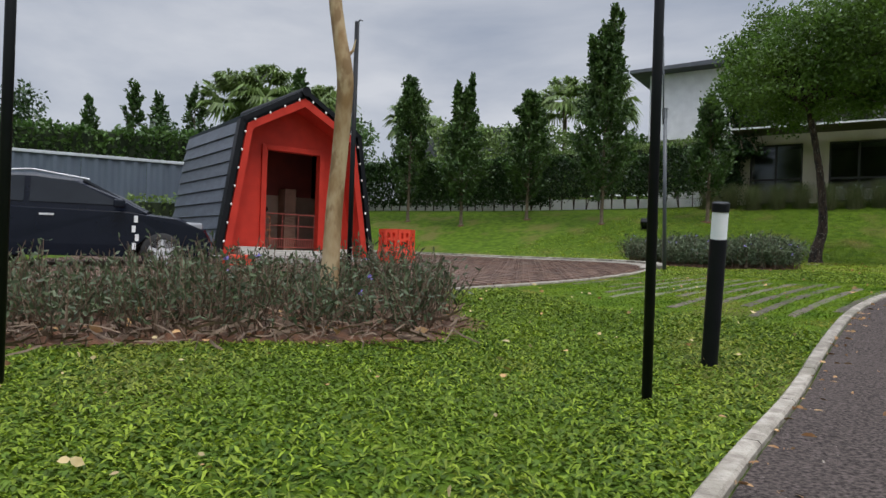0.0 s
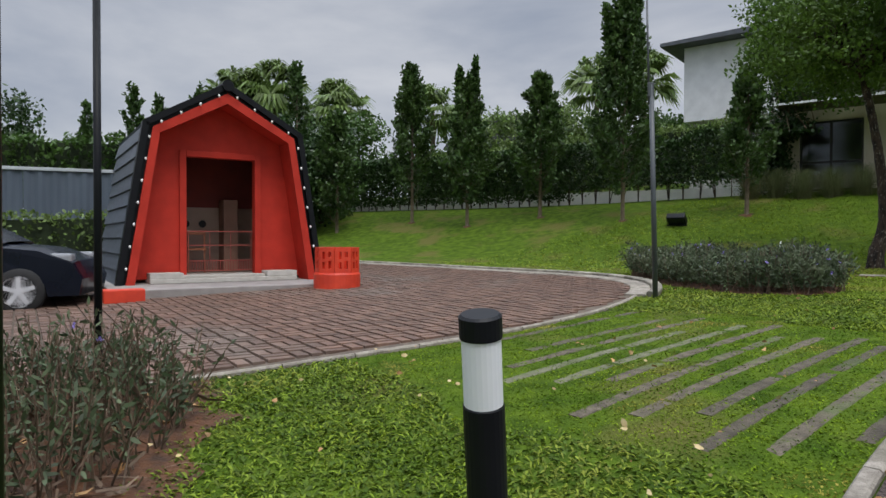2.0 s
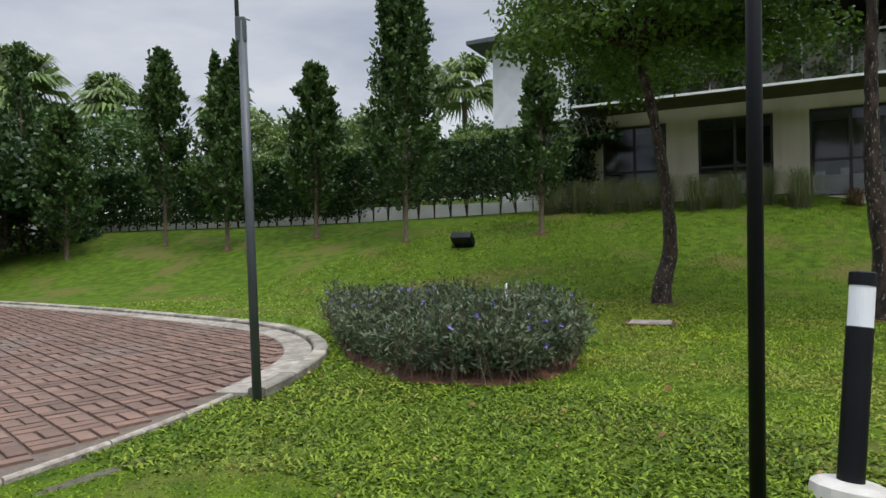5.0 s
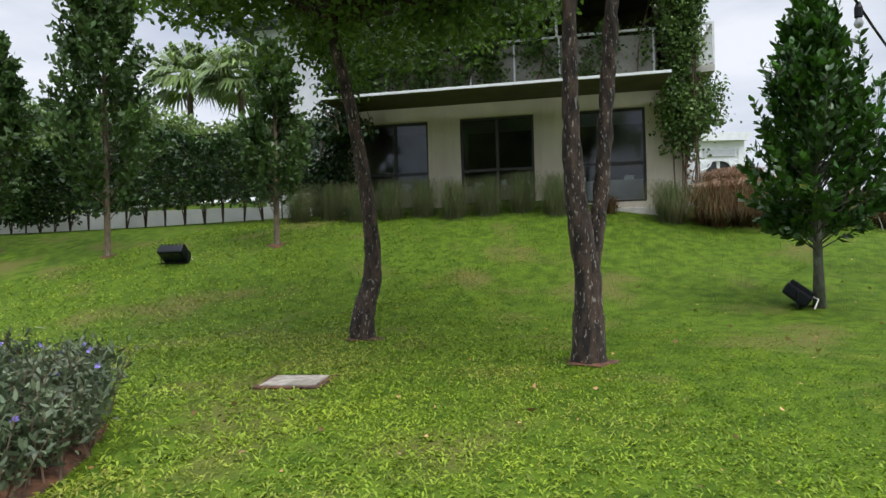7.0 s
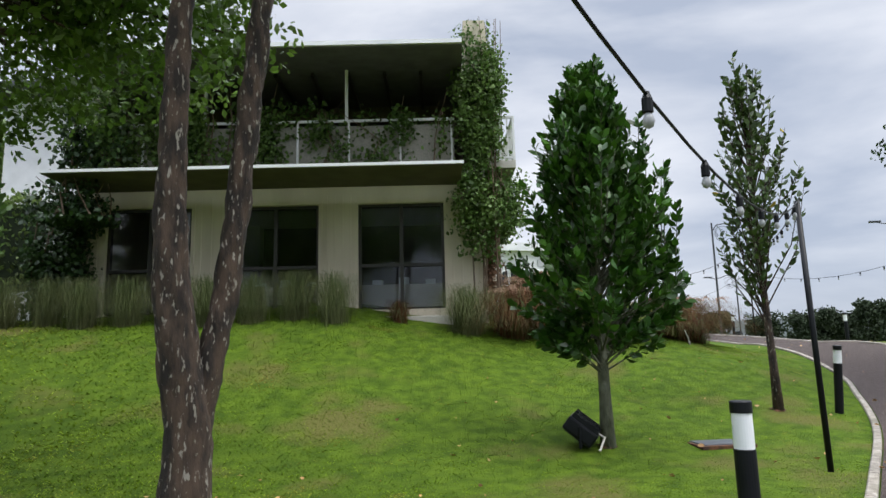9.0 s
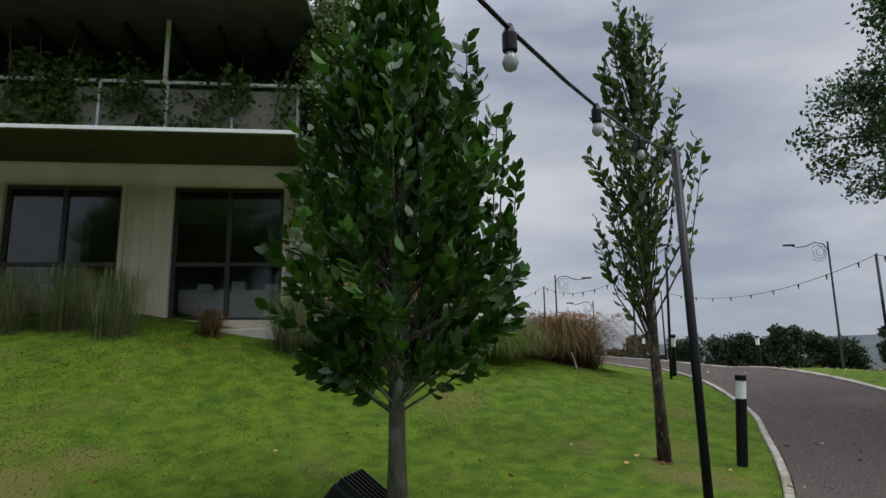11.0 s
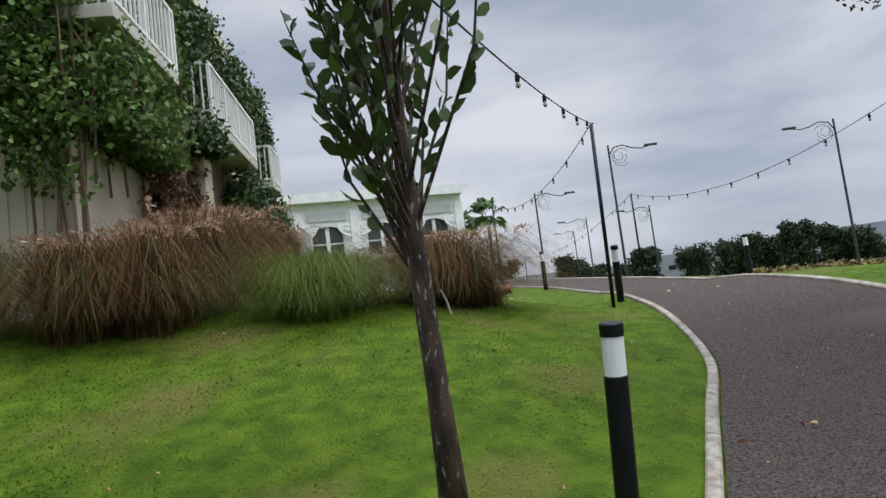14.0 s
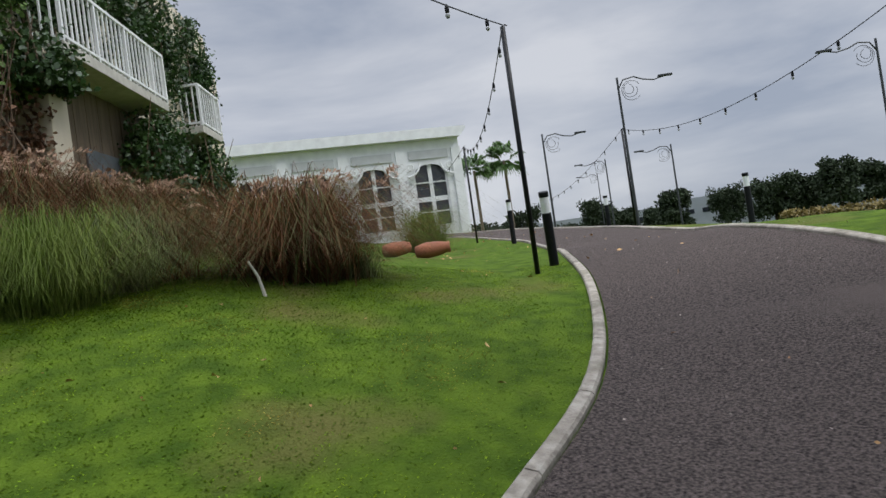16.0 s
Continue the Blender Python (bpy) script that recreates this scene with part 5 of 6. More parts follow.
CWM = pose(-9.4, 17.6, 0, 0, 0, 27)
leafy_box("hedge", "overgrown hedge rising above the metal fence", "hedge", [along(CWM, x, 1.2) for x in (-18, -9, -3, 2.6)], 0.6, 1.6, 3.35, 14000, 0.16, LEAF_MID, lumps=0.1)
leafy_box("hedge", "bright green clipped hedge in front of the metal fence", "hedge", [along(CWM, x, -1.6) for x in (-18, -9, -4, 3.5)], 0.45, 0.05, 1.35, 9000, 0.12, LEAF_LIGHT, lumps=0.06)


def fan_palm(x, y, z, top, r, label, n=48, material=None):
    """A fan palm: ringed trunk and a head of pleated fans."""
    t = thing("palm_tree", pose(x, y, z), label, "palm tree")
    h = top - z - r * 0.5
    part("trunk", Geo().tube([(0, 0, -0.3), (0.05, 0, h * 0.5), (0, 0, h)], [0.2, 0.15, 0.13], 10), BARK_YOUNG, t)
    V = []
    for k in range(n):
        a, el = RNG.random() * 2 * math.pi, RNG.uniform(-0.55, 1.35)
        c = np.array([math.cos(a) * math.cos(el), math.sin(a) * math.cos(el), math.sin(el)])
        base = np.array([0, 0, h]) + c * r * 0.45
        m = 16
        s = np.cross(c, [0, 0, 1.0])
        s /= np.linalg.norm(s) + 1e-6
        for j in range(m):
            th = (j / (m - 1) - 0.5) * 3.6
            d = c * math.cos(th) + s * math.sin(th)
            L = r * 0.5 * (0.7 + 0.3 * math.cos(th)) * RNG.uniform(0.8, 1.1)
            w = np.cross(d, c + np.array([0, 0, 0.4]))
            w = w / (np.linalg.norm(w) + 1e-6) * r * 0.035 + np.array([0, 0, 0.01])
            e1, e2 = base + d * L * 0.6, base + d * L + np.array([0, 0, -0.45 * L])
            V += [base, e1 + w, e2, e1 - w]
    part("fronds", quads_mesh("fronds", np.array(V), 4, material or LEAF_LIGHT), None, t, "fan-shaped drooping fronds", kind="stuff")
    return t


fan_palm(9.4, 38.0, 3.0, 10.9, 2.3, "tall fan palm behind the neighbouring house")
fan_palm(7.3, 40.5, 3.0, 11.4, 2.4, "tall fan palm beyond the hedge")
fan_palm(-7.0, 37.6, 3.0, 9.5, 2.6, "broad pale green fan palm beyond the hedge")
fan_palm(-9.8, 35.3, 3.0, 10.0, 2.6, "fan palm behind the hut")
fan_palm(-11.6, 35.0, 3.0, 9.6, 2.4, "fan palm behind the hut")
fan_palm(-2.0, 39.0, 3.0, 9.6, 2.2, "pale fan palm among the trees")
fan_palm(60.5, 60.5, gz(60.5, 60.5), 12.3, 2.7, "tall fan palm beside the road's far end", 34, LEAF_MID)
fan_palm(57.5, 61.5, gz(57.5, 61.5), 11.4, 2.3, "fan palm half behind the white building", 30, LEAF_MID)


def round_tree(x, y, z, top, r, label, material, n=46, per=90, leaf=0.3, low=0.38):
    t = thing("tree", pose(x, y, z), label, "tree", "trees in the distance")
    h = top - z
    part("trunk", Geo().tube([(0, 0, -0.3), (0.05, 0, h * 0.35), (0, 0, h * 0.7)], [0.05 * h * 0.6, 0.035 * h * 0.6, 0.02], 7), BARK, t)
    c = [(r * 0.75 * (RNG.random() ** 0.5) * math.cos(a), r * 0.75 * (RNG.random() ** 0.5) * math.sin(a), h * RNG.uniform(low, 0.9)) for a in RNG.uniform(0, 6.28, n)]
    part("crown", quads_mesh("crown", clumps(c, r * 0.36, per, leaf, leaf * 0.6, 0.8), 4, material), None, t)
    return t


for x, y, top, r, m_ in ((-12.5, 31, 6.5, 2.2, LEAF_DARK), (4.4, 37, 8.9, 2.2, LEAF_LIGHT), (1.0, 36, 8.4, 2.0, LEAF_LIGHT), (-4.8, 33.5, 7.6, 2.2, LEAF_MID), (-8.2, 31.2, 6.9, 2.0, LEAF_DARK),
                         (9.9, 35.2, 8.0, 1.8, LEAF_MID), (-20.5, 29.5, 7.9, 2.2, LEAF_DARK), (6.5, 36, 8.0, 1.7, LEAF_LIGHT), (-6.5, 27.6, 5.4, 1.7, LEAF_DARK), (-7.6, 25.5, 4.6, 1.6, LEAF_DARK)):
    round_tree(x, y, 2.3, top, r, "rounded tree behind the hedge", m_, leaf=0.22)
for x, y, top, r in ((-8.4, 25.2, 5.0, 1.8), (-6.9, 25.4, 3.6, 1.2), (-8.0, 28.4, 6.6, 1.9), (-5.6, 29.0, 6.2, 1.7)):
    round_tree(x, y, gz(x, y), top, r, "dense dark bushy tree beside the bank", LEAF_DARK, 60, 110, 0.18, 0.06)
for x, y, top in ((-16.9, 30.7, 8.0), (-15.2, 31.5, 9.2), (-14.2, 32, 8.6), (-6.6, 28.9, 9.2), (-13.2, 34, 9.6)):
    columnar_tree(x, y, top, 0.85, 0.2, 45, 80, "dark pointed conifer in the distance")

# ---- car ----
car = thing("car", pose(-4.93, 11.45, 0.4, 0, 0, 22), "dark blue-black hatchback parked beside the hut", "car")
PAINT = mat("dark_blue_car_paint", (0.003, 0.005, 0.011), (0.005, 0.007, 0.014), rough=0.25, scale=3, spec=0.25)
TYRE = mat("tyre_rubber", (0.015, 0.015, 0.016), (0.022, 0.022, 0.022), rough=0.85, scale=10)
ALLOY = mat("alloy", (0.66, 0.67, 0.69), (0.56, 0.57, 0.59), rough=0.35, metal=0.2, scale=4)
CGLASS = mat("tinted_car_glass", (0.012, 0.015, 0.02), (0.016, 0.02, 0.026), rough=0.08, scale=2, spec=0.45)
LOWER = [(-3.55, 0.32), (-3.6, 0.55), (-3.5, 0.98), (-2.9, 1.0), (-0.55, 0.98), (0.25, 0.9), (0.68, 0.72), (0.8, 0.48), (0.76, 0.25), (0.38, 0.24), (0.34, 0.42), (0.2, 0.56), (0.0, 0.62), (-0.2, 0.56), (-0.34, 0.42), (-0.38, 0.22),
         (-2.18, 0.22), (-2.22, 0.42), (-2.36, 0.56), (-2.56, 0.62), (-2.76, 0.56), (-2.9, 0.42), (-2.94, 0.26)]
UPPER = [(-3.5, 0.985), (-3.25, 1.36), (-2.7, 1.49), (-1.9, 1.53), (-1.25, 1.47), (-0.6, 1.2), (-0.2, 0.985)]


def car_shell(poly, half, tuck, levels):
    """A side outline lofted across the car, narrowing upward."""
    q = Geo()
    n = len(poly)
    for y in levels:
        for x, z in poly:
            f = 1 - tuck * max(0, z - 0.6) ** 1.2
            edge = 1 - 0.06 * (abs(y) ** 6)
            q.v.append((x * 1.0 + (0.04 if x < -1.5 else -0.04) * (abs(y) ** 5), y * half * f, 0.22 + (z - 0.22) * edge))
    for i in range(len(levels) - 1):
        for j in range(n):
            q.f.append((i * n + j, i * n + (j + 1) % n, (i + 1) * n + (j + 1) % n, (i + 1) * n + j))
    q.f.append(tuple(reversed(range(n))))
    q.f.append(tuple((len(levels) - 1) * n + j for j in range(n)))
    return q


LV = (-1, -0.93, -0.7, 0, 0.7, 0.93, 1)
body = part("body", car_shell(LOWER, 0.84, 0.1, LV), PAINT, car)
part("cabin", car_shell(UPPER, 0.8, 0.22, LV), PAINT, car)
for sy in (-1, 1):
    for poly in ([(-3.1, 1.06), (-2.98, 1.34), (-2.35, 1.43), (-1.98, 1.45), (-1.98, 1.05)], [(-1.9, 1.05), (-1.9, 1.45), (-1.3, 1.4), (-0.75, 1.14), (-0.62, 1.05)]):
        q = Geo()
        fy = lambda z: sy * 0.8 * (1 - 0.22 * max(0, z - 0.6) ** 1.2)
        q.v = [(x, fy(z) + sy * 0.004, z) for x, z in poly] + [(x, fy(z) - sy * 0.02, z) for x, z in poly]
        n_ = len(poly)
        q.f = [tuple(range(n_)), tuple(reversed(range(n_, 2 * n_)))] + [(j, (j + 1) % n_, n_ + (j + 1) % n_, n_ + j) for j in range(n_)]
        part("side_window", q, CGLASS, car)
    part("door_handle", Geo().box(-1.75, -1.55, sy * 0.83 - 0.012, sy * 0.83 + 0.012, 0.84, 0.87, 0.005), ALLOY, car, "chrome door handle")
    part("door_handle", Geo().box(-2.75, -2.55, sy * 0.83 - 0.012, sy * 0.83 + 0.012, 0.88, 0.91, 0.005), ALLOY, car)
    part("mirror", Geo().box(-0.72, -0.55, sy * 0.92 - 0.08, sy * 0.92 + 0.08, 1.0, 1.13, 0.03), PAINT, car)
    part("headlight", Geo().box(0.3, 0.62, sy * 0.66 - 0.13, sy * 0.66 + 0.13, 0.68, 0.82, 0.04), mat("headlight_glass", (0.35, 0.36, 0.38), (0.25, 0.26, 0.28), rough=0.1), car)
    for k, (x0, z0) in enumerate(((-0.42, 0.86), (-0.45, 0.7), (-0.4, 0.56), (-0.44, 0.42))):
        part("decal", Geo().box(x0, x0 + 0.055, sy * 0.842 - 0.003, sy * 0.842 + 0.003, z0 - 0.08, z0 + 0.03), WHITE, car, "white sticker bar")
    for x in (0.0, -2.56):
        wh = part("wheel", Geo(), TYRE, car)
        q = Geo().lathe([(0.2, -0.1), (0.29, -0.1), (0.315, -0.07), (0.315, 0.07), (0.29, 0.1), (0.2, 0.1)], 28)
        wm = Matrix.Translation((x, sy * 0.76, 0.31)) @ Matrix.Rotation(math.pi / 2, 4, "X")
        q.v = [tuple(wm @ Vector(v)) for v in q.v]
        wh.data = q.mesh("wheel", TYRE, True)
        q = Geo()
        for k in range(5):
            a = 2 * math.pi * k / 5
            q.box(-0.028, 0.028, 0.03, 0.2, -0.105, 0.105, 0.0, Matrix.Rotation(a, 4, "Z"))
        q.lathe([(0.05, -0.108), (0.05, 0.108)], 14)
        for z in (-0.1, 0.08):
            q.lathe([(0.195, z), (0.215, z), (0.215, z + 0.02), (0.195, z + 0.02)], 24)
        q.v = [tuple(wm @ Vector(v)) for v in q.v]
        part("rim", q, ALLOY, wh, "five-spoke alloy rim")
part("windscreen", Geo().add([(-0.28, -0.68, 0.99), (-0.28, 0.68, 0.99), (-1.18, 0.58, 1.46), (-1.18, -0.58, 1.46), (-0.3, -0.68, 0.96), (-0.3, 0.68, 0.96), (-1.2, 0.58, 1.43), (-1.2, -0.58, 1.43)],
                             [(0, 1, 2, 3), (7, 6, 5, 4), (0, 4, 5, 1), (1, 5, 6, 2), (2, 6, 7, 3), (3, 7, 4, 0)]), CGLASS, car)
part("roof_rail", Geo().tube([(-3.1, -0.6, 1.44), (-1.9, -0.61, 1.56), (-1.1, -0.6, 1.45)], [0.012] * 3, 6), ALLOY, car, "pale roof rail")

# ---- ornamental grasses ----
GRASS_GREEN = mat("fountain_grass_green", (0.075, 0.115, 0.02), (0.15, 0.19, 0.04), rough=0.7, scale=2, rnd=0.35, trans=0.3, spec=0.12)
GRASS_DULL = mat("fountain_grass_dull", (0.085, 0.11, 0.04), (0.14, 0.15, 0.07), rough=0.75, scale=2, rnd=0.4, trans=0.25, spec=0.12)
GRASS_RED = mat("fountain_grass_red", (0.055, 0.024, 0.014), (0.15, 0.075, 0.032), rough=0.8, scale=2, rnd=0.5, trans=0.25, spec=0.08)
PLUME = mat("grass_plume", (0.36, 0.22, 0.15), (0.46, 0.32, 0.23), rough=0.8, scale=8, rnd=0.2, trans=0.2)


def grass_clump(x, y, r, h, n, material, label, plumes=0, ex=1.0, ang=0.0, droop=0.8):
    """Arching blades from a tuft, three joined pieces each."""
    c = thing("ornamental_grass", pose(x, y, gz(x, y), 0, 0, ang), label, "ornamental grass", "ornamental grasses by the house")
    n = int(n * 2.4)
    a = RNG.random(n) * 2 * math.pi
    b = np.column_stack((RNG.normal(size=n) * r * 0.2 * ex, RNG.normal(size=n) * r * 0.2, np.full(n, 0.0)))
    b[:, 2] = height(x + b[:, 0], y + b[:, 1]) - gz(x, y) - 0.03 if ang == 0 else -0.03
    o = np.column_stack((np.cos(a) * ex ** 0.5, np.sin(a), np.zeros(n)))
    hh = h * RNG.uniform(0.35, 1.15, n) ** 0.9
    out = r * (0.15 + 1.05 * RNG.random(n) ** 1.3) * droop * 1.6
    w = np.column_stack((-np.sin(a), np.cos(a), np.zeros(n))) * (0.0042 if material is GRASS_RED else 0.0032)
    pts = []
    for f, g_ in ((0.0, 0.0), (0.22, 0.58), (0.58, 0.97), (1.0, 0.66)):
        z = np.maximum(hh * g_ - (f > 0.9) * out * 0.6 * RNG.random(n), 0.1 * (f > 0.5) * h)
        pts.append(b + o * (out * f)[:, None] + np.column_stack((np.zeros(n), np.zeros(n), z)))
    V = []
    for k in range(3):
        wa, wb_ = w * (1 - k * 0.3), w * (0.7 - k * 0.32)
        V.append(np.stack((pts[k] - wa, pts[k] + wa, pts[k + 1] + wb_, pts[k + 1] - wb_), 1))
    part("blades", quads_mesh("blades", np.concatenate(V).reshape(-1, 3), 4, material), None, c, kind="stuff")
    if material is GRASS_RED:
        mix = np.concatenate(V)
        pick = RNG.random(n) < 0.28
        part("green_blades", quads_mesh("green_blades", (mix[np.tile(pick, 3)] * np.array([1.05, 1.05, 0.97])).reshape(-1, 3), 4, GRASS_DULL), None, c, kind="stuff")
    if plumes:
        P, D = [], []
        for k in range(plumes):
            a_ = RNG.random() * 2 * math.pi
            s = np.array([RNG.normal() * r * 0.4 * ex, RNG.normal() * r * 0.4, h * 0.9])
            e = s + np.array([math.cos(a_) * 0.4, math.sin(a_) * 0.4, h * 0.35])
            for u in np.linspace(0, 1, 34):
                p = s + (e - s) * u + np.array([0, 0, -0.5 * u * u * h * 0.6])
                P.append(p)
                D.append((e - s) * 2 + RNG.normal(size=3) * 0.5)
        part("plumes", quads_mesh("plumes", kite_verts(np.array(P), np.array(D), 0.06, 0.018), 4, PLUME), None, c, "feathery seed heads", kind="stuff")
    return c


def house_xy(x, y):
    p = HOUSE @ Vector((x, y, 0))
    return p.x, p.y


for k in range(9):
    x, y = house_xy(-6.3 + k * 0.75, -1.15 + 0.15 * math.sin(k * 2.1))
    grass_clump(x, y, 0.55, 0.85, 420, GRASS_DULL, "dull green ornamental grass along the house front", 0)
x, y = house_xy(2.1, -0.95)
grass_clump(x, y, 0.6, 0.85, 500, GRASS_DULL, "dull green ornamental grass beside the doorstep", droop=1.0)
x, y = house_xy(0.85, -0.75)
grass_clump(x, y, 0.28, 0.4, 200, GRASS_RED, "small reddish grass tuft by the doorstep")
for hx, hy, r, h in ((3.0, -0.9, 0.6, 0.85), (3.6, -0.7, 0.65, 0.92), (3.8, 0.2, 0.65, 1.0), (3.8, 1.2, 0.65, 1.0), (3.9, 2.4, 0.6, 0.92), (4.0, 3.6, 0.6, 0.88)):
    x, y = house_xy(hx, hy)
    grass_clump(x, y, r, h, 800, GRASS_RED, "tall reddish-brown fountain grass at the house corner", 34, droop=1.25)
grass_clump(19.5, 18.1, 0.66, 0.64, 1100, GRASS_GREEN, "bright green arching fountain grass on the lawn", droop=1.1)
grass_clump(19.95, 18.35, 0.6, 0.6, 500, GRASS_DULL, "dull green fountain grass beside the bright clump", droop=1.2)
grass_clump(20.35, 18.7, 0.55, 0.55, 400, GRASS_RED, "withering brown grass beside the green clump", droop=1.3)
grass_clump(21.45, 18.35, 1.0, 0.8, 1500, GRASS_RED, "dark reddish fountain grass with seed heads on the lawn", 26, droop=1.05)
grass_clump(21.95, 18.15, 0.35, 0.3, 200, GRASS_DULL, "low yellowish grass tuft")
grass_clump(27.2, 25.0, 0.95, 0.95, 900, GRASS_GREEN, "pale green grass clump beyond the lawn")
grass_clump(18.7, 19.0, 0.6, 0.65, 600, GRASS_DULL, "dull fountain grass under the balconies")

# terracotta pot lying in the grass
q = Geo().lathe([(0.04, 0), (0.09, 0.02), (0.13, 0.2), (0.11, 0.4), (0.08, 0.5), (0.095, 0.55), (0.07, 0.56)], 18)
single("jar", q, mat("terracotta", (0.32, 0.11, 0.055), (0.22, 0.08, 0.045), scale=6, bump=0.2), "terracotta jar lying on its side on the lawn", "jar", pose(24.6, 21.35, gz(24.6, 21.35) + 0.1, 0, 88, -35), smooth=True)
single("jar", Geo().lathe([(0.04, 0), (0.09, 0.02), (0.12, 0.2), (0.1, 0.36), (0.075, 0.44), (0.06, 0.45)], 18), MATS["terracotta"], "second terracotta jar lying on the lawn", "jar", pose(24.05, 21.4, gz(24.05, 21.4) + 0.09, 0, 88, -20), smooth=True)
single("stick", Geo().tube([(0, 0, -0.02), (-0.03, 0.02, 0.15), (-0.09, 0.03, 0.28)], [0.014, 0.012, 0.008], 7), PALE_CONCRETE, "pale dry stalk sticking out of the lawn", "stick", on(20.85, 17.55))

# ---- floodlights, covers ----


def floodlight(x, y, rz, s=1.0):
    f = thing("floodlight", on(x, y, 0, rz), "black square floodlight on a ground bracket in the grass", "floodlight", "floodlights on the lawn")
    m = Matrix.Translation((0, 0, 0.2 * s)) @ Matrix.Rotation(radians(-52), 4, "X") @ Matrix.Scale(s, 4)
    part("housing", Geo().box(-0.27, 0.27, -0.09, 0.09, -0.2, 0.2, 0.03, m), BLACK, f)
    part("glass", Geo().box(-0.23, 0.23, 0.092, 0.1, -0.16, 0.16, 0.0, m), CGLASS, f)
    for k in range(7):
        x_ = -0.24 + k * 0.08
        part("fin", Geo().box(x_ - 0.008, x_ + 0.008, -0.14, -0.088, -0.18, 0.18, 0.0, m), BLACK, f)
    part("bracket", Geo().tube([(-0.29 * s, 0, 0.26 * s), (-0.29 * s, 0, 0.02), (0.29 * s, 0, 0.02), (0.29 * s, 0, 0.26 * s)], [0.015] * 4, 6), BLACK, f)
    part("cable", Geo().tube([(0, -0.1, 0.2 * s), (-0.2, -0.25, 0.12), (-0.32, -0.2, 0.0)], [0.012] * 3, 6), PALE_CONCRETE, f, "pale looped cable")
    return f


floodlight(6.85, 21.7, 150, 0.95)
floodlight(14.98, 14.72, 40, 0.9)


def cover(x, y, w, d, rz, label, material):
    c = thing("manhole_cover", on(x, y, 0.0, rz), label, "cover", "")
    part("frame", Geo().box(-w / 2 - 0.06, w / 2 + 0.06, -d / 2 - 0.06, d / 2 + 0.06, -0.05, 0.012, 0.004), SOIL, c, "bare soil rim")
    part("lid", Geo().box(-w / 2, w / 2, -d / 2, d / 2, -0.04, 0.022, 0.008), material, c)
    return c


cover(7.95, 13.75, 0.48, 0.42, -28, "pale concrete inspection cover set in the lawn", CONCRETE)
cover(16.25, 13.95, 0.5, 0.35, -25, "dark grey metal drain cover in the lawn", mat("dark_metal_lid", (0.07, 0.08, 0.09), (0.1, 0.11, 0.12), rough=0.5, metal=0.5))
single("marker_post", Geo().tube([(0, 0, -0.05), (0, 0, 0.62), (0.01, 0, 0.64)], [0.012, 0.012, 0.004], 8), WHITE, "short white plastic marker post in the shrubs", "post", on(5.95, 12.6))

# soil rings at the trunks
for x, y, r in ((9.1, 15.85, 0.33), (10.56, 13.22, 0.32), (15.19, 14.55, 0.15), (18.27, 14.4, 0.13), (8.8, 21.75, 0.25), (5.56, 23.0, 0.2), (0.65, 25.2, 0.2), (-1.5, 26.8, 0.2), (3.15, 24.9, 0.2)):
    q = Geo()
    n_ = 18
    for k in range(n_):
        a = 2 * math.pi * k / n_
        rr = r * RNG.uniform(0.5, 0.95)
        q.v.append((rr * math.cos(a), rr * math.sin(a), gz(x + rr * math.cos(a), y + rr * math.sin(a)) - gz(x, y) + 0.012))
    q.v.append((0, 0, 0.05))
    q.f = [(k, (k + 1) % n_, n_) for k in range(n_)]
    single("soil_ring", q, SOIL, "small ring of bare reddish soil round a trunk", "soil", on(x, y), smooth=True)

# ---- string lights ----
CLEAR_BULB = mat("frosted_bulb", (0.5, 0.51, 0.53), (0.42, 0.43, 0.45), rough=0.15, scale=3, trans=0.3)


def festoon(a, b, sag, n, label="string of bulbs in black sockets hung between poles"):
    """A hanging cable with sockets and bulbs."""
    s = thing("string_lights", Matrix(), label, "string lights", "string lights over the lawn edge")
    a, b = Vector(a), Vector(b)
    f = lambda t: a.lerp(b, t) - Vector((0, 0, sag * 4 * t * (1 - t)))
    part("cable", Geo().tube([f(k / 24) for k in range(25)], [0.006] * 25, 5), BLACK, s)
    for k in range(n):
        p = f((k + 0.5) / n)
        bl = part("socket", Geo().lathe([(0.01, -0.058), (0.017, -0.054), (0.017, -0.014), (0.011, 0.0), (0.008, 0.01)], 10, p), BLACK, s, "black socket")
        part("bulb", Geo().lathe([(0.002, -0.104), (0.013, -0.098), (0.019, -0.083), (0.014, -0.066), (0.009, -0.057)], 12, p), CLEAR_BULB, bl, "frosted glass bulb", True)
    return s


def ptop(x, y, h):
    return (x, y, gz(x, y) + h)


festoon(ptop(5.95, 8.35, 3.6), ptop(15.86, 12.61, 2.45), 1.03, 14)
festoon(ptop(15.86, 12.61, 2.45), (23.53, 17.43, 4.4), 0.18, 9)
festoon((23.53, 17.43, 4.4), ptop(29.15, 25.65, 2.45), 0.5, 10)
festoon((26.35, 14.8, 4.15), (31.6, 22.7, 4.65), 0.48, 10)
festoon((26.35, 14.8, 4.15), ptop(19.4, 9.4, 2.5), 0.4, 12)
festoon((31.6, 22.7, 4.65), ptop(40.5, 36.0, 2.5), 0.5, 14)
festoon(ptop(29.15, 25.65, 2.45), ptop(36, 40, 3.2), 0.8, 10)


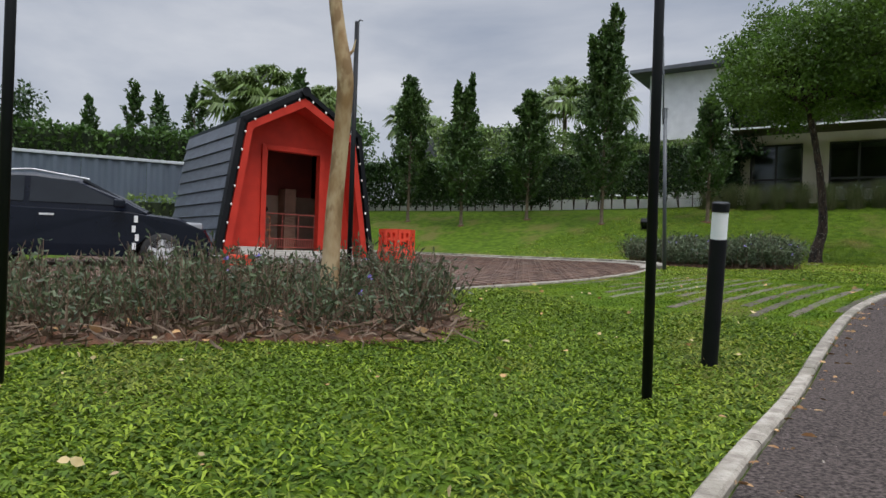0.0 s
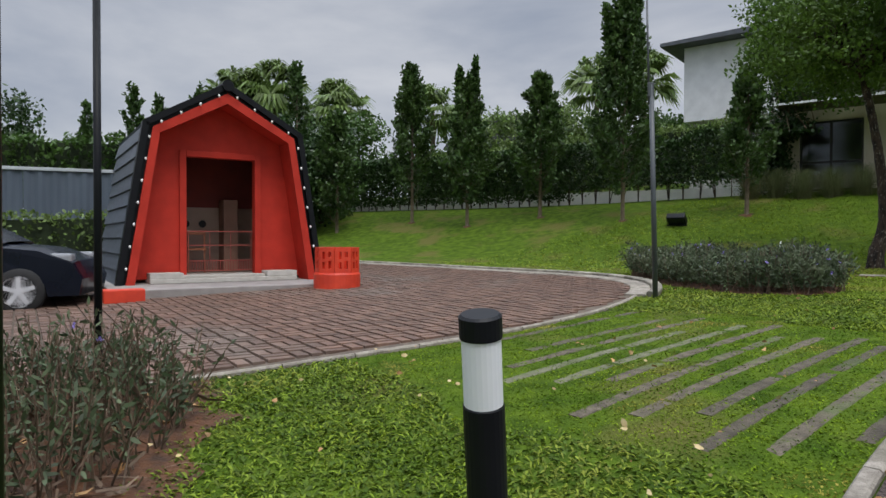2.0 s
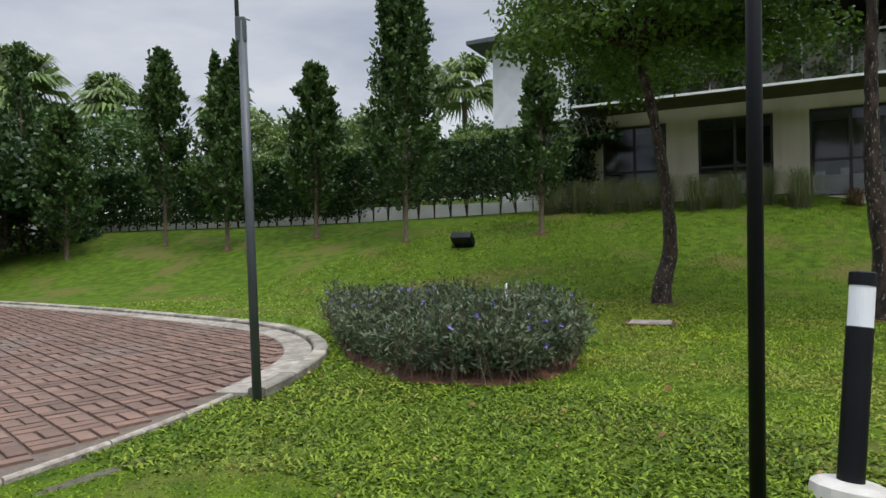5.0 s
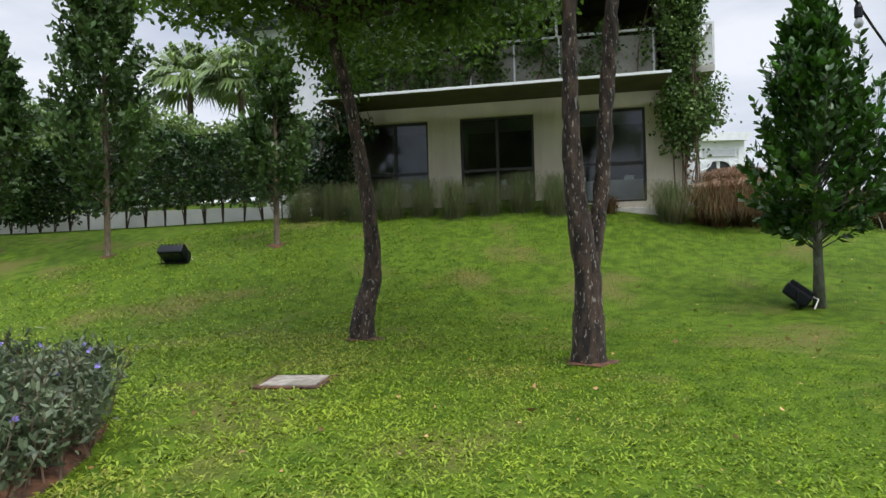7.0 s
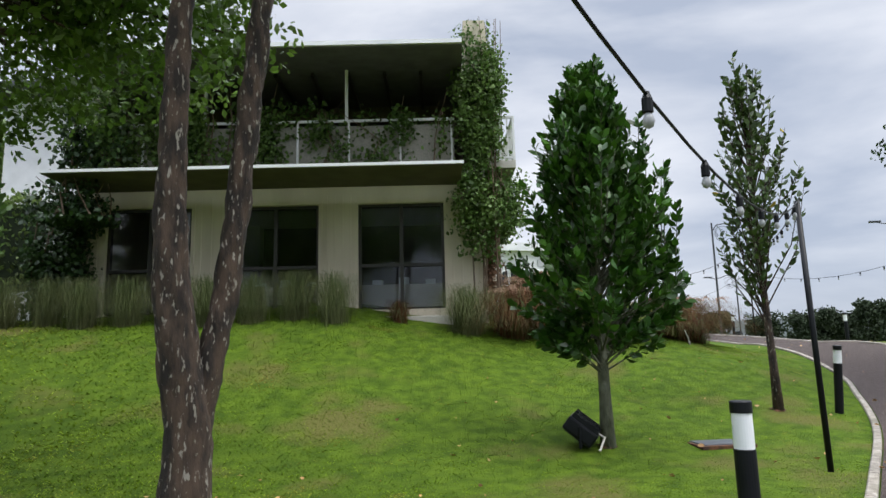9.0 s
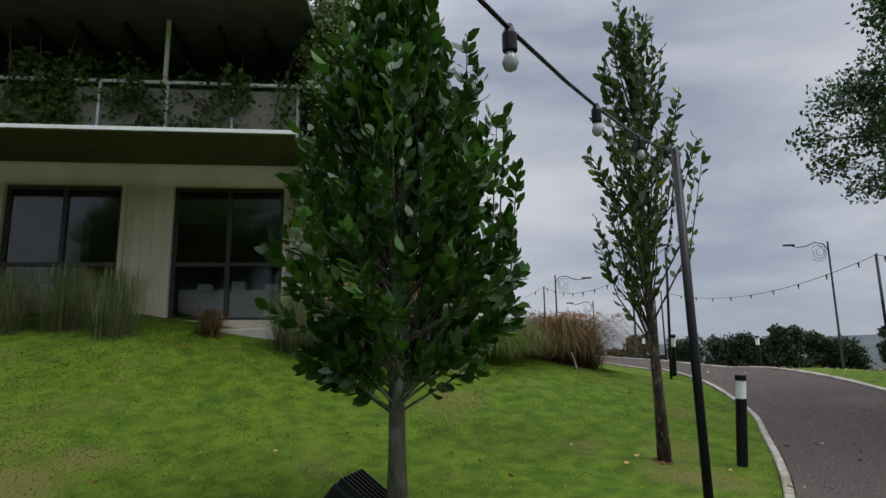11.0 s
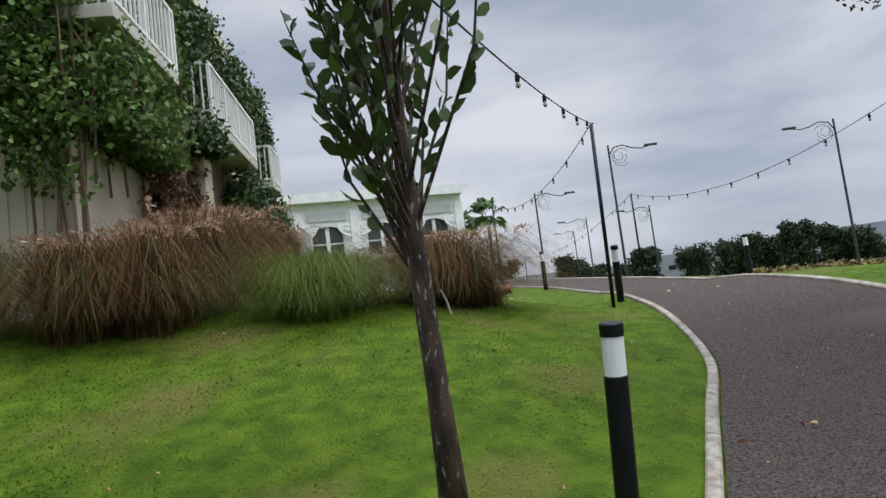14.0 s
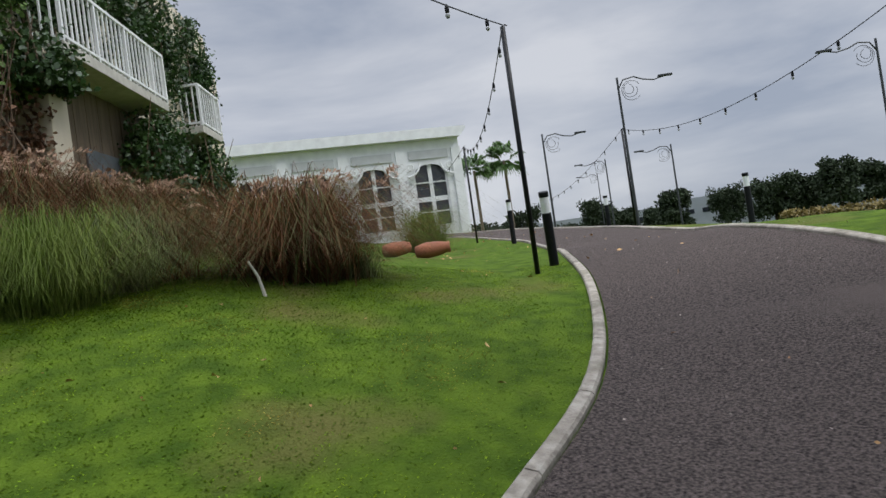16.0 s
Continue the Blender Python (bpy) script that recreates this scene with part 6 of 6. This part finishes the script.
def street_lamp(x, y, h, rz, label="tall grey street lamp with a curled ornamental arm"):
    s = thing("street_lamp", pose(x, y, gz(x, y), 0, 0, rz), label, "street lamp", "street lamps along the road")
    part("post", Geo().tube([(0, 0, -0.2), (0, 0, 1.0), (0, 0, h)], [0.085, 0.07, 0.045], 12), LAMP_BACKLIT, s)
    arm = [(0, 0, h - 0.5), (0.25, 0, h - 0.12), (0.7, 0, h - 0.05), (1.1, 0, h - 0.22), (1.55, 0, h - 0.3), (2.1, 0, h - 0.18)]
    part("arm", Geo().tube(arm, [0.03, 0.03, 0.03, 0.03, 0.028, 0.025], 8), LAMP_BACKLIT, s)
    part("lamp_head", Geo().box(1.75, 2.35, -0.09, 0.09, h - 0.22, h - 0.13, 0.02), LAMP_BACKLIT, s)
    for k in range(3):
        r = 0.42 - 0.11 * k
        c = (0.55 - 0.05 * k, 0, h - 0.62 + 0.03 * k)
        part("scroll", Geo().tube([(c[0] + r * math.cos(a), 0.02 * math.sin(5 * a), c[2] + r * math.sin(a)) for a in np.linspace(0.6 + k, 5.6 + k, 22)], [0.012] * 22, 5), LAMP_BACKLIT, s, "curled metal scroll")
    return s


street_lamp(41.8, 30.8, 9.75, -35)
street_lamp(49.5, 23.9, 9.70, 140)
street_lamp(55, 38, 7.60, 145)
street_lamp(58, 46, 8.20, 145)
street_lamp(44, 38, 8.07, -35)
street_lamp(75, 62, 9.50, 145)

# ---- far things beyond the road ----
# Dulled green: the fading of distance is mixed into the leaf colour.
FAR_LEAF = mat("far_leaf", (0.026, 0.038, 0.022), (0.046, 0.06, 0.036), rough=0.9, scale=0.5, rnd=0.35, spec=0.08)
for k in range(28):
    a = radians(14 + k * 2.55 + RNG.normal() * 0.5)
    d = RNG.uniform(74, 112)
    x, y = 19 + d * math.cos(a), 12.7 + d * math.sin(a)
    if (x - 60) ** 2 + (y - 61) ** 2 < 40 or y > x + 12:
        continue
    z = gz(x, y)
    b_ = min(1.6, z)
    round_tree(x, y, b_, 1.6 + RNG.uniform(4.4, 7.6) * (0.75 + 0.25 * math.sin(k * 1.3) ** 2), RNG.uniform(2.2, 3.4), "dark rounded tree in the distance", FAR_LEAF, 44, 130, 0.42, 0.34)
for k in range(9):
    a = radians(14 + k * 6.0)
    d = 150 + 10 * math.sin(k * 2.2)
    x, y = 19 + d * math.cos(a), 12.7 + d * math.sin(a)
    b_ = thing("building", pose(x, y, 0, 0, 0, math.degrees(a) - 90), "pale low building in the far distance", "building")
    w = RNG.uniform(7, 13)
    part("wall", Geo().box(-w, w, 0, 8, 0, RNG.uniform(6.2, 9.0)), mat("far_wall", (0.3, 0.32, 0.35), (0.24, 0.26, 0.28), scale=0.3), b_)
    for j in range(5):
        part("window", Geo().box(-w + 2 + j * w * 0.35, -w + 3.6 + j * w * 0.35, -0.1, -0.01, 4.6, 5.6), CGLASS, b_)
# pale tents and banks past the road's crest
for x, y, w, h in ((60, 41.2, 5, 1.2), (61.5, 39, 5, 1.3), (66, 41, 7, 1.5), (63, 36.5, 5, 1.1)):
    q = Geo().prism([(-w / 2, 0), (w / 2, 0), (w / 2, h * 0.35), (w * 0.2, h * 0.8), (0, h), (-w * 0.2, h * 0.8), (-w / 2, h * 0.35)], 0, 4)
    single("tent", q, WHITE, "low white canopy tent beyond the road", "tent", pose(x, y, min(1.75, gz(x, y)), 0, 0, -50))
# Leafy hedge shape stands in for an ochre grass bank.
leafy_box("hedge", "low ochre-brown grass bank beyond the road, built as a hedge", "hedge", [(60, 24), (60.5, 27), (60, 31), (59, 33.8)], 1.4, 0.0, 2.3, 8000, 0.22, mat("ochre_leaf", (0.16, 0.125, 0.035), (0.22, 0.165, 0.05), rough=0.7, scale=1, rnd=0.3), core=True)
pk = thing("car", pose(52.0, 22.6, gz(52.0, 22.6), 0, 0, 70), "silver-white car parked below the road edge", "car")
WPAINT = mat("silver_white_paint", (0.6, 0.62, 0.64), (0.55, 0.57, 0.6), rough=0.25, scale=2)
part("body", car_shell(LOWER, 0.84, 0.1, LV), WPAINT, pk)
part("cabin", car_shell(UPPER, 0.8, 0.22, LV), CGLASS, pk)
part("roof", Geo().box(-2.8, -1.2, -0.58, 0.58, 1.49, 1.55, 0.02), WPAINT, pk)
for x in (0.0, -2.56):
    for sy in (-1, 1):
        q = Geo().lathe([(0.18, -0.1), (0.31, -0.1), (0.31, 0.1), (0.18, 0.1)], 18)
        wm = Matrix.Translation((x, sy * 0.76, 0.31)) @ Matrix.Rotation(math.pi / 2, 4, "X")
        q.v = [tuple(wm @ Vector(v)) for v in q.v]
        part("wheel", q, TYRE, pk)

# ---- paving sleepers in the lawn ----
SLEEPER = mat("weathered_sleeper", (0.05, 0.042, 0.028), (0.11, 0.092, 0.066), rough=0.95, scale=14, bump=0.5, c3=(0.065, 0.1, 0.022), s3=2.6, t3=(0.56, 0.72), rnd=0.25)
SLEEPER_PALE = mat("bleached_sleeper", (0.15, 0.15, 0.095), (0.09, 0.1, 0.05), rough=0.95, scale=12, bump=0.4, c3=(0.07, 0.1, 0.025), s3=3.5, t3=(0.56, 0.72))
ca = math.sqrt(0.5)
SLEEPERS = ((-5.02, 6.9, 9.3), (-4.66, 7.0, 9.5), (-4.15, 7.0, 9.1), (-3.88, 6.5, 9.33), (-3.64, 6.2, 8.5), (-3.37, 6.4, 9.1), (-3.13, 6.69, 9.3), (-2.88, 6.0, 8.75), (-2.63, 6.23, 8.94), (-2.36, 6.49, 9.06), (-2.14, 6.05, 8.8), (-1.87, 6.2, 8.6), (-1.6, 6.6, 8.5))
for k, (pp, s0, s1) in enumerate(SLEEPERS):
    pale = k in (4, 5)
    n_ = 8
    q = Geo()
    for i in range(n_ + 1):
        s = s0 + (s1 - s0) * i / n_
        for o, dz in ((-0.048, -0.06), (-0.048, -0.003), (-0.04, 0.003), (0.04, 0.003), (0.048, -0.003), (0.048, -0.06)):
            x, y = (s + pp + o) * ca, (s - pp - o) * ca
            q.v.append((x, y, gz(x, y) + dz + 0.004 * math.sin(i * 2.7 + k)))
    for i in range(n_):
        for j in range(5):
            b_ = i * 6 + j
            q.f.append((b_, b_ + 1, b_ + 7, b_ + 6))
    q.f += [(5, 4, 3, 2, 1, 0), tuple(n_ * 6 + j for j in range(6))]
    single("paving_sleeper", q, SLEEPER_PALE if pale else SLEEPER, "pale bleached concrete sleeper sunk in the lawn" if pale else "weathered grey sleeper sunk in the lawn, partly overgrown", "sleeper", group="sleepers across the lawn")


def sleeper_dist(x, y):
    """Whether a place lies on a sleeper."""
    pp, s = (x - y) * ca, (x + y) * ca
    hit = np.zeros(np.shape(x), bool)
    for c_, s0, s1 in SLEEPERS:
        hit |= (np.abs(pp - c_) < 0.055) & (s > s0) & (s < s1)
    return hit


def mown(x, y):
    """The closely cut patch that the sleepers lie in, with a wavering edge."""
    pp, s = (x - y) * ca, (x + y) * ca
    wob = 0.16 * np.sin(x * 3.3) + 0.12 * np.sin(y * 4.7 + 1)
    return (pp > -5.6 + wob) & (pp < -1.4 + wob) & (s > 5.75 + wob) & (s < 9.45 + wob)


# ---- fallen leaves ----
q_n = 640
c = RNG.integers(0, 170, q_n)
kp = KERB[c] + KLEFT[c] * RNG.uniform(-1.2, 5.0, q_n)[:, None]
keep = ~inside(kp[:, 0], kp[:, 1], court_poly)
kp = kp[keep]
P = np.column_stack((kp, height(kp[:, 0], kp[:, 1]) + 0.045))
D = np.column_stack((RNG.normal(size=(len(kp), 2)), RNG.normal(size=len(kp)) * 0.12))
sz = 0.02 + 0.06 * RNG.random(len(kp)) ** 2.2
single("fallen_leaves", quads_mesh("fallen_leaves", leaf_verts(P, D, sz, sz * 0.55), 6, LITTER), None, "scattered dry brown leaves on lawn and road", "leaves", kind="stuff")
kq = bed_points(BED, 260)
P = np.column_stack((kq, height(kq[:, 0], kq[:, 1]) + 0.07))
sz = RNG.uniform(0.05, 0.11, len(kq))
single("fallen_leaves", quads_mesh("fallen_leaves", leaf_verts(P, np.column_stack((RNG.normal(size=(len(kq), 2)), RNG.normal(size=len(kq)) * 0.3)), sz, sz * 0.5), 6, LITTER), None, "dry leaves lying on the soil bed", "leaves", kind="stuff")

# ---- twigs and litter on the soil bed, grit on the road ----
kt = bed_points(BED, 700)
kt = np.vstack((kt, bed_points([(0.3, 5.4), (0.05, 4.3), (-1.0, 4.1), (-2.6, 3.85), (-4.5, 3.4), (-4.4, 3.9), (-2.5, 4.5), (-1.0, 4.8), (-0.3, 5.0)], 500)))
n_t = len(kt)
P = np.column_stack((kt, height(kt[:, 0], kt[:, 1]) + RNG.uniform(0.04, 0.12, n_t)))
a = RNG.random(n_t) * 2 * math.pi
D = np.column_stack((np.cos(a), np.sin(a), RNG.normal(size=n_t) * 0.25)) * RNG.uniform(0.06, 0.28, n_t)[:, None]
S = np.column_stack((-np.sin(a), np.cos(a), RNG.normal(size=n_t))) * 0.005
M_ = P + D * 0.5 + RNG.normal(size=(n_t, 3)) * 0.02
V = np.concatenate((np.stack((P - S, P + S, M_ + S, M_ - S), 1), np.stack((M_ - S, M_ + S, P + D + S * 0.5, P + D - S * 0.5), 1))).reshape(-1, 3)
single("twig_litter", quads_mesh("twig_litter", V, 4, TWIG), None, "tangle of dry brown twigs lying on the soil bed", "twigs", kind="stuff")
gi = RNG.integers(0, len(KERB) - 1, 2600)
gp = KERB[gi] - KLEFT[gi] * (0.05 + 3.4 * RNG.random(2600) ** 1.6)[:, None] + RNG.normal(size=(2600, 2)) * 0.1
gs = 0.006 + 0.016 * RNG.random(2600) ** 3
P = np.column_stack((gp, height(gp[:, 0], gp[:, 1]) + 0.024))
single("grit", quads_mesh("grit", kite_verts(P, np.column_stack((RNG.normal(size=(2600, 2)), RNG.normal(size=2600) * 0.15)), gs, gs), 4, mat("pale_grit", (0.3, 0.26, 0.22), (0.18, 0.15, 0.13), rough=0.9, scale=30, rnd=0.4)), None, "loose pale grit and crumbs on the asphalt", "grit", kind="stuff")

# ---- cracks in the asphalt ----
for s0, o0, ln, sw in ((6, 0.5, 26, 1.0), (16, 1.1, 18, -0.8), (9, 1.5, 20, 0.6)):
    q = Geo()
    for k in range(ln):
        i = s0 + k
        p = KERB[i] - KLEFT[i] * (o0 + 0.012 * sw * k + 0.05 * math.sin(k * 1.9) + 0.03 * RNG.normal())
        w = KLEFT[i] * (0.004 + 0.004 * RNG.random())
        for c in (p - w, p + w):
            q.v.append((c[0], c[1], gz(c[0], c[1]) + 0.024))
        if k:
            b_ = 2 * k
            q.f.append((b_ - 2, b_ - 1, b_ + 1, b_))
    single("crack", q, mat("crack_dirt", (0.012, 0.01, 0.009), (0.02, 0.017, 0.015), rough=1.0, scale=20), "thin dark crack in the asphalt", "crack", kind="structure")

# ---- grass blades ----
seg = np.concatenate(([0], np.cumsum(np.linalg.norm(np.diff(KERB, axis=0), axis=1))))


def blades(name, n, lo, hi, s0, s1, length, width, label, material=None):
    """Blades on the lawn between two distances from the kerb."""
    s = RNG.uniform(s0, s1, n)
    o = RNG.uniform(lo, hi, n)
    i = np.searchsorted(seg, s) - 1
    i = np.clip(i, 0, len(KERB) - 2)
    f = ((s - seg[i]) / (seg[i + 1] - seg[i]))[:, None]
    p = KERB[i] * (1 - f) + KERB[i + 1] * f
    l = KLEFT[i] * (1 - f) + KLEFT[i + 1] * f
    p = p + l * o[:, None]
    ok = ~inside(p[:, 0], p[:, 1], court_poly) & ~inside(p[:, 0], p[:, 1], BED) & ~inside(p[:, 0], p[:, 1], SHRUB)
    far_side = np.clip(0.3 + 0.5 * ((p[:, 0] - p[:, 1]) * ca + 4.3) / 2.2, 0.25, 0.85) - 0.25 * np.sin(p[:, 0] * 7.3) * np.sin(p[:, 1] * 5.9)
    ok &= ~(sleeper_dist(p[:, 0], p[:, 1]) & (RNG.random(n) < 0.8 * far_side))
    ok &= ~((np.abs(p[:, 0] - 7.95) < 0.27) & (np.abs(p[:, 1] - 13.75) < 0.27))
    ok &= RNG.random(n) < 0.45 + 0.55 * (0.5 + 0.5 * np.sin(p[:, 0] * 3.1 + 1.3 * np.sin(p[:, 1] * 2.3)) * np.cos(p[:, 1] * 2.7))
    p = p[ok]
    n = len(p)
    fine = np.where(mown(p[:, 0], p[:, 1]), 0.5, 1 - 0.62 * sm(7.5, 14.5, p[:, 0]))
    P = np.column_stack((p, height(p[:, 0], p[:, 1]) - 0.004))
    a = RNG.random(n) * 2 * math.pi
    up = RNG.uniform(0.25, 1.1, n)
    D = unit(np.column_stack((np.cos(a), np.sin(a), up)))
    S = np.column_stack((-np.sin(a), np.cos(a), RNG.normal(size=n) * 0.3))
    L = (length * RNG.uniform(0.55, 1.25, n) * fine)[:, None]
    W = (width * RNG.uniform(0.7, 1.2, n) * (0.45 + 0.55 * fine))[:, None]
    bend = np.column_stack((np.zeros(n), np.zeros(n), -0.25 * L[:, 0]))
    V = np.stack((P, P + D * L * 0.55 + S * W * 0.5, P + D * L + bend, P + D * L * 0.55 - S * W * 0.5), 1).reshape(-1, 3)
    V = V.reshape(n, 4, 3)
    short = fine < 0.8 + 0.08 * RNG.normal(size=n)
    if (~short).any():
        single(name, quads_mesh(name, V[~short].reshape(-1, 3), 4, material or BLADE), None, label, "grass", kind="stuff")
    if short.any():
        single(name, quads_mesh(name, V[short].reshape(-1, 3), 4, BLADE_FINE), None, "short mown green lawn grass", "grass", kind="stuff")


SL = "coarse bright green lawn grass blades"
end_s = float(seg[np.argmin(np.abs(KERB[:, 0] - 24.5))])
blades("grass", 270000, 0.06, 3.4, 1.5, end_s, 0.06, 0.012, SL)
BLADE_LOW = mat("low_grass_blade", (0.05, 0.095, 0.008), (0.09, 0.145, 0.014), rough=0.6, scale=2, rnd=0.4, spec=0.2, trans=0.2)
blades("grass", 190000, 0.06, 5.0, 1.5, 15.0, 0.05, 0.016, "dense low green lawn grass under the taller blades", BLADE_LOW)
blades("grass", 190000, 3.2, 7.5, 1.5, end_s, 0.075, 0.015, SL)
blades("grass", 80000, 7.0, 14.0, 3.0, end_s - 2, 0.09, 0.022, SL)

# ---- brick pavers, laid last ----
ang = radians(38)
ux, uy = np.array([math.cos(ang), math.sin(ang)]), np.array([-math.sin(ang), math.cos(ang)])
PW, PL = 0.115, 0.235
near, rest = [], Geo()
unit_q = Geo().box(-PL / 2 + 0.006, PL / 2 - 0.006, -PW / 2 + 0.006, PW / 2 - 0.006, -0.02, 0.03, 0.0)
top_v = [(x * (0.965 if z > 0 else 1), y * (0.94 if z > 0 else 1), z) for x, y, z in unit_q.v]
side_v = [(x, y, min(z, 0.022)) for x, y, z in unit_q.v]
paver = Geo()
paver.v = [tuple(v) for v in top_v]
paver.f = unit_q.f
paver_mesh = paver.mesh("paver", BRICK)
court_c = np.array([-1.0, 12.0])
pavers = []
for i in range(-60, 60):
    for j in range(-75, 75):
        for flip in (0, 1):
            # basket weave: pairs turned by a quarter
            cx, cy = i * 0.24, j * 0.24
            turn = (i + j) % 2
            if turn:
                px_, py_ = cx, cy + (flip - 0.5) * 0.12
            else:
                px_, py_ = cx + (flip - 0.5) * 0.12, cy
            w_ = court_c + ux * px_ + uy * py_
            pavers.append((w_[0], w_[1], ang + (0 if turn else math.pi / 2)))
pv = np.array(pavers)
hut_in = HUT.inverted()
keep = inside(pv[:, 0], pv[:, 1], [tuple(np.array(cc) + (np.array(p) - cc) * 0.985) for p in COURT]) & (pv[:, 0] > -7.5)
pv = pv[keep]
loc = np.array([(hut_in @ Vector((x, y, 0)))[:2] for x, y, a in pv])
pv = pv[~((np.abs(loc[:, 0] - 0.02) < 2.03) & (loc[:, 1] > -1.68) & (loc[:, 1] < 3.15))]
d2 = np.hypot(pv[:, 0] - 2.2, pv[:, 1] - 9.6)
order = np.argsort(d2)
for k in order[:300]:
    x, y, a = pv[k]
    ob = new("paver", paver_mesh)
    ob.parent = court
    ob.matrix_world = pose(x, y, gz(x, y) + 0.003 + 0.003 * RNG.random(), RNG.normal() * 0.4, RNG.normal() * 0.4, math.degrees(a))
base_v = np.array(paver.v)
for k in order[300:]:
    x, y, a = pv[k]
    c_, s_ = math.cos(a), math.sin(a)
    z = gz(x, y) + 0.003 + 0.003 * RNG.random()
    rest.add([(x + vx * c_ - vy * s_, y + vx * s_ + vy * c_, z + vz) for vx, vy, vz in base_v], paver.f)
part("pavers", rest, BRICK, court, "basket-weave brick pavers", kind="stuff")

# ---- pale leaves on the lawn where the walk begins, brown ones gathered along the kerb ----
LITTER_PALE = mat("pale_fallen_leaf", (0.36, 0.26, 0.12), (0.46, 0.38, 0.2), rough=0.75, scale=20, rnd=0.35)
near = np.flatnonzero(KERB.sum(1) < 10.0)
c = RNG.choice(near, 130)
kp = KERB[c] + KLEFT[c] * RNG.uniform(0.2, 4.2, 130)[:, None]
kp = kp[~inside(kp[:, 0], kp[:, 1], court_poly)]
P = np.column_stack((kp, height(kp[:, 0], kp[:, 1]) + 0.075))
D = np.column_stack((RNG.normal(size=(len(kp), 2)), RNG.normal(size=len(kp)) * 0.15))
sz = 0.022 + 0.035 * RNG.random(len(kp))
single("fallen_leaves", quads_mesh("fallen_leaves", leaf_verts(P, D, sz, sz * 0.6, 0.12), 6, LITTER_PALE), None, "pale dry leaves scattered on the creeping lawn", "leaves", kind="stuff")
c = RNG.choice(near, 160)
kp = KERB[c] - KLEFT[c] * (0.03 + np.abs(RNG.normal(0, 0.1, 160)))[:, None]
P = np.column_stack((kp, height(kp[:, 0], kp[:, 1]) + 0.022))
D = np.column_stack((RNG.normal(size=(160, 2)), RNG.normal(size=160) * 0.1))
sz = 0.02 + 0.04 * RNG.random(160)
single("fallen_leaves", quads_mesh("fallen_leaves", leaf_verts(P, D, sz, sz * 0.5, 0.12), 6, LITTER), None, "brown leaf litter gathered along the road kerb", "leaves", kind="stuff")
